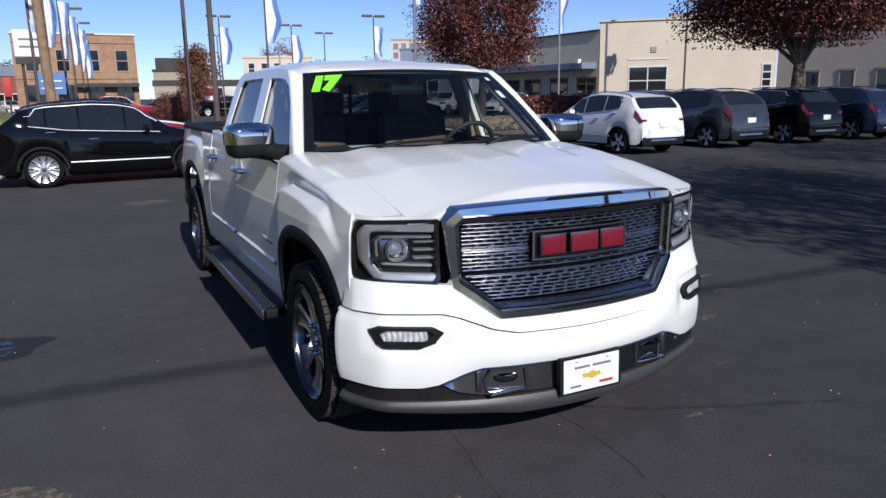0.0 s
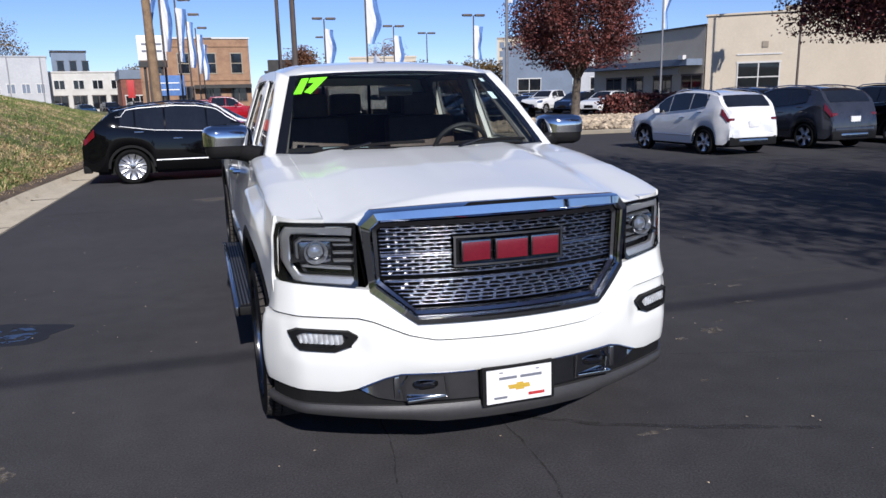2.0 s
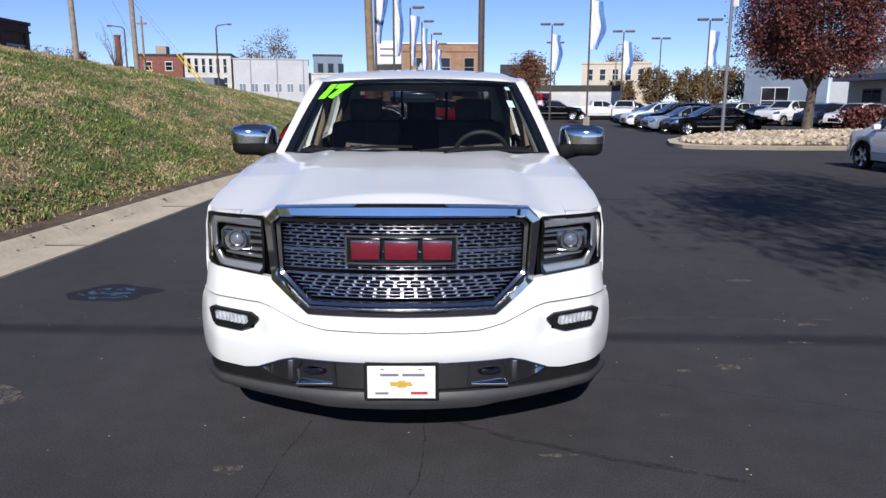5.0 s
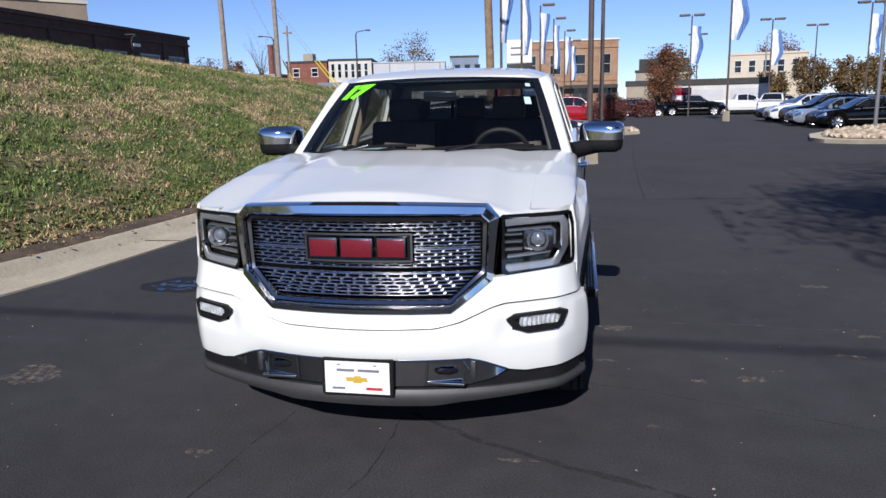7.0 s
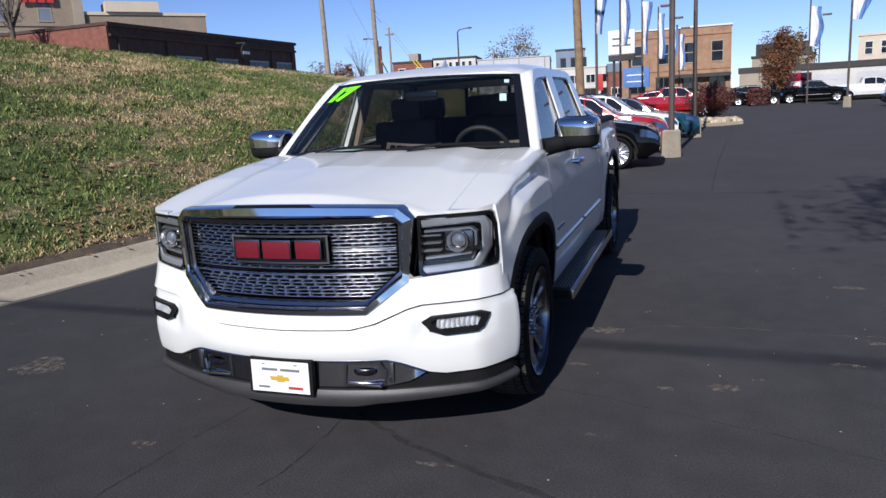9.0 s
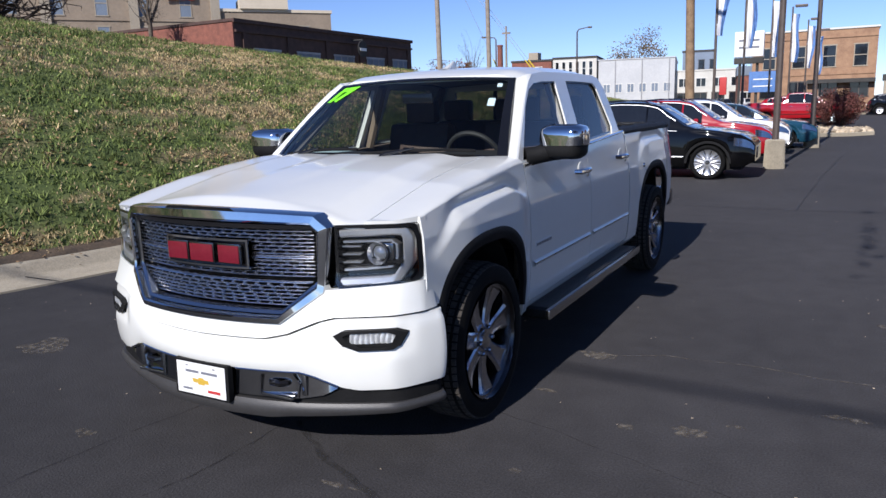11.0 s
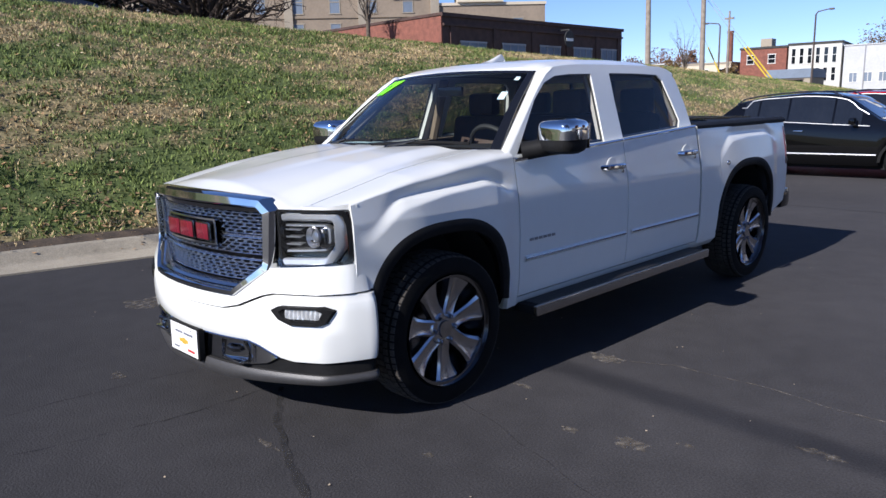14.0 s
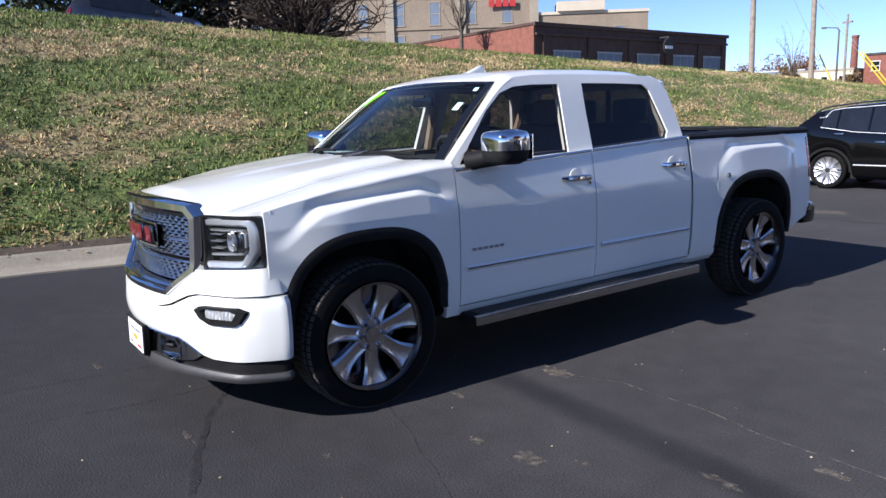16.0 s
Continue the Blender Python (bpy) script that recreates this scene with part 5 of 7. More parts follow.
# ---- parked vehicles ----
def small_wheel(radius, spokes, rim_mat):
    a, _, c, d, e, _ = wheel_meshes(radius, radius * 0.77, 0.22, spokes, False)
    return [("wheel", tidy(a.data("tyre", RUBBER, 40))), ("rim", tidy(c.data("rim", PLASTIC, 35))), ("spokes", tidy(d.data("spokes", rim_mat, 30))), ("hub_cap", tidy(e.data("hub_cap", SATIN, 30)))]


WHEELS = {"bright": small_wheel(0.36, 10, RIMSILVER), "plain": small_wheel(0.33, 5, RIMSILVER), "dark": small_wheel(0.33, 7, RIMSILVER), "tall": small_wheel(0.39, 7, RIMSILVER)}

KINDS = {
    # length, width, wheelbase, front overhang, wheel radius, sill, belt line, top line (share of length, height), windscreen, rear glass, side glass
    "crossover": dict(L=4.62, W=1.88, wb=2.80, fo=0.90, r=0.36, wheel="bright", sill=0.27,
                      belt=[(0, 0.80), (0.2, 0.98), (0.45, 1.02), (0.7, 1.08), (0.86, 1.19), (1, 1.18)],
                      top=[(0, 0.70), (0.02, 0.82), (0.06, 0.93), (0.14, 1.00), (0.255, 1.07), (0.30, 1.14), (0.43, 1.56), (0.50, 1.62), (0.60, 1.64), (0.76, 1.59), (0.87, 1.49), (0.95, 1.17), (0.985, 0.98), (1, 0.78)], ws=(0.29, 0.44), rear=(0.885, 0.945), side=(0.36, 0.84), posts=(0.47, 0.65, 0.775)),
    "small_suv": dict(L=4.15, W=1.76, wb=2.50, fo=0.84, r=0.33, wheel="plain", sill=0.27,
                      belt=[(0, 0.80), (0.2, 0.98), (0.45, 1.03), (0.7, 1.12), (0.85, 1.22), (1, 1.22)],
                      top=[(0, 0.68), (0.02, 0.82), (0.06, 0.92), (0.14, 0.99), (0.22, 1.05), (0.26, 1.12), (0.40, 1.50), (0.47, 1.58), (0.56, 1.62), (0.70, 1.60), (0.82, 1.55), (0.89, 1.48), (0.955, 1.17), (0.985, 0.98), (1, 0.72)], ws=(0.25, 0.41), rear=(0.89, 0.95), side=(0.33, 0.815), posts=(0.46, 0.66)),
    "sedan": dict(L=4.80, W=1.82, wb=2.78, fo=0.92, r=0.33, wheel="dark", sill=0.22,
                  belt=[(0, 0.70), (0.2, 0.86), (0.5, 0.92), (1, 0.98)],
                  top=[(0, 0.60), (0.02, 0.70), (0.06, 0.80), (0.15, 0.87), (0.27, 0.93), (0.31, 0.98), (0.45, 1.36), (0.52, 1.42), (0.62, 1.43), (0.72, 1.38), (0.86, 1.08), (0.90, 1.02), (0.98, 0.98), (1, 0.75)], ws=(0.30, 0.46), rear=(0.73, 0.86), side=(0.37, 0.80), posts=(0.49, 0.66)),
    "pickup": dict(L=5.6, W=1.95, wb=3.55, fo=0.95, r=0.39, wheel="tall", sill=0.42,
                   belt=[(0, 1.0), (0.2, 1.16), (0.5, 1.22), (1, 1.25)],
                   top=[(0, 0.92), (0.015, 1.05), (0.05, 1.12), (0.15, 1.18), (0.245, 1.23), (0.27, 1.29), (0.365, 1.72), (0.42, 1.80), (0.52, 1.82), (0.605, 1.79), (0.635, 1.36), (0.65, 1.30), (0.97, 1.30), (1, 1.15)], ws=(0.265, 0.37), rear=(0.608, 0.632), side=(0.32, 0.60), posts=(0.45,)),
}


def build_vehicle(kind, paint, name, label, category, group):
    """A parked vehicle with its nose to -y and its base on z = 0, the origin under its middle."""
    K = KINDS[kind]
    L, W, n = K["L"], K["W"] / 2, 110
    axles = (K["fo"], K["fo"] + K["wb"])
    car = root(name, label, category, group)

    def section(q):
        """Half section of the body at a share of the length, from the sill to the roof's middle."""
        y = q * L
        end = min(q, 1 - q)
        w = W * (1 - 0.17 * (1 - ss(0, 0.12, q)) ** 2 - 0.14 * (1 - ss(0, 0.14, 1 - q)) ** 2)
        zt = polyline(K["top"], q)
        zb = min(polyline(K["belt"], q), zt - 0.05)
        lo = K["sill"] + 0.10 * (1 - ss(0, 0.05, end))
        for a in axles:
            d = abs(y - a) / (K["r"] + 0.07)
            if d < 1:
                lo = max(lo, K["r"] + (K["r"] + 0.075) * (1 - d ** 2.2) ** (1 / 2.2) - 0.01)
        lo = min(lo, zb - 0.05)
        gh = zt - zb
        wi = w * 0.955 - (0.34 + 0.12 * ss(0.6, 0.95, q)) * max(0, gh - 0.05)
        mid = lerp(lo, zb, 0.55)
        pts = [(w * 0.95, lo), (w * 0.985, lerp(lo, zb, 0.12)), (w, lerp(lo, zb, 0.35)), (w * 0.995, mid), (w * 0.985, lerp(lo, zb, 0.8)), (w * 0.965, zb),
               (lerp(w * 0.955, wi, 0.5), lerp(zb, zt, 0.48)), (wi, zb + gh * 0.90), (wi * 0.93, zb + gh * 0.965), (wi * 0.6, zt), (0, zt + 0.008)]
        return [(x, y - L / 2, z) for x, z in pts]

    secs = [section(i / n) for i in range(n + 1)]
    body = Mesh()
    k = 21
    verts = []
    for s in secs:
        verts += s + [(-x, y, z) for x, y, z in s[-2::-1]]
    faces = [(i * k + j, (i + 1) * k + j, (i + 1) * k + j + 1, i * k + j + 1) for i in range(n) for j in range(k - 1)]
    faces += [tuple(range(k)), tuple(n * k + j for j in range(k))[::-1]]
    body.add(verts, faces)
    shell = part("body", body, paint, car, smooth=38)
    under = Mesh()
    under.box(-W * 0.80, W * 0.80, -L / 2 + 0.25, L / 2 - 0.25, 0.2, K["sill"] + 0.25)
    under.box(-W * 0.55, W * 0.55, -L / 2 + 0.25, L / 2 - 0.25, 0.2, 0.8)
    part("underbody", under, VOID, car, smooth=0)

    def on_side(q, v, sx, off=0.006):
        s = section(q)
        v = v * 2
        a, b = (s[5], s[6]) if v < 1 else (s[6], s[7])
        p = [lerp(c, d, v - int(v >= 1)) for c, d in zip(a, b)]
        return ((p[0] + off) * sx, p[1], p[2] + off * 0.3)

    def on_top(q, u, off=0.006):
        s = section(q)
        h = abs(u) * 2
        if h < 1:
            p = [lerp(c, d, h) for c, d in zip(s[10], s[9])]
        else:
            p = [lerp(c, d, (h - 1) * 0.85) for c, d in zip(s[9], s[8])]
        return (math.copysign(p[0], u), p[1] - (off if q < 0.5 else -off), p[2] + off)

    q0, q1 = K["side"]
    cuts = [q0, *K["posts"], q1]
    for sx in (1, -1):
        for a, b in zip(cuts, cuts[1:]):
            m = Mesh()
            m.grid(lambda u, v: on_side(lerp(a + 0.004, b - 0.004, u), lerp(0.06, 0.97, v), sx), 12, 6)
            part("side_window", m, WINDARK, car, "dark side window")
        m = Mesh()
        m.tube([on_side(lerp(q0 - 0.03, q1, i / 20), 0.02, sx, 0.008) for i in range(21)], 0.007, 5)
        part("window_trim", m, RIMSILVER if paint in (BLACKPAINT, WHITEPAINT, REDPAINT) else PLASTIC, car)
        m = Mesh()
        m.tube([on_side(lerp(q0 - 0.02, q1 + 0.012, i / 24), 0.99 if 2 < i < 23 else 0.6 if i > 22 else 0.9, sx, 0.006) for i in range(25)], 0.008, 5)
        part("window_trim", m, RIMSILVER if paint in (BLACKPAINT, WHITEPAINT, REDPAINT) else PLASTIC, car)
        # mirror, handles, lower strip
        s = section(q0 + 0.03)
        m = Mesh()
        m.box(s[5][0] + 0.02, s[5][0] + 0.20, s[5][1] - 0.06, s[5][1] + 0.05, s[5][2] + 0.02, s[5][2] + 0.15, 0.03)
        part("door_mirror", m if sx > 0 else m.mirrored(), paint, car)
        for hq in (0.60, 0.76) if kind != "pickup" else (0.42, 0.57):
            h = section(hq)[4]
            m = Mesh()
            m.box(h[0] - 0.005, h[0] + 0.03, h[1] - 0.09, h[1] + 0.09, h[2] - 0.0, h[2] + 0.025, 0.008)
            part("door_handle", m if sx > 0 else m.mirrored(), CHROME if paint is not GREYPAINT else paint, car)
        m = Mesh()
        a, b = (axles[0] + 0.48) / L, (axles[1] - 0.48) / L
        m.grid(lambda u, v: ((section(lerp(a, b, u))[2][0] + 0.004 + 0.012 * math.sin(v * math.pi)) * sx, section(lerp(a, b, u))[2][1], K["sill"] + 0.19 + 0.035 * v), 10, 4)
        part("side_strip", m, RIMSILVER if paint in (BLACKPAINT, WHITEPAINT) else PLASTIC, car)
        # lamps
        m = Mesh()
        m.grid(lambda u, v: (lambda s: ((lerp(s[3][0], s[5][0], v) + 0.008) * sx, s[3][1] - 0.012, lerp(s[3][2], s[5][2], 0.35 + 0.6 * v)))(section(lerp(0.008, 0.09, u))), 6, 4)
        part("headlamp", m, SATIN, car, "clear headlamp")
        m = Mesh()
        m.grid(lambda u, v: (lambda s: ((lerp(s[3][0], s[5][0], v) + 0.010) * sx, s[3][1] + 0.012, lerp(s[3][2], s[5][2], 0.58 + 0.38 * v)))(section(lerp(0.94, 0.985, u))), 6, 4)
        zt = section(0.99)[5][2]
        m.box(min(sx * 0.64 * W, sx * 0.85 * W), max(sx * 0.64 * W, sx * 0.85 * W), L / 2 - 0.24, L / 2 - 0.035, zt - 0.04, zt + 0.09, 0.03)
        part("tail_lamp", m, REDLENS, car, "red tail lamp")
        for a in axles:
            m = Mesh()
            m.grid(lambda u, v: ((section(max(0.01, min(0.99, (a + (K["r"] + 0.09) * math.cos(math.pi * u)) / L)))[2][0] * 0.992 + 0.004) * sx, a + (K["r"] + 0.05 + 0.05 * v) * math.cos(math.pi * u) - L / 2, K["r"] * 0.95 + (K["r"] + 0.05 + 0.05 * v) * math.sin(math.pi * u)), 18, 2)
            part("arch_trim", m, PLASTIC if kind in ("crossover", "small_suv") else paint, car)
            fit_wheel(car, WHEELS[K["wheel"]], sx * (W - 0.115), a - L / 2, K["r"], sx)
    for nm, (a, b) in (("windscreen", K["ws"]), ("rear_window", K["rear"])):
        m = Mesh()
        m.grid(lambda u, v: on_top(lerp(a, b, v), lerp(-0.94, 0.94, u)), 12, 8)
        part(nm, m, WINDARK, car, "dark glass")
    # bumpers, grille, plate panel, rails
    m = Mesh()
    m.box(-0.42 * W, 0.42 * W, -L / 2 - 0.012, -L / 2 + 0.05, 0.42, 0.66, 0.02)
    part("grille", m, GLOSSBLACK, car, "dark grille")
    m = Mesh()
    m.box(-0.52 * W, 0.52 * W, L / 2 - 0.10, L / 2 + 0.035, K["sill"] + 0.03, K["sill"] + 0.15, 0.03)
    if kind in ("small_suv", "crossover"):
        c = Mesh()
        c.box(-0.84 * W, 0.84 * W, L / 2 - 0.14, L / 2 + 0.022, K["sill"] - 0.02, K["sill"] + 0.20, 0.03)
        part("rear_cladding", c, PLASTIC, car, "black lower cladding")
    part("rear_skid", m, SATIN if kind in ("small_suv", "crossover") else PLASTIC, car, "silver rear skid plate")
    m = Mesh()
    m.box(-0.16, 0.16, L / 2 - 0.02, L / 2 + 0.018, 0.70, 0.84, 0.004)
    part("rear_plate", m, CARDWHITE, car)
    m = Mesh()
    m.box(-0.75 * W, 0.75 * W, L / 2 - 0.10, L / 2 + 0.02, 0.36 + K["sill"] * 0.2, 0.56, 0.03)
    part("rear_bumper", m, paint, car)
    if kind in ("crossover", "small_suv"):
        for sx in (1, -1):
            m = Mesh()
            m.tube([(sx * (section(q)[8][0] - 0.02), section(q)[8][1], section(q)[8][2] + (0.05 if 0.47 < q < 0.86 else 0.01)) for q in (0.45, 0.49, 0.6, 0.7, 0.8, 0.85, 0.88)], 0.015, 6)
            part("roof_rail", m, SATIN, car, "roof rail")
    return car


def park(model, x, y, turn, size=0.95, label="", z=0.0):
    ob = copy_thing(model, pose(x, y, z, 0, 0, turn) @ Matrix.Scale(size, 4))
    ob.scale = (size, size, size)
    return tagged(ob, label)


ROW = "cars along the grass bank"
LOT = "cars in the dealer's rows"
cross_black = build_vehicle("crossover", BLACKPAINT, "parked_suv", "glossy black luxury crossover with chrome window trim", "suv", ROW)
cross_black.matrix_basis = pose(-1.2, 13.8, 0, 0, 0, 91.5) @ Matrix.Scale(0.96, 4)
cross_red = build_vehicle("crossover", REDPAINT, "parked_suv", "bright red crossover beside the black one", "suv", ROW)
cross_red.matrix_basis = pose(-1.2, 17.6, 0, 0, 0, 91) @ Matrix.Scale(0.97, 4)
cross_white = build_vehicle("crossover", WHITEPAINT, "parked_suv", "white crossover in the row by the bank", "suv", ROW)
cross_white.matrix_basis = pose(-1.0, 20.6, 0, 0, 0, 91) @ Matrix.Scale(0.96, 4)
sedan_teal = build_vehicle("sedan", TEALPAINT, "parked_car", "dark teal sedan in the row by the bank", "car", ROW)
sedan_teal.matrix_basis = pose(-0.6, 23.6, 0, 0, 0, 91)
small_white = build_vehicle("small_suv", WHITEPAINT, "parked_suv", "small white suv seen from behind with silver skid plate", "suv", LOT)
small_white.matrix_basis = pose(11.45, 13.75, 0, 0, 0, 182) @ Matrix.Scale(0.97, 4)
small_grey = build_vehicle("small_suv", GREYPAINT, "parked_suv", "graphite grey small suv with silver skid plate", "suv", LOT)
small_grey.matrix_basis = pose(14.75, 13.9, 0, 0, 0, 181)
small_black = build_vehicle("small_suv", BLACKPAINT, "parked_suv", "black small suv in the dealer's row", "suv", LOT)
small_black.matrix_basis = pose(17.75, 13.8, 0, 0, 0, 181)
small_navy = build_vehicle("small_suv", NAVYPAINT, "parked_suv", "navy blue small suv in the dealer's row", "suv", LOT)
small_navy.matrix_basis = pose(20.75, 13.7, 0, 0, 0, 180)
sedan_black = build_vehicle("sedan", BLACKPAINT, "parked_car", "black sedan beyond the rock island", "car", LOT)
sedan_black.matrix_basis = pose(14.2, 35.2, 0, 0, 0, -88)
sedan_silver = build_vehicle("sedan", SILVERPAINT, "parked_car", "silver blue sedan beyond the rock island", "car", LOT)
sedan_silver.matrix_basis = pose(14.0, 38.2, 0, 0, 0, -88)
pick_white = build_vehicle("pickup", WHITEPAINT, "parked_pickup", "white pickup by the garage building", "pickup truck", LOT)
pick_white.matrix_basis = pose(15.0, 66.5, 0, 0, 0, 88)
pick_red = build_vehicle("pickup", REDPAINT, "parked_pickup", "red pickup by the flag poles", "pickup truck", LOT)
pick_red.matrix_basis = pose(0.2, 44.5, 0, 0, 0, 90)
pick_black = build_vehicle("pickup", BLACKPAINT, "parked_pickup", "black pickup by the garage building", "pickup truck", LOT)
pick_black.matrix_basis = pose(10.6, 66.4, 0, 0, 0, 90)
for ob in list(scene.objects):
    if ob.type == "EMPTY" and ob.parent is None:
        sx = ob.matrix_basis.to_scale().x
        ob.scale = (sx, sx, sx) if abs(sx - 1) > 1e-4 else (1, 1, 1)
park(cross_red, -0.2, 48.5, 90, 1.0, "red crossover by the flag poles")
park(cross_black, 14.3, 41.0, -88, 1.0, "black crossover beyond the rock island")
park(cross_white, 14.2, 44.2, -88, 1.0, "white crossover beyond the rock island")
park(sedan_black, 14.5, 47.5, -88, 1.0, "black sedan far down the row")
park(cross_black, 6.3, 66.3, 90, 1.0, "black crossover by the garage building")
park(cross_black, 18.6, 66.5, 88, 1.0, "black crossover beside the white pickup")
# rows before the cream building
for i, (mod, lab) in enumerate(((small_black, "black suv before the cream building"), (small_navy, "navy suv before the cream building"), (sedan_silver, "silver sedan before the cream building"), (small_grey, "grey suv before the cream building"), (small_black, "black suv before the cream building"))):
    park(mod, 17.7 + 3.0 * i, 18.5, 0, 1.0, lab)
for i in range(7):
    mod = (cross_white, sedan_silver, pick_white, small_navy, cross_white, sedan_black, sedan_silver, cross_white, small_black)[i]
    park(mod, 23.6 + 1.05 * i, 55.5 - 2.45 * i, -64, 1.0, "parked car before the cream building")
for i in range(7):
    mod = (pick_white, sedan_black, cross_white, sedan_silver, cross_black, small_grey, pick_white)[i]
    park(mod, 16.5 + 2.9 * i, 62 + 0.8 * i, -20, 1.0, "parked car in the far row")
for i in range(10):
    mod = (sedan_black, cross_red, sedan_silver, cross_white, small_navy, sedan_teal, cross_black, cross_white, sedan_silver, cross_red)[i]
    park(mod, -30.0 + 3.1 * i, 99 + (i % 3) * 0.4, 20, 1.0, "parked car along the far street")
park(small_grey, -25.0, 6.4, 176, 1.16, "silver grey suv parked on top of the bank", z=hill_z(-25.0, 6.4) + 0.02)
park(cross_black, -31.3, 7.0, 75, 1.05, "dark suv on top of the bank under the evergreen", z=hill_z(-31.3, 7.0) + 0.03)

# ---- buildings ----
def wall_block(name, label, category, a, b, depth, z0, z1, mat, roof_mat=None, cap=0.25):
    """A building by the two ends of its front wall on the plan; its body runs back to the left of a to b. Returns the thing and a placing function."""
    A, B = Vector((*a, 0)), Vector((*b, 0))
    along = (B - A).normalized()
    back = Vector((-along.y, along.x, 0))
    ob = root(name, label, category)

    def put(u, d, z):
        p = A + along * u + back * d
        return (p.x, p.y, z)

    length = (B - A).length

    def slab(u0, u1, d0, d1, za, zb):
        q = Mesh()
        v = [put(u, d, z) for z in (za, zb) for d in (d0, d1) for u in (u0, u1)]
        return q.add(v, [(0, 2, 3, 1), (4, 5, 7, 6), (0, 1, 5, 4), (2, 6, 7, 3), (0, 4, 6, 2), (1, 3, 7, 5)])

    part("wall", slab(0, length, 0, depth, z0, z1), mat, ob, smooth=0)
    if cap:
        part("parapet", slab(-0.12, length + 0.12, -0.12, depth + 0.12, z1, z1 + cap), roof_mat or mat, ob, smooth=0)
    return ob, slab, length


def window(ob, slab, u0, u1, z0, z1, frame=FRAMEWHITE, bars=(1, 1), pane=WINDARK, side=None):
    w = part("window", slab(u0 - 0.10, u1 + 0.10, -0.07, 0.02, z0 - 0.10, z0), frame, ob, smooth=0)
    part("lintel", slab(u0 - 0.10, u1 + 0.10, -0.05, 0.02, z1, z1 + 0.12), frame, w, smooth=0)
    part("pane", slab(u0, u1, -0.012, 0.02, z0, z1), pane, w, smooth=0)
    for i in range(bars[0] + 1):
        x = lerp(u0, u1, i / bars[0])
        part("mullion", slab(x - 0.04, x + 0.04, -0.04, 0.0, z0, z1), frame, w, smooth=0)
    for i in range(1, bars[1]):
        z = lerp(z0, z1, i / bars[1])
        part("transom", slab(u0, u1, -0.035, 0.0, z - 0.04, z + 0.04), frame, w, smooth=0)
    return w


# two-storey orange brick corner building
ob, slab, ln = wall_block("brick_building", "two-storey orange brick building with pale stone coping", "building", (-6.7, 85.3), (5.0, 85.3), 18, 0, 8.3, BRICK, FRAMEWHITE, 0.18)
for k in range(4):
    u = 1.1 + 2.85 * k
    window(ob, slab, u, u + 1.2, 4.6, 6.7, TANSTUCCO, (1, 2))
    window(ob, slab, u - 0.2, u + 1.5, 1.5, 3.1, BRONZE, (2, 1))
part("string_course", slab(0, ln, -0.08, 0.0, 3.75, 3.95), BRICK, ob, smooth=0)
part("string_course", slab(0, ln, -0.10, 0.0, 7.45, 7.6), BRICK, ob, smooth=0)
part("awning", slab(5.5, ln, -0.9, 0.0, 2.9, 3.3), ROOFDARK, ob, "dark shop awning", smooth=0)

# low garage building beside it
ob, slab, ln = wall_block("garage_building", "low white garage building with a dark flat roof", "building", (5.3, 72.5), (18.2, 70.6), 10, 0, 2.75, WHITEWALL, ROOFDARK, 0.55)
part("brown_front", slab(0.0, 5.2, -0.1, 0.0, 0, 2.75), TANSTUCCO, ob, smooth=0)
window(ob, slab, 1.0, 3.4, 1.0, 2.0, BRONZE, (2, 1))
for u in (6.3, 9.6):
    d = part("garage_door", slab(u, u + 2.6, -0.03, 0.0, 0, 2.35), PALEWALL, ob, smooth=0)
    for i in range(4):
        part("door_panel", slab(u + 0.05, u + 2.55, -0.055, -0.03, 0.06 + 0.57 * i, 0.56 + 0.57 * i), PALEWALL, d, smooth=0)
m = Mesh()
m.box(8.6, 11.0, 69.2, 70.4, 0.4, 2.5, 0.03)
van = thing("box_trailer", m, REDPAINT, "red box trailer with a white lettering panel", "trailer")
m = Mesh()
m.box(9.3, 10.8, 69.18, 69.2, 1.4, 1.8)
part("side_panel", m, CARDWHITE, van)
for wx in (9.0, 10.5):
    m = Mesh()
    m.lathe([(0.001, -0.1), (0.4, -0.1), (0.4, 0.1), (0.001, 0.1)], 18, (wx, 69.4, 0.4), "y")
    part("wheel", m, RUBBER, van)

# cream dealership with its shaded wing
ob, slab, ln = wall_block("dealership_building", "cream stucco dealership hall with large dark windows", "building", (33.6, 42.0), (42.6, 33.84), 14, 0, 6.6, CREAM, CREAM, 0.12)
window(ob, slab, 2.15, 4.85, 1.4, 3.3, FRAMEWHITE, (2, 2))
window(ob, slab, 11.3, 11.9, 1.3, 3.3, FRAMEWHITE, (1, 4))
part("wall_vent", slab(3.65, 4.05, -0.06, 0.0, 4.35, 4.75), TANSTUCCO, ob, smooth=0)
part("ledge", slab(2.05, 4.95, -0.05, 0.0, 3.85, 3.95), FRAMEWHITE, ob, smooth=0)
part("upper_block", slab(5.0, ln, 5.0, 14.0, 6.6, 7.5), TANSTUCCO, ob, smooth=0)
ob, slab, ln = wall_block("dealership_side_wing", "cream stucco side wing in its own shade", "building", (42.72, 33.80), (44.4, 4.0), 12, 0, 6.5, CREAM, TANSTUCCO, 0.12)
for u in (2.2, 4.6, 7.0, 11.0, 15.0, 19.0):
    window(ob, slab, u, u + 1.0, 1.2, 2.7, TANSTUCCO, (1, 1))
ob, slab, ln = wall_block("showroom_wing", "grey shaded showroom wing with a blue canopy", "building", (33.0, 56.5), (33.6, 42.15), 16, 0, 6.0, CREAM, ROOFDARK, 0.12)
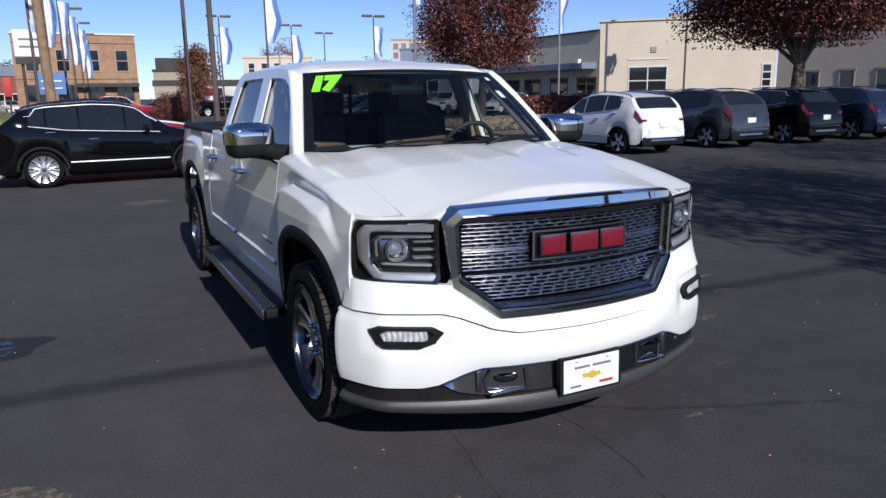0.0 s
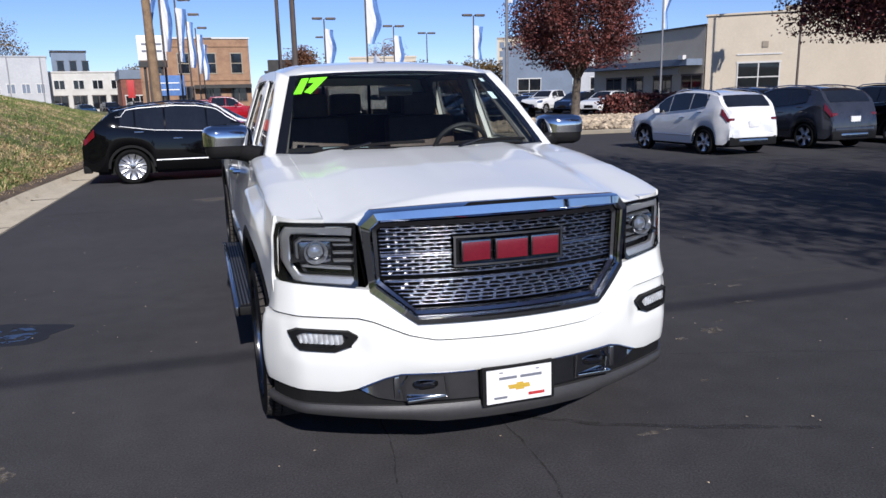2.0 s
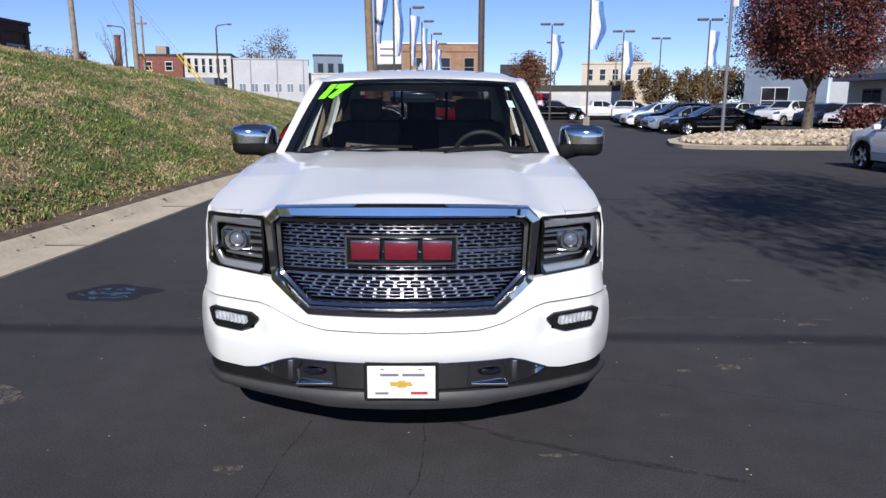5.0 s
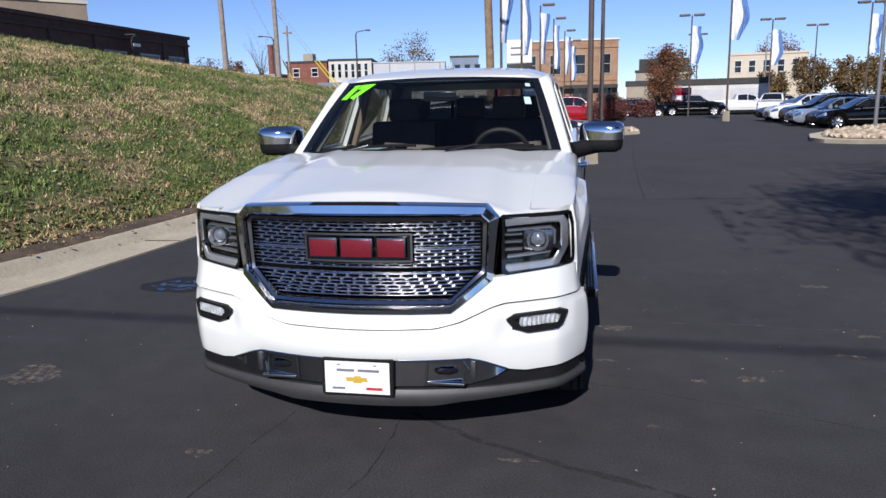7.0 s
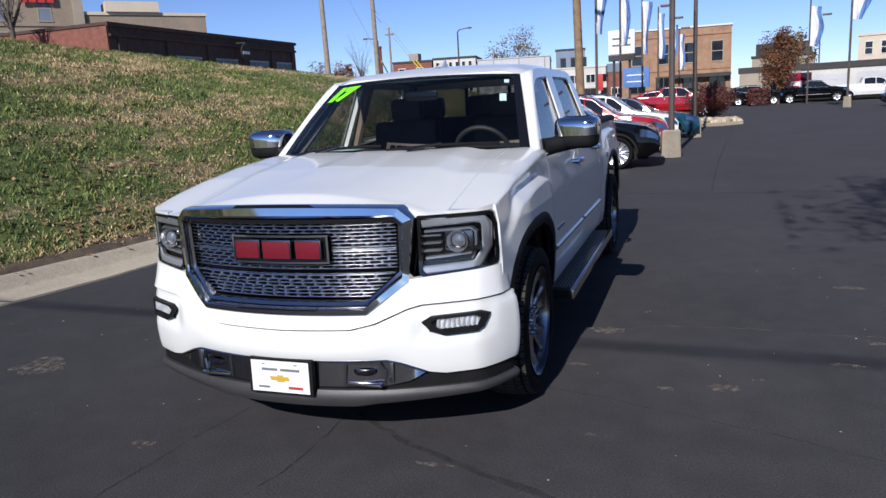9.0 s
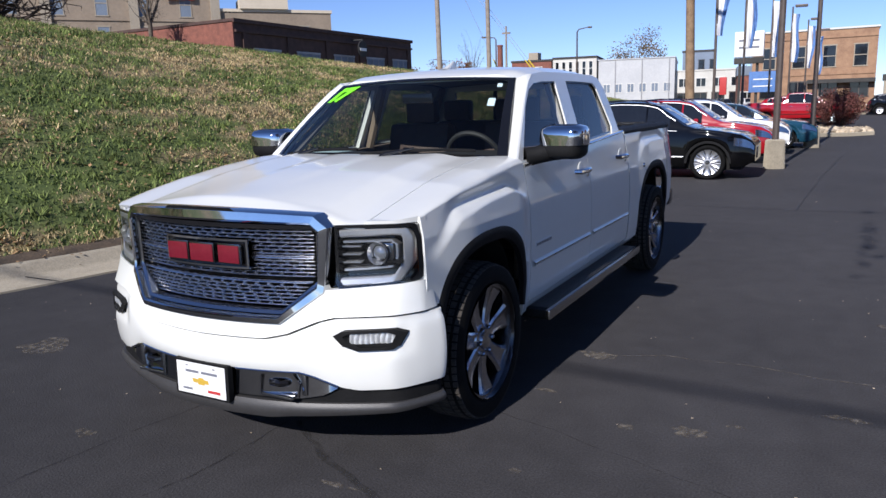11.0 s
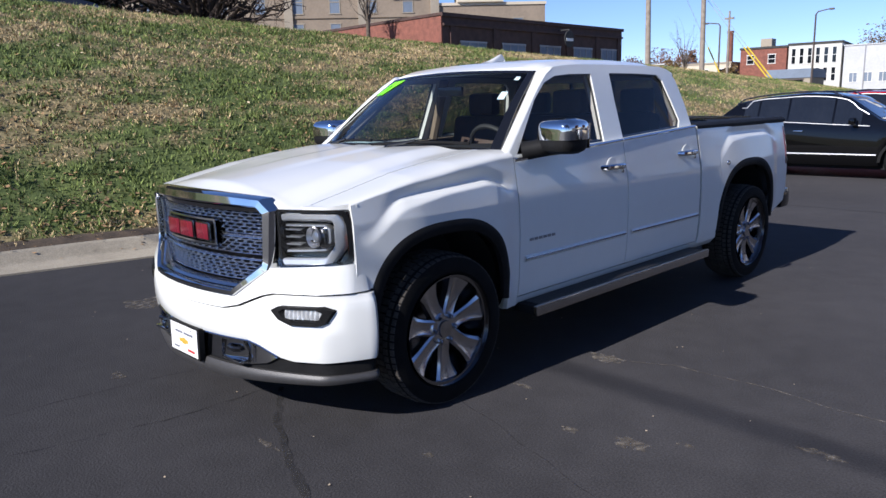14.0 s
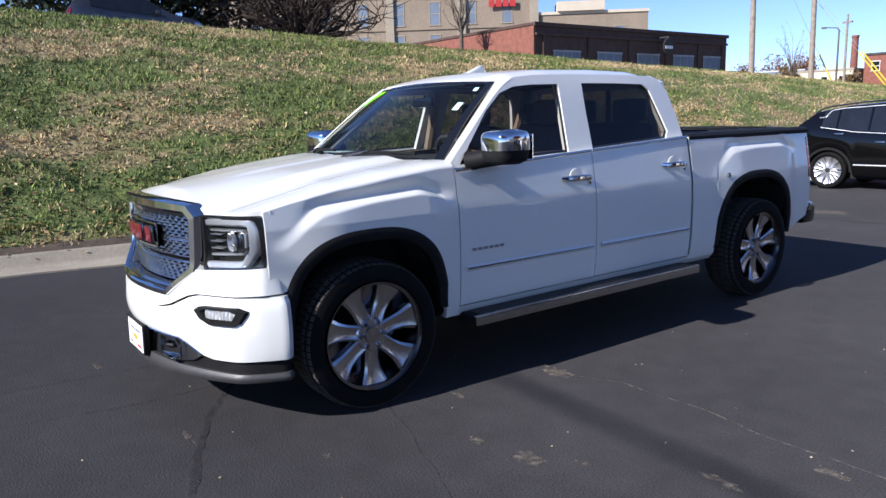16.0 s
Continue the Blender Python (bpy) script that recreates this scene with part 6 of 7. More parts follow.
part("canopy", slab(0.0, ln - 0.2, -1.4, 0.0, 3.3, 3.75), BLUEGREY, ob, "blue-grey canopy", smooth=0)
for u in (2.0, 5.0, 8.6, 12.0):
    window(ob, slab, u, u + 2.2, 0.3, 2.6, BRONZE, (2, 1))
for k in range(5):
    part("sign_block", slab(1.6 + 0.85 * k, 2.2 + 0.85 * k, -0.12, 0.0, 4.2, 4.75), FRAMEWHITE, ob, smooth=0)
part("sign_panel", slab(9.0, 11.6, -0.08, 0.0, 2.75, 3.2), PALEWALL, ob, smooth=0)
part("wall_lamp", slab(ln - 0.9, ln - 0.4, -1.6, -1.3, 3.7, 4.0), FRAMEWHITE, ob, smooth=0)

# dark brick building on the bank
ob, slab, ln = wall_block("dark_brick_building", "long low dark brown brick building on the bank", "building", (-29.3, 30.8), (-29.3, 50.9), 18, 2.2, 6.85, DARKBRICK, DARKBRICK, 0.22)
part("side_wall", slab(-0.12, 0.0, 0.0, 18, 2.2, 6.9), REDBRICK, ob, "red brick end wall", smooth=0)
for u in (1.6, 5.6, 9.6, 13.6, 17.2):
    window(ob, slab, u, u + 2.3, 4.2, 5.35, STEEL, (3, 1), BLUEGREY)
for u in (0.6, 4.6, 8.6, 12.6, 16.4, 19.4):
    part("pilaster", slab(u, u + 0.5, -0.1, 0.0, 2.2, 6.3), DARKBRICK, ob, smooth=0)
part("cornice", slab(0, ln, -0.14, 0.0, 6.3, 6.45), DARKBRICK, ob, smooth=0)
m = Mesh()
m.lathe([(0.001, -0.04), (0.55, -0.04), (0.6, 0.0), (0.55, 0.04), (0.001, 0.04)], 24, (-28.4, 42.6, 5.9))
part("hanging_sign", m, ROOFDARK, ob, "round hanging sign")
m = Mesh()
m.box(-28.35, -28.33, 42.2, 43.0, 5.75, 5.95)
part("sign_band", m, CARDWHITE, ob)
m = Mesh()
m.tube([(-29.3, 42.6, 6.55), (-28.4, 42.6, 6.55), (-28.4, 42.6, 6.4)], 0.04, 6)
part("sign_arm", m, ROOFDARK, ob)

# hotel behind it
ob, slab, ln = wall_block("hotel_building", "tan stucco hotel with narrow paired windows", "building", (-78.0, 27.0), (-55.0, 55.5), 16, 3, 22, HOTELTAN, HOTELTAN, 0.4)
for lev in range(5):
    for k in range(9):
        u = 1.6 + 3.9 * k
        window(ob, slab, u, u + 1.1, 4.6 + 3.4 * lev, 6.9 + 3.4 * lev, TANSTUCCO, (1, 2), BLUEGREY)
    part("string_course", slab(0, ln, -0.12, 0.0, 7.5 + 3.4 * lev, 7.75 + 3.4 * lev), HOTELTAN, ob, smooth=0)
for k in range(5):
    part("pilaster", slab(4.6 + 7.8 * k, 5.5 + 7.8 * k, -0.3, 0.0, 3, 22), TANSTUCCO, ob, smooth=0)
for k in range(4):
    part("sign_block", slab(31.4 + 0.75 * k, 32.0 + 0.75 * k, -0.4, -0.3, 13.0, 13.7), INKRED, ob, smooth=0)
ob, slab, ln = wall_block("hotel_wing", "lower tan hotel wing with a stepped cornice", "building", (-55.0, 55.6), (-47.5, 64.5), 14, 3, 12.0, HOTELTAN, CREAM, 0.3)
part("cornice", slab(2.0, 7.0, -0.4, 3.0, 12.3, 13.3), CREAM, ob, smooth=0)
for k in range(3):
    for lev in range(2):
        window(ob, slab, 1.5 + 3.3 * k, 2.6 + 3.3 * k, 5.0 + 3.4 * lev, 7.2 + 3.4 * lev, TANSTUCCO, (1, 2), BLUEGREY)

# far street fronts
ob, slab, ln = wall_block("pale_warehouse", "long pale painted warehouse with small windows", "building", (-31.7, 111.6), (-20.5, 113.6), 20, 0, 8.0, PALEWALL, PALEWALL, 0.15)
for k in range(6):
    window(ob, slab, 0.8 + 1.8 * k, 1.8 + 1.8 * k, 3.1, 4.3, FRAMEWHITE, (2, 1), BLUEGREY)
for k in range(3):
    part("downpipe", slab(2.5 + 4 * k, 2.65 + 4 * k, -0.1, 0, 0, 8), STEEL, ob, smooth=0)
ob, slab, ln = wall_block("columned_building", "white four-storey building with dark window bays", "building", (-38.6, 110.0), (-31.9, 111.2), 20, 0, 8.5, WHITEWALL, ROOFDARK, 0.3)
for k in range(6):
    window(ob, slab, 0.4 + 1.05 * k, 0.95 + 1.05 * k, 3.4, 5.2, FRAMEWHITE, (1, 2))
    window(ob, slab, 0.4 + 1.05 * k, 0.95 + 1.05 * k, 5.9, 8.0, FRAMEWHITE, (1, 2))
ob, slab, ln = wall_block("white_shop_row", "low white shop row with a flat roof", "building", (-21.0, 115.3), (-10.5, 116.8), 14, 0, 5.9, WHITEWALL, WHITEWALL, 0.2)
for k in range(4):
    window(ob, slab, 0.8 + 2.5 * k, 2.2 + 2.5 * k, 3.6, 4.8, FRAMEWHITE, (2, 1))
    window(ob, slab, 0.6 + 2.5 * k, 2.4 + 2.5 * k, 0.8, 2.6, BRONZE, (2, 1))
ob, slab, ln = wall_block("shop_front", "narrow shop with a blue fascia", "building", (-10.4, 104.0), (-6.9, 104.5), 10, 0, 4.6, REDBRICK, BLUEGREY, 1.2)
window(ob, slab, 0.4, 3.0, 0.6, 2.4, FRAMEWHITE, (3, 1))
ob, slab, ln = wall_block("grey_office", "blue-grey office block behind the warehouse", "building", (-22.5, 130.0), (-17.5, 130.8), 14, 0, 9.6, BLUEGREY, ROOFDARK, 0.3)
for k in range(3):
    window(ob, slab, 0.8 + 1.8 * k, 1.7 + 1.8 * k, 6.8, 8.2, ROOFDARK, (1, 1))
ob, slab, ln = wall_block("red_brick_row", "low red brick row on the far street", "building", (-45.3, 109.2), (-38.8, 109.8), 14, 0, 8.3, REDBRICK, ROOFDARK, 0.3)
for k in range(2):
    window(ob, slab, 1.0 + 3.0 * k, 2.0 + 3.0 * k, 6.2, 7.4, FRAMEWHITE, (1, 2))
part("roof_plant", slab(1.6, 3.2, 4, 6, 8.6, 10.0), TANSTUCCO, ob, smooth=0)
ob, slab, ln = wall_block("far_white_hall", "blue-grey hall beyond the bank", "building", (-64.0, 108.0), (-54.0, 109.5), 16, 0, 6.9, BLUEGREY, PALEWALL, 0.2)
for k in range(4):
    window(ob, slab, 0.8 + 2.3 * k, 2.0 + 2.3 * k, 5.0, 5.8, FRAMEWHITE, (2, 1))
ob, slab, ln = wall_block("low_tan_building", "low tan building with white doors behind the poles", "building", (-53.0, 106.0), (-45.6, 106.8), 12, 0, 6.4, CREAM, TANSTUCCO, 0.25)
for k in range(3):
    window(ob, slab, 0.8 + 2.4 * k, 1.7 + 2.4 * k, 4.4, 5.6, FRAMEWHITE, (1, 1))
ob, slab, ln = wall_block("blue_shed", "blue-roofed shed by the far street", "building", (-31.5, 85.5), (-27.0, 85.9), 6, 0, 3.4, TANSTUCCO, BLUEGREY, 1.0)
window(ob, slab, 0.6, 3.8, 1.8, 3.2, BRONZE, (3, 1))
ob, slab, ln = wall_block("cream_block", "cream three-storey block behind the garage", "building", (22.0, 112.0), (32.0, 109.5), 14, 0, 7.4, CREAM, CREAM, 0.3)
for k in range(5):
    window(ob, slab, 0.8 + 1.9 * k, 1.7 + 1.9 * k, 5.0, 6.6, FRAMEWHITE, (1, 2))
ob, slab, ln = wall_block("small_house", "brown gabled house among trees", "house", (8.0, 100.0), (15.0, 99.0), 8, 0, 5.0, TANSTUCCO, ROOFDARK, 0.3)
window(ob, slab, 1.0, 2.4, 2.4, 3.8, FRAMEWHITE, (2, 1))
window(ob, slab, 4.2, 5.6, 2.4, 3.8, FRAMEWHITE, (2, 1))
part("roof", slab(0.3, 6.7, 1.5, 6.5, 5.2, 6.8), ROOFDARK, ob, smooth=0)
ob, slab, ln = wall_block("apartment_tower", "tall tan apartment tower with rows of balconies", "building", (97.0, 232.0), (112.0, 224.0), 16, 0, 19.5, CREAM, TANSTUCCO, 0.6)
for lev in range(6):
    for k in range(6):
        window(ob, slab, 0.8 + 2.7 * k, 2.4 + 2.7 * k, 2.2 + 2.9 * lev, 4.0 + 2.9 * lev, TANSTUCCO, (1, 1), BLUEGREY)
ob, slab, ln = wall_block("white_hall", "white metal hall beyond the maple", "building", (46.0, 84.0), (56.0, 78.0), 14, 0, 6.4, PALEWALL, PALEWALL, 0.2)
window(ob, slab, 2.0, 5.0, 0.4, 3.4, FRAMEWHITE, (2, 2))
ob, slab, ln = wall_block("blue_hall", "blue-grey hall beyond the maple", "building", (37.5, 88.0), (45.8, 84.2), 14, 0, 7.4, BLUEGREY, BLUEGREY, 0.2)
window(ob, slab, 2.0, 5.0, 0.4, 3.4, FRAMEWHITE, (2, 2))
m = Mesh()
m.lathe([(0.001, 0), (0.8, 0), (0.58, 14.3), (0.66, 14.4), (0.66, 14.8), (0.001, 14.8)], 16, (-65.6, 150.0, 0), "z")
thing("chimney", m, REDBRICK, "tall round red brick chimney", "chimney")

# ---- poles, lamps, flags, sign ----
def flag(parent, x, y, z0, z1, wide, turn):
    """A feather banner, white at the pole and blue at the fly, with soft folds."""
    ca, sa = math.cos(radians(turn)), math.sin(radians(turn))

    def cloth(a, b):
        def fn(u, v):
            d = lerp(a, b, u) * wide * (0.55 + 0.30 * v + 0.15 * math.sin(5 * v + x * 2 + y))
            w = 0.16 * math.sin(6 * v + 4 * u + x) * u + 0.07 * math.sin(11 * v + 7 * u + x * 3)
            return (x + d * ca - w * sa, y + d * sa + w * ca, lerp(z0, z1, v) - 0.12 * d)
        return fn
    f = Mesh().grid(cloth(0.0, 0.62), 5, 14)
    ob = part("banner", f, FLAGWHITE, parent, "white and blue banner", smooth=80)
    f = Mesh().grid(cloth(0.62, 1.0), 5, 14)
    part("banner_edge", f, FLAGBLUE, ob, "blue banner edge", smooth=80)


def light_pole(x, y, h, lamp=True, banner=None, base=True, mat=BRONZE, label="bronze lamp pole with a concrete foot", r=0.075, twin=False, z=0.0):
    ob = root("light_pole", label, "lamp pole", "lamp poles", at=(0, 0, 0))
    m = Mesh()
    m.tube([(x, y, z), (x, y, z + h)], [r, r * 0.75], 10)
    part("pole", m, mat, ob)
    if base:
        m = Mesh()
        m.lathe([(0.001, 0.0), (0.23, 0.0), (0.21, 0.62), (0.18, 0.65), (0.001, 0.65)], 20, (x, y, z), "z")
        part("concrete_foot", m, CONCRETE, ob, "round concrete foot")
    if lamp:
        for s in ((1, -1) if twin else (1,)):
            m = Mesh()
            m.box(min(x + s * 0.15, x + s * 1.0), max(x + s * 0.15, x + s * 1.0), y - 0.2, y + 0.2, z + h - 0.06, z + h + 0.12, 0.05)
            part("lamp_head", m, BRONZE, ob, "flat lamp head")
            m = Mesh()
            m.box(min(x + s * 0.2, x + s * 0.95), max(x + s * 0.2, x + s * 0.95), y - 0.15, y + 0.15, z + h - 0.075, z + h - 0.06)
            part("lamp_glass", m, SATIN, ob)
    if banner:
        flag(ob, x, y, *banner)
    return ob


light_pole(1.18, 15.8, 9.0, False)
light_pole(1.65, 23.4, 9.0, False, (6.0, 8.6, 0.7, 15))
for x, y, h in ((-3.2, 36, 8.6), (-2.7, 43, 8.4), (-2.0, 51, 8.2), (-1.4, 60, 8.2), (-0.7, 69, 8.0), (-0.2, 76, 7.6)):
    light_pole(x, y, h, True, (h - 4.0, h - 0.5, 0.72, 12), False, label="lamp pole with a white and blue banner")
light_pole(12.35, 28.6, 10.0, False, (5.6, 8.0, 0.8, 10), False, STEEL, "grey flag pole on the rock island", z=0.12)
light_pole(10.3, 48.0, 9.0, True, (5.2, 8.4, 1.3, 10), True, label="lamp pole with a tall white and blue banner", twin=True)
light_pole(17.0, 66.0, 8.0, True, (4.2, 7.2, 1.2, 10), False, label="lamp pole with a white and blue banner", twin=True)
light_pole(9.8, 62.0, 8.2, True, (4.4, 7.4, 1.2, 10), False, label="lamp pole with a white and blue banner", twin=True)
light_pole(13.5, 84.0, 8.4, True, None, False, label="bronze lamp pole with twin heads far off", twin=True)
light_pole(24.0, 78.0, 8.4, True, None, False, label="bronze lamp pole with twin heads far off", twin=True)
light_pole(22.0, 58.0, 8.2, True, (4.6, 7.4, 1.2, 10), False, label="lamp pole with a white and blue banner", twin=True)
light_pole(28.5, 40.0, 9.5, False, (5.6, 9.2, 0.9, 10), False, STEEL, "grey flag pole before the cream building")
light_pole(33.5, 33.3, 12.0, True, (8.2, 9.6, 0.8, 10), False, label="tall lamp pole before the cream building")


def street_lamp(x, y, z, h, reach, mat=STEEL):
    ob = root("street_lamp", "grey street lamp with a curved arm", "street lamp", "street lamps")
    m = Mesh()
    m.tube([(x, y, z), (x, y, z + h * 0.97), (x + reach * 0.15, y, z + h), (x + reach, y, z + h + 0.15)], [0.12, 0.08, 0.06, 0.05], 8)
    part("pole", m, mat, ob)
    m = Mesh()
    m.box(min(x + reach, x + reach * 1.35), max(x + reach, x + reach * 1.35), y - 0.15, y + 0.15, z + h + 0.05, z + h + 0.22, 0.04)
    part("lamp_head", m, mat, ob)


street_lamp(-33.0, 76.0, 1.0, 8.2, -1.3, BRONZE)
street_lamp(22.5, 92.0, 0.0, 8.8, 1.4)
street_lamp(-23.4, 76.0, 0.5, 8.9, 1.2, BRONZE)


def utility_pole(x, y, z, h, mat, lean=0.0, r=0.16, arm=1.2):
    ob = root("utility_pole", "weathered round timber utility pole", "utility pole", "utility poles")
    m = Mesh()
    m.tube([(x, y, z - 0.3), (x + lean * 0.5, y, z + h / 2), (x + lean, y, z + h)], [r, r * 0.85, r * 0.65], 12)
    part("pole", m, mat, ob)
    m = Mesh()
    m.box(x + lean - arm, x + lean + arm, y - 0.08, y + 0.08, z + h - 0.7, z + h - 0.55)
    part("crossarm", m, mat, ob)
    return ob


utility_pole(-2.45, 25.8, 0, 13, TIMBER, -0.35, 0.17)
utility_pole(-21.6, 41.8, 2.4, 11, GREYTIMBER, -0.2, 0.19)
utility_pole(-18.7, 43.4, 2.2, 11, GREYTIMBER, -0.15, 0.17)
utility_pole(-25.6, 62.0, 1.4, 7.4, GREYTIMBER, 0, 0.12, 0.4)
for x, y, dx in ((-14.6, 45.0, -1.75), (-14.95, 45.3, -1.75), (-17.9, 45.0, -1.0)):
    m = Mesh()
    z = hill_z(x, y)
    m.tube([(x, y, z), (x + dx, y - 0.5, z + 2.4)], 0.045, 8)
    g = thing("guy_wire_guard", m, YELLOW, "yellow plastic guard on a slanted guy wire", "wire guard", "guy wires")
    w = Mesh()
    w.tube([(x + dx, y - 0.5, z + 2.4), (x + dx * 3.0, y - 1.5, z + 7.2)], 0.012, 5)
    part("guy_wire", w, STEEL, g)

sign = root("pylon_sign", "white and dark pylon sign on posts", "sign")
m = Mesh()
m.box(-5.0, -3.0, 57.0, 57.5, 4.6, 6.4, 0.03)
part("upper_panel", m, CARDWHITE, sign, "white panel with plain grey bars")
m = Mesh()
m.box(-5.0, -3.0, 56.98, 57.5, 4.1, 4.55, 0.02)
part("dark_panel", m, ROOFDARK, sign)
m = Mesh()
m.box(-3.9, -1.9, 57.0, 57.4, 2.0, 3.5, 0.03)
part("blue_panel", m, FLAGBLUE, sign, "blue panel with plain pale bars")
for z in (5.2, 5.7):
    m = Mesh()
    m.box(-4.7, -3.3, 56.97, 57.0, z, z + 0.14)
    part("print_bar", m, INKGREY, sign)
for z in (2.4, 2.9):
    m = Mesh()
    m.box(-3.6, -2.3, 56.97, 57.0, z, z + 0.08)
    part("print_bar", m, CARDWHITE, sign)
for x in (-4.6, -3.4):
    m = Mesh()
    m.tube([(x, 57.25, 0), (x, 57.25, 4.2)], 0.1, 8)
    part("post", m, ROOFDARK, sign)
bill = root("red_sign", "small red sign board on a post", "sign")
m = Mesh()
m.box(-5.95, -5.45, 57.0, 57.2, 1.9, 3.2, 0.02)
part("panel", m, INKRED, bill)
m = Mesh()
m.tube([(-5.65, 57.1, 0), (-5.65, 57.1, 1.7)], 0.06, 8)
part("post", m, ROOFDARK, bill)


# ---- trees and shrubs ----
def leafy(centre, radii, n, size, seed, clumps=40, low=0.0):
    """Many small leaves in clumps that leave gaps and an uneven outline."""
    rng = np.random.default_rng(seed)
    c = rng.normal(size=(clumps, 3))
    c /= np.linalg.norm(c, axis=1)[:, None]
    c *= rng.uniform(0.45, 0.98, clumps)[:, None] ** 0.7
    which = rng.integers(0, clumps, n)
    p = c[which] + np.clip(rng.normal(size=(n, 3)), -1.7, 1.7) * rng.uniform(0.10, 0.24, clumps)[which][:, None]
    p = p * np.array(radii) + np.array(centre)
    p = p[p[:, 2] > centre[2] - radii[2] * (0.95 - low)]
    n = len(p)
    a = rng.normal(size=(n, 3))
    a /= np.linalg.norm(a, axis=1)[:, None]
    b = np.cross(a, rng.normal(size=(n, 3)))
    b /= np.linalg.norm(b, axis=1)[:, None]
    s = rng.uniform(0.6, 1.3, n)[:, None] * size
    v = np.stack([p - a * s, p + b * s * 0.6, p + a * s, p - b * s * 0.6], 1).reshape(-1, 3)
    q = Mesh()
    q.v = [tuple(r) for r in v.tolist()]
    q.f = [(4 * i, 4 * i + 1, 4 * i + 2, 4 * i + 3) for i in range(n)]
    return q, c * np.array(radii) + np.array(centre)


def tree(name, label, x, y, z, h, spread, trunk_h, leaf_mat, bark=BARK, n=7000, leaf=0.11, r=0.2, seed=1, bare=False, low=0.0, clumps=46):
    ob = root(name, label, "tree")
    rng = random.Random(seed)
    crown_c = (x, y, z + trunk_h + (h - trunk_h) / 2)
    radii = (spread, spread, (h - trunk_h) / 2)
    crown, tips = leafy(crown_c, radii, n, leaf, seed, clumps, low)
    m = Mesh()
    fork = Vector((x + 0.1, y, z + trunk_h * 0.95))
    m.tube([(x, y, z - 0.15), (x, y, z + 0.15), (x + 0.03, y + 0.02, z + trunk_h * 0.5), tuple(fork)], [r * 1.35, r, r * 0.85, r * 0.75], 12)
    part("trunk", m, bark, ob, smooth=60)
    for t in tips[: 26 if not bare else len(tips)]:
        t = Vector(t.tolist())
        wild = spread * 0.20 if bare else 0.3
        mid = lerp(fork, t, 0.5) + Vector((rng.uniform(-wild, wild), rng.uniform(-wild, wild), rng.uniform(-wild * 0.5 if bare else 0.0, wild * 1.2 if bare else 0.6)))
        limbs = Mesh()
        if not bare:
            limbs.tube([fork - Vector((0, 0, 0.3)), lerp(fork, mid, 0.5), mid, t], [r * 0.42, r * 0.26, r * 0.16, r * 0.05], 6)
        else:
            bend = lambda a, b, k, j: lerp(a, b, k) + Vector((rng.uniform(-j, j), rng.uniform(-j, j), rng.uniform(-j, j)))
            way = [fork - Vector((0, 0, 0.3)), bend(fork, mid, 0.35, wild * 0.3), bend(fork, mid, 0.7, wild * 0.3), mid, bend(mid, t, 0.35, wild * 0.35), bend(mid, t, 0.7, wild * 0.35), t]
            limbs.tube(way, [r * 0.36, r * 0.24, r * 0.17, r * 0.12, r * 0.08, r * 0.05, r * 0.02], 6)
            for k in range(11):
                i = rng.randrange(2, 6)
                o = lerp(way[i], way[i + 1], rng.random())
                e = o + Vector((rng.uniform(-1, 1), rng.uniform(-1, 1), rng.uniform(-.7, .9))) * spread * 0.26
                limbs.tube([o, bend(o, e, 0.5, spread * 0.06), e], [r * 0.055, r * 0.035, r * 0.012], 4)
        part("limb", limbs, bark, ob, smooth=60)
    if not bare:
        part("crown", crown, leaf_mat, ob, smooth=0, fix=False)
    return ob


tree("maple_tree", "maple with dense dark red autumn leaves", 17.3, 31.2, 0.15, 9.2, 3.1, 2.4, MAPLE, n=62000, leaf=0.066, r=0.26, seed=3, clumps=58)
tree("maple_tree", "broad maple with dark red autumn leaves", 24.2, 17.8, 0, 10.4, 4.8, 2.9, MAPLE, n=100000, leaf=0.068, r=0.28, seed=5, low=0.05, clumps=64)
tree("street_tree", "small russet tree by the garage", 8.0, 65.6, 0, 6.3, 1.45, 0.9, RUSSET, n=9000, leaf=0.085, r=0.16, seed=8)
tree("street_tree", "thin bare-topped russet tree behind the garage", 10.6, 76.0, 0, 6.6, 1.8, 1.8, OCHRE, n=1500, leaf=0.13, r=0.14, seed=9)
for i, (x, y, h, sp, mt) in enumerate(((29.9, 100, 6.6, 2.2, OCHRE), (35.0, 101, 6.2, 2.6, OCHRE), (39, 101, 6.6, 3.0, OCHRE), (24.2, 96, 4.6, 1.8, OCHRE), (46, 106, 7.0, 3.5, OCHRE), (-33.0, 143, 15.0, 5.2, OCHRE), (40, 160, 13, 5, RUSSET), (-67, 124, 10.4, 2.7, RUSSET), (-62, 124, 10.2, 2.7, RUSSET), (-73, 124, 9.4, 2.6, RUSSET), (-52.6, 102, 6.6, 1.9, OCHRE), (-10, 150, 9.0, 5, OCHRE), (-43.0, 100, 5.4, 1.6, OCHRE))):
    tree("far_tree", "autumn tree on the far side of the lot", x, y, 0, h, sp, h * 0.2, mt, n=4200, leaf=0.17, r=0.2, seed=20 + i)
tree("bare_tree", "old bare tree with dark spreading limbs on the bank", -31.0, 15.8, hill_z(-31, 15.8), 8.0, 6.2, 0.9, RUSSET, DARKBARK, n=10, r=0.46, seed=31, bare=True, clumps=90)
tree("bare_tree", "slim bare tree before the red brick end wall", -34.0, 28.7, hill_z(-34, 28.7), 9.5, 2.2, 3.4, RUSSET, BARK, n=10, r=0.16, seed=36, bare=True, clumps=24)
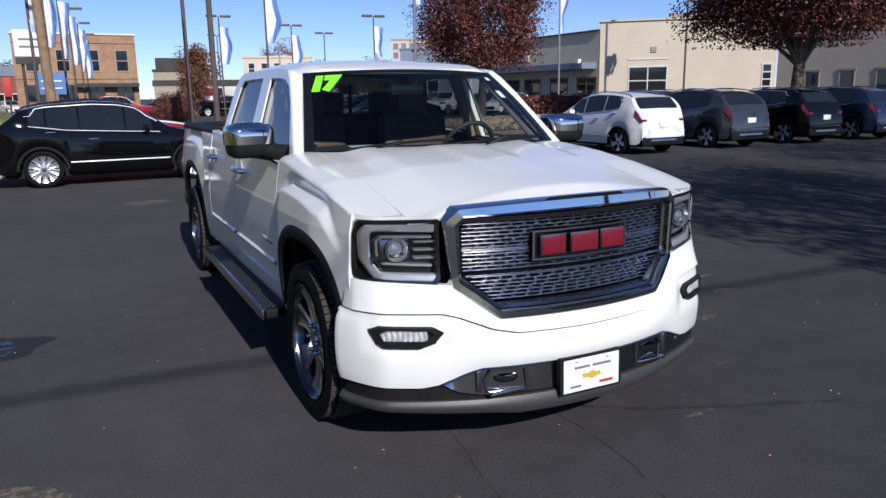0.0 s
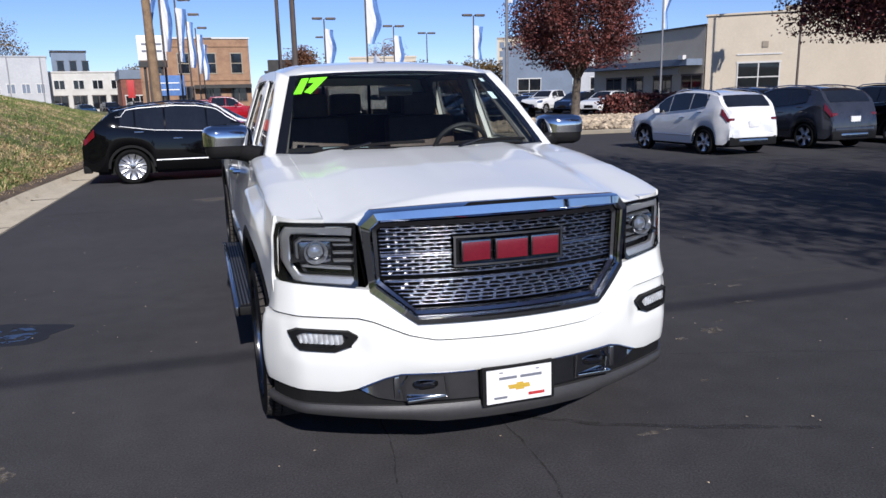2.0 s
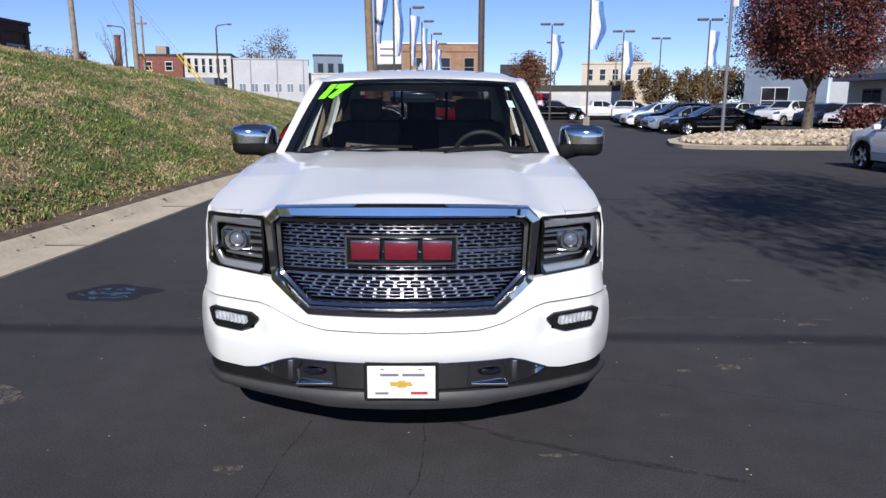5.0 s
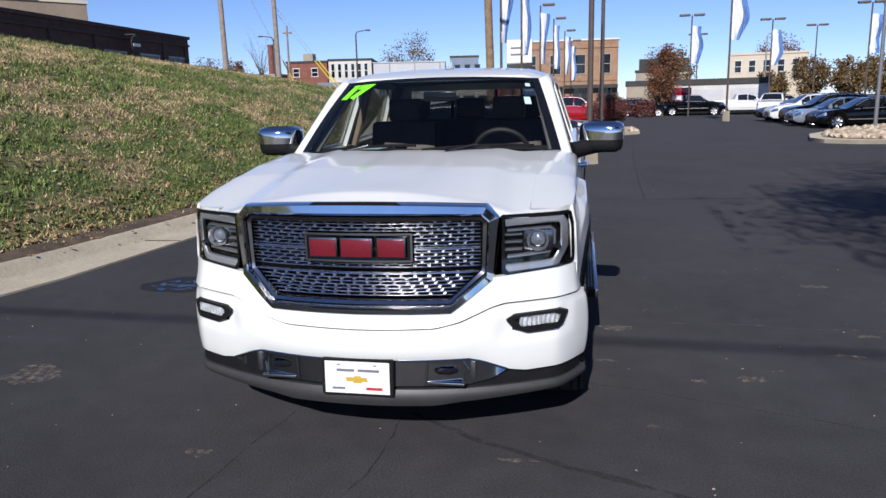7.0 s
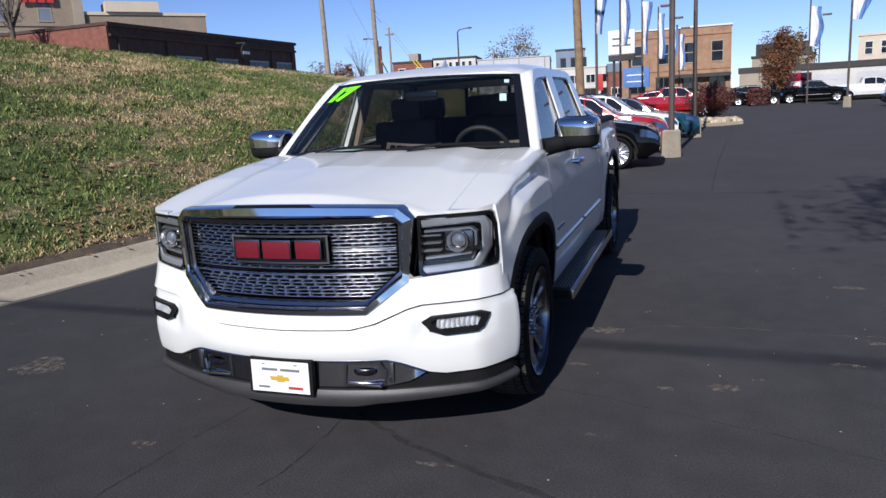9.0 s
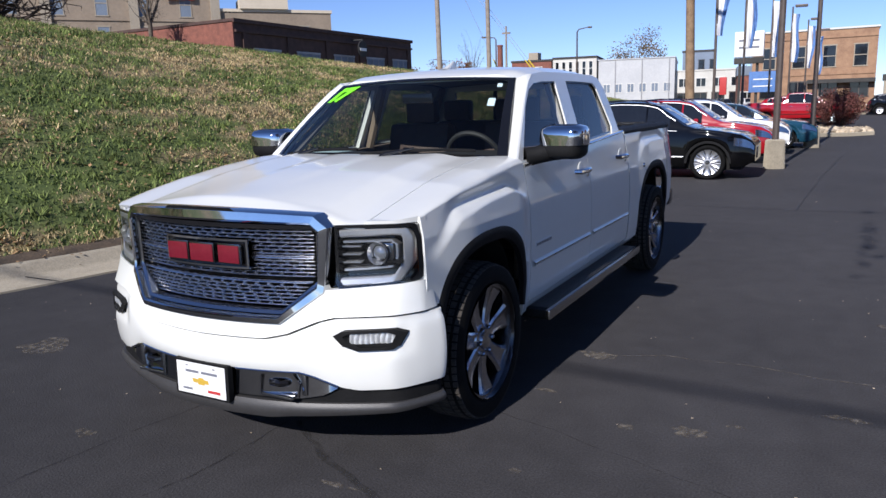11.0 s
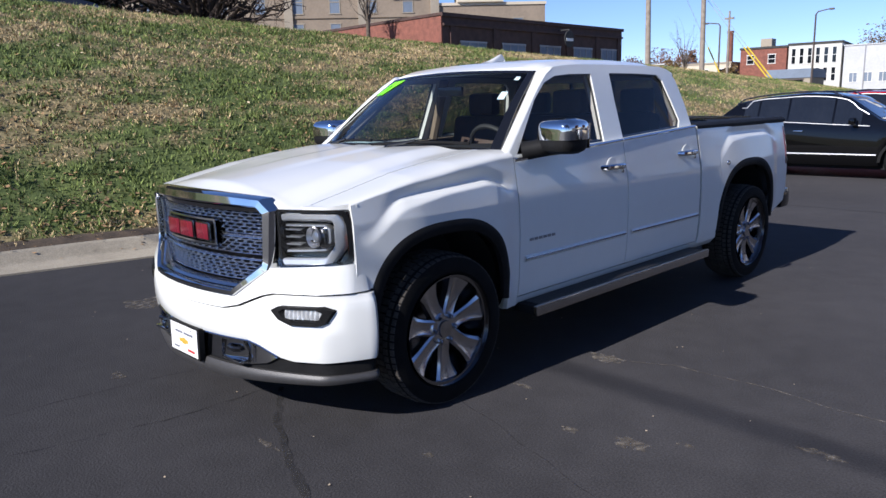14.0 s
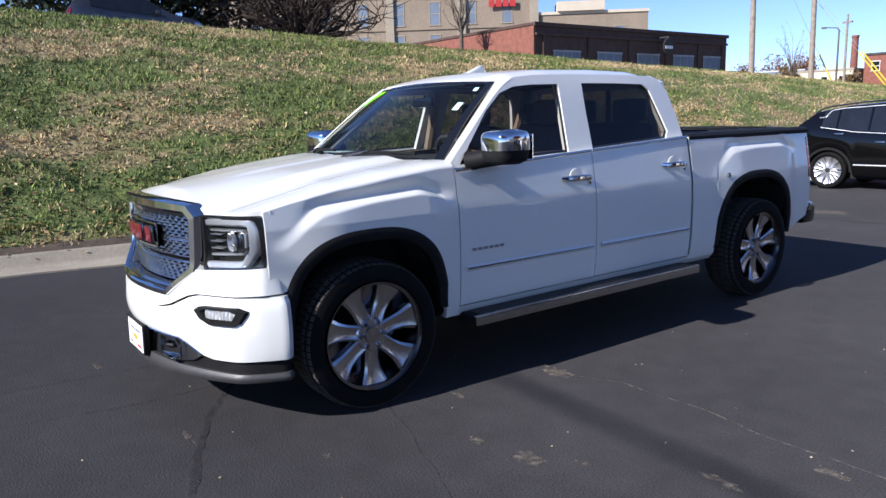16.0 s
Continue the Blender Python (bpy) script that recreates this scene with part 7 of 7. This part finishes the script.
tree("bare_tree", "slender bare sapling by the utility poles", -20.6, 44.6, hill_z(-20.6, 44.6), 4.8, 1.1, 1.2, RUSSET, BARK, n=10, r=0.08, seed=32, bare=True, clumps=26)
tree("evergreen_tree", "dark low-branched evergreen on top of the bank", -36.5, 8.5, hill_z(-36.5, 8.5), 9.0, 5.5, 0.6, EVERGREEN, DARKBARK, n=9000, leaf=0.2, r=0.3, seed=33)
tree("evergreen_tree", "dark evergreen beside the bare tree on the bank", -38.0, 15.0, hill_z(-38, 15), 8.0, 4.0, 0.6, EVERGREEN, DARKBARK, n=5000, leaf=0.2, r=0.3, seed=34)
# trees behind the camera, whose shade falls on the lot
tree("maple_tree", "thin-leaved maple that shades the lot", 7.2, -6.6, 0, 12.5, 4.2, 4.0, MAPLE, n=33000, leaf=0.062, r=0.25, seed=41, clumps=60)
tree("maple_tree", "thin-leaved maple that shades the far lot", 17.0, -6.0, 0, 12.0, 4.5, 4.0, MAPLE, n=20000, leaf=0.062, r=0.25, seed=42, clumps=60)


def hedge(label, x0, x1, y0, y1, h, n, seed, mat):
    rng = np.random.default_rng(seed)
    p = rng.uniform(0, 1, (n, 3))
    face = rng.integers(0, 3, n)
    p[:, 2] = np.where(face == 0, 1.0, p[:, 2])
    p[:, 1] = np.where(face == 1, rng.integers(0, 2, n), p[:, 1])
    p[:, 0] = np.where(face == 2, rng.integers(0, 2, n), p[:, 0])
    p = p + rng.normal(size=(n, 3)) * 0.05
    p = p * np.array((x1 - x0, y1 - y0, h)) + np.array((x0, y0, 0.05))
    a = rng.normal(size=(n, 3))
    a /= np.linalg.norm(a, axis=1)[:, None]
    b = np.cross(a, rng.normal(size=(n, 3)))
    b /= np.linalg.norm(b, axis=1)[:, None]
    v = np.stack([p - a * 0.09, p + b * 0.06, p + a * 0.09, p - b * 0.06], 1).reshape(-1, 3)
    q = Mesh()
    q.v, q.f = [tuple(r) for r in v.tolist()], [(4 * i, 4 * i + 1, 4 * i + 2, 4 * i + 3) for i in range(n)]
    ob = root("hedge", label, "hedge")
    tagged(part("foliage", q, mat, ob, smooth=0, fix=False), kind="stuff")
    c = Mesh()
    c.box(x0 + 0.1, x1 - 0.1, y0 + 0.1, y1 - 0.1, 0.0, h - 0.08, 0.05)
    part("woody_core", c, DARKBARK, ob)


hedge("clipped dark red barberry hedge on the island", 19.5, 25.0, 30.5, 32.0, 1.25, 7000, 51, MAPLE)

# rounded shrub that widens from a narrow foot
shrub = root("shrub", "rounded dark russet shrub at the end of the row", "shrub")
foliage, _ = leafy((0, 0, 0), (1.0, 1.0, 1.0), 15000, 0.038, 52, 90)
foliage.v = [(2.25 + x * (0.62 + 0.38 * ss(-1.0, 0.1, z)) * 0.98, 33.0 + y * (0.62 + 0.38 * ss(-1.0, 0.1, z)) * 0.98, 1.02 + 0.78 * z) for x, y, z in foliage.v]
tagged(part("foliage", foliage, BARBERRY, shrub, smooth=0, fix=False), kind="stuff")
stems = random.Random(54)
for k in range(22):
    a, d = stems.uniform(0, 2 * math.pi), stems.uniform(0.3, 0.8)
    m = Mesh()
    m.tube([(2.25 + 0.12 * math.cos(a), 33.0 + 0.12 * math.sin(a), 0.12), (2.25 + 0.5 * d * math.cos(a), 33.0 + 0.5 * d * math.sin(a), 0.6), (2.25 + d * math.cos(a), 33.0 + d * math.sin(a), stems.uniform(1.0, 1.6))], [0.016, 0.011, 0.005], 5)
    part("stem", m, DARKBARK, shrub)
hedge("low russet shrub by the garage", 5.6, 7.0, 62.0, 63.0, 1.2, 1500, 53, MAPLE)

# ---- rock islands ----
def island(name, label, outline, height, rocks, seed, mound):
    ob = root(name, label, "island", kind="structure")
    n = len(outline)
    cx, cy = sum(p[0] for p in outline) / n, sum(p[1] for p in outline) / n
    verts, faces = [], []
    prof = ((1.0, -0.02), (1.0, 0.13), (0.965, 0.15), (0.93, 0.14))
    for t, z in prof:
        verts += [(lerp(cx, x, t), lerp(cy, y, t), z) for x, y in outline]
    for j in range(3):
        faces += [(j * n + i, j * n + (i + 1) % n, (j + 1) * n + (i + 1) % n, (j + 1) * n + i) for i in range(n)]
    part("island_kerb", Mesh().add(verts, faces), CONCRETE, ob, "pale concrete kerb", smooth=30)
    verts, faces = [], []
    rings = 6
    for j in range(rings):
        t = 0.945 * (1 - j / rings)
        verts += [(lerp(cx, x, t), lerp(cy, y, t), 0.12 + height * (1 - t) ** 0.8) for x, y in outline]
    verts.append((cx, cy, 0.12 + height))
    for j in range(rings - 1):
        faces += [(j * n + i, j * n + (i + 1) % n, (j + 1) * n + (i + 1) % n, (j + 1) * n + i) for i in range(n)]
    faces += [((rings - 1) * n + i, (rings - 1) * n + (i + 1) % n, rings * n) for i in range(n)]
    part("island_bed", Mesh().add(verts, faces), DIRT, ob, smooth=60)
    rng = random.Random(seed)
    q = Mesh()
    ico = [(0, 0, 1), (0.89, 0, 0.45), (0.28, 0.85, 0.45), (-0.72, 0.53, 0.45), (-0.72, -0.53, 0.45), (0.28, -0.85, 0.45), (0.72, 0.53, -0.45), (-0.28, 0.85, -0.45), (-0.89, 0, -0.45), (-0.28, -0.85, -0.45), (0.72, -0.53, -0.45), (0, 0, -1)]
    tri = [(0, 1, 2), (0, 2, 3), (0, 3, 4), (0, 4, 5), (0, 5, 1), (1, 6, 2), (2, 7, 3), (3, 8, 4), (4, 9, 5), (5, 10, 1), (6, 7, 2), (7, 8, 3), (8, 9, 4), (9, 10, 5), (10, 6, 1), (11, 7, 6), (11, 8, 7), (11, 9, 8), (11, 10, 9), (11, 6, 10)]
    for _ in range(rocks):
        i = rng.randrange(n)
        t, f = math.sqrt(rng.random()) * 0.93, rng.random()
        ex, ey = lerp(outline[i][0], outline[(i + 1) % n][0], f), lerp(outline[i][1], outline[(i + 1) % n][1], f)
        x, y = lerp(cx, ex, t), lerp(cy, ey, t)
        z = 0.12 + height * (1 - t) ** 0.8
        s = rng.uniform(0.07, 0.19)
        q.add([(x + a * s * rng.uniform(.7, 1.2), y + b * s * rng.uniform(.7, 1.2), z + 0.03 + c * s * rng.uniform(.4, .8)) for a, b, c in ico], tri)
    tagged(part("rocks", q, ROCK, ob, "tan river rocks", smooth=0, fix=False), kind="stuff")


island("rock_island", "kerbed island filled with tan river rock", [(8.8, 24.4), (8.9, 23.2), (9.7, 22.5), (12.0, 22.2), (16.0, 22.2), (21.0, 22.6), (26.0, 24.5), (28.0, 27.5), (27.5, 31.5), (25.0, 33.5), (20.0, 34.0), (15.0, 33.0), (11.5, 30.5), (9.5, 27.0)], 0.35, 2600, 61, 0.3)
island("end_island", "small kerbed rock island at the end of the row", [(-2.0, 30.6), (1.0, 30.2), (2.7, 30.5), (3.6, 31.6), (3.6, 34.2), (2.0, 35.5), (-2.0, 35.5)], 0.15, 500, 62, 0.2)
m = Mesh()
m.box(-2, 26, 67.9, 68.4, 0, 0.16, 0.03)
thing("far_kerb", m, CONCRETE, "pale concrete kerb before the garage", "kerb", kind="structure")
m = Mesh()
m.box(-3.4, 26, 68.4, 70.0, 0.0, 0.14)
thing("pavement", m, CONCRETE, "pale pavement before the garage", "pavement", kind="structure")

# ---- small things on the ground ----
def blob(cx, cy, rx, ry, seed, n=40, rough=0.25):
    return [(cx + rx * math.cos(a) * (1 + rough * noise.noise((math.cos(a) * 1.5, math.sin(a) * 1.5, seed))), cy + ry * math.sin(a) * (1 + rough * noise.noise((math.cos(a) * 1.5 + 7, math.sin(a) * 1.5, seed)))) for a in [2 * math.pi * i / n for i in range(n)]]


m = Mesh()
m.plate(blob(-2.62, 2.9, 0.24, 0.17, 1.0, 48, 0.5), [], lambda a, b: (a, b, 0.004), (0, 0, -0.01))
thing("puddle", m, PUDDLE, "shallow oily puddle on the asphalt", "puddle", smooth=0)
m = Mesh()
m.plate(blob(-2.62, 2.9, 0.36, 0.27, 2.0, 48, 0.4), [], lambda a, b: (a, b, 0.002), (0, 0, -0.01))
thing("damp_patch", m, TAR, "damp dark patch round the puddle", "stain", smooth=0)
for i, (x, y, rx, ry) in enumerate(((-2.34, 0.68, 0.20, 0.15), (1.97, 1.17, 0.10, 0.045), (1.25, 2.06, 0.10, 0.06), (2.87, 2.05, 0.09, 0.025), (2.9, 3.4, 0.10, 0.05), (-1.0, 9.8, 0.4, 0.2), (0.71, 0.02, 0.08, 0.014), (1.67, 1.1, 0.035, 0.03), (2.16, 1.32, 0.05, 0.02), (1.16, 1.38, 0.06, 0.02), (1.35, 0.46, 0.025, 0.02), (-0.77, -0.11, 0.06, 0.04), (2.63, 1.64, 0.09, 0.03))):
    m = Mesh()
    m.plate(blob(x, y, rx, ry, 5.0 + i, 32, 0.8), [], lambda a, b: (a, b, 0.0022), (0, 0, -0.01))
    thing("dry_silt", m, SILT, "pale dry silt mark on the asphalt", "stain", "silt marks", smooth=0)


def crack(points, width, seed, mat, z=0.0035):
    """A wandering thin strip along points."""
    q, pts = Mesh(), []
    for (x0, y0), (x1, y1) in zip(points, points[1:]):
        n = max(2, int(math.hypot(x1 - x0, y1 - y0) / 0.06))
        pts += [(lerp(x0, x1, i / n), lerp(y0, y1, i / n)) for i in range(n)]
    pts.append(points[-1])
    verts = []
    for i, (x, y) in enumerate(pts):
        a, b = pts[max(0, i - 1)], pts[min(len(pts) - 1, i + 1)]
        d = math.hypot(b[0] - a[0], b[1] - a[1]) or 1
        nx, ny = -(b[1] - a[1]) / d, (b[0] - a[0]) / d
        wob = 0.03 * noise.noise((x * 3, y * 3, seed)) + 0.012 * noise.noise((x * 14, y * 14, seed))
        w = width * (0.6 + 0.7 * abs(noise.noise((x * 5, y * 5, seed + 3))))
        verts += [(x + nx * (wob - w), y + ny * (wob - w), z), (x + nx * (wob + w), y + ny * (wob + w), z)]
    q.add(verts, [(2 * i, 2 * i + 1, 2 * i + 3, 2 * i + 2) for i in range(len(pts) - 1)])
    return q


for i, (pts, w, mat, lab) in enumerate((
        ([(1.16, 2.02), (1.62, 2.2), (2.09, 2.22), (2.67, 2.16), (4.2, 2.2), (7.0, 2.3)], 0.007, SILT, "sand-filled crack across the asphalt"),
        ([(-0.25, -1.5), (-0.04, -0.72), (0.08, -0.19), (0.10, 0.6), (0.0, 1.6)], 0.005, SCUFF, "thin dark crack in the asphalt"),
        ([(-0.75, -1.6), (-0.6, -0.67), (-0.58, -0.21), (-0.48, 0.4), (-0.4, 1.5)], 0.005, SCUFF, "thin dark crack in the asphalt"),
        ([(0.14, 0.46), (0.54, 0.17), (1.02, -0.04), (1.32, -0.15), (1.5, -0.2)], 0.022, SCUFF, "dark curved tyre scuff on the asphalt"),
        ([(1.04, 1.0), (1.54, 0.85), (2.01, 0.69), (2.8, 0.4)], 0.004, SCUFF, "thin dark crack in the asphalt"),
        ([(-3.6, 9.0), (-1.0, 9.2), (2.0, 9.0), (7.0, 9.4)], 0.008, TAR, "sealed crack across the lot"),
        ([(2.0, 9.0), (2.2, 14.0), (2.6, 21.0)], 0.007, TAR, "sealed crack along the lot"),
        ([(3.0, 12.5), (6.0, 12.2), (9.0, 12.6)], 0.014, SILT, "sand-filled crack across the lot"))):
    thing("asphalt_crack", crack(pts, w, i, mat), mat, lab, "crack", "asphalt cracks", smooth=0, fix=False)

rng = np.random.default_rng(7)


def scatter(points, size, lift, seed, aspect=0.6, tilt=0.5):
    """Small four-cornered flakes at points."""
    r = np.random.default_rng(seed)
    n = len(points)
    a = r.uniform(0, 2 * math.pi, n)
    d = np.stack([np.cos(a), np.sin(a), r.uniform(-tilt, tilt, n)], 1)
    e = np.stack([-np.sin(a), np.cos(a), r.uniform(-tilt, tilt, n)], 1)
    s = (r.uniform(0.6, 1.4, n) * size)[:, None]
    p = points + np.array([0, 0, lift])
    v = np.stack([p - d * s, p + e * s * aspect, p + d * s, p - e * s * aspect], 1).reshape(-1, 3)
    q = Mesh()
    q.v, q.f = [tuple(x) for x in v.tolist()], [(4 * i, 4 * i + 1, 4 * i + 2, 4 * i + 3) for i in range(n)]
    return q


def on_bank(n, y0, y1, seed, lo=0.0, hi=1.0, power=1.0):
    r = np.random.default_rng(seed)
    ys, ts = r.uniform(y0, y1, n), lo + (hi - lo) * r.uniform(0, 1, n) ** power
    return np.array([(kerb_x(y) - 0.05 + (-14.5 - kerb_x(y)) * t, y, 0) for y, t in zip(ys, ts)])


def raise_to_bank(p):
    p[:, 2] = [hill_z(x, y) for x, y, _ in p]
    return p


def blades(points, height, seed):
    """Leaning blades, taller and thicker where tufts stand."""
    r = np.random.default_rng(seed)
    n = len(points)
    a = r.uniform(0, 2 * math.pi, n)
    tuft = np.array([0.75 + 1.3 * max(-0.3, noise.noise((x * 5.0, y * 5.0, 7.0))) for x, y, _ in points])
    h = height * r.uniform(0.5, 1.4, n) * tuft
    lean = r.uniform(-0.9, 0.9, (n, 2)) * h[:, None]
    w = 0.0115 * r.uniform(0.7, 1.6, n)
    dx, dy = np.cos(a) * w, np.sin(a) * w
    p = points
    v = np.empty((n, 3, 3))
    v[:, 0] = np.stack([p[:, 0] - dx, p[:, 1] - dy, p[:, 2] - 0.01], 1)
    v[:, 1] = np.stack([p[:, 0] + dx, p[:, 1] + dy, p[:, 2] - 0.01], 1)
    v[:, 2] = np.stack([p[:, 0] + lean[:, 0], p[:, 1] + lean[:, 1], p[:, 2] + h], 1)
    q = Mesh()
    q.v, q.f = [tuple(x) for x in v.reshape(-1, 3).tolist()], [(3 * i, 3 * i + 1, 3 * i + 2) for i in range(n)]
    return q


pts = raise_to_bank(np.concatenate([on_bank(190000, -6, 16, 11), on_bank(90000, 16, 45, 12)]))
score = np.array([patchy(x, y) for x, y, _ in pts]) + np.random.default_rng(3).normal(0, 0.42, len(pts))
thing("green_grass", blades(pts[score < 0.20], 0.07, 13), BLADE_G, "short green grass blades on the bank", "grass", kind="stuff", smooth=0, fix=False)
thing("straw_grass", blades(pts[score >= 0.20], 0.05, 14), BLADE_T, "dry straw-coloured grass on the bank", "grass", kind="stuff", smooth=0, fix=False)
thatch = on_bank(9000, -6, 32, 27, -0.012, 0.035)
thatch[:, 2] = [max(0.15, hill_z(x, y)) for x, y, _ in thatch]
thing("edge_thatch", blades(thatch, 0.05, 28), BLADE_T, "dry thatch and cut grass along the kerb", "thatch", kind="stuff", smooth=0, fix=False)
pts = np.concatenate([on_bank(8200, -6, 30, 15), on_bank(3000, -6, 20, 16, 0.0, 0.35), on_bank(2400, -6, 30, 17, 0.0, 0.06)])
pts = raise_to_bank(pts)
keep = np.array([noise.noise((x * 0.5, y * 0.5, 21.0)) + 0.25 * noise.noise((x * 2, y * 2, 2.0)) > -0.12 for x, y, _ in pts])
thing("fallen_leaves", scatter(pts[keep], 0.032, 0.035, 18), LITTER, "brown fallen leaves on the bank", "leaves", kind="stuff", smooth=0, fix=False)
thing("pale_leaves", scatter(raise_to_bank(on_bank(900, -4, 30, 19)), 0.032, 0.04, 20), LITTER_PALE, "pale dry leaves on the bank", "leaves", kind="stuff", smooth=0, fix=False)
edge = np.array([(lerp(gutter_x(y), kerb_x(y), t), y, 0.02 + 0.12 * ss(0.6, 0.75, t)) for y, t in zip(rng.uniform(-5, 30, 420), rng.uniform(0.15, 1.0, 420) ** 0.35)])
thing("gutter_leaves", scatter(edge, 0.026, 0.012, 22, tilt=0.25), LITTER, "dry leaves along the gutter", "leaves", kind="stuff", smooth=0, fix=False)
grit = np.stack([rng.uniform(-3.6, 9, 420), rng.uniform(-2.5, 12, 420), np.full(420, 0.004)], 1)
thing("grit", scatter(grit, 0.0065, 0.002, 23, 0.8, 0.2), ROCK, "grit and leaf crumbs on the asphalt", "grit", kind="stuff", smooth=0, fix=False)

# overhead wire that throws a thin shadow across the lot
m = Mesh()
m.tube([(-40, -9.0, 8.4), (-15, -9.85, 8.05), (0, -10.35, 7.95), (15, -11.1, 8.05), (40, -12.2, 8.4)], 0.022, 6)
wire = thing("overhead_wire", m, TAR, "dark overhead service wire between poles", "wire")
for x in (-40, 40):
    m = Mesh()
    yp = -9.0 if x < 0 else -12.2
    m.tube([(x, yp, -0.2 if x > 0 else 3.0), (x, yp, 9.0)], [0.18, 0.13], 10)
    part("wire_pole", m, GREYTIMBER, wire)
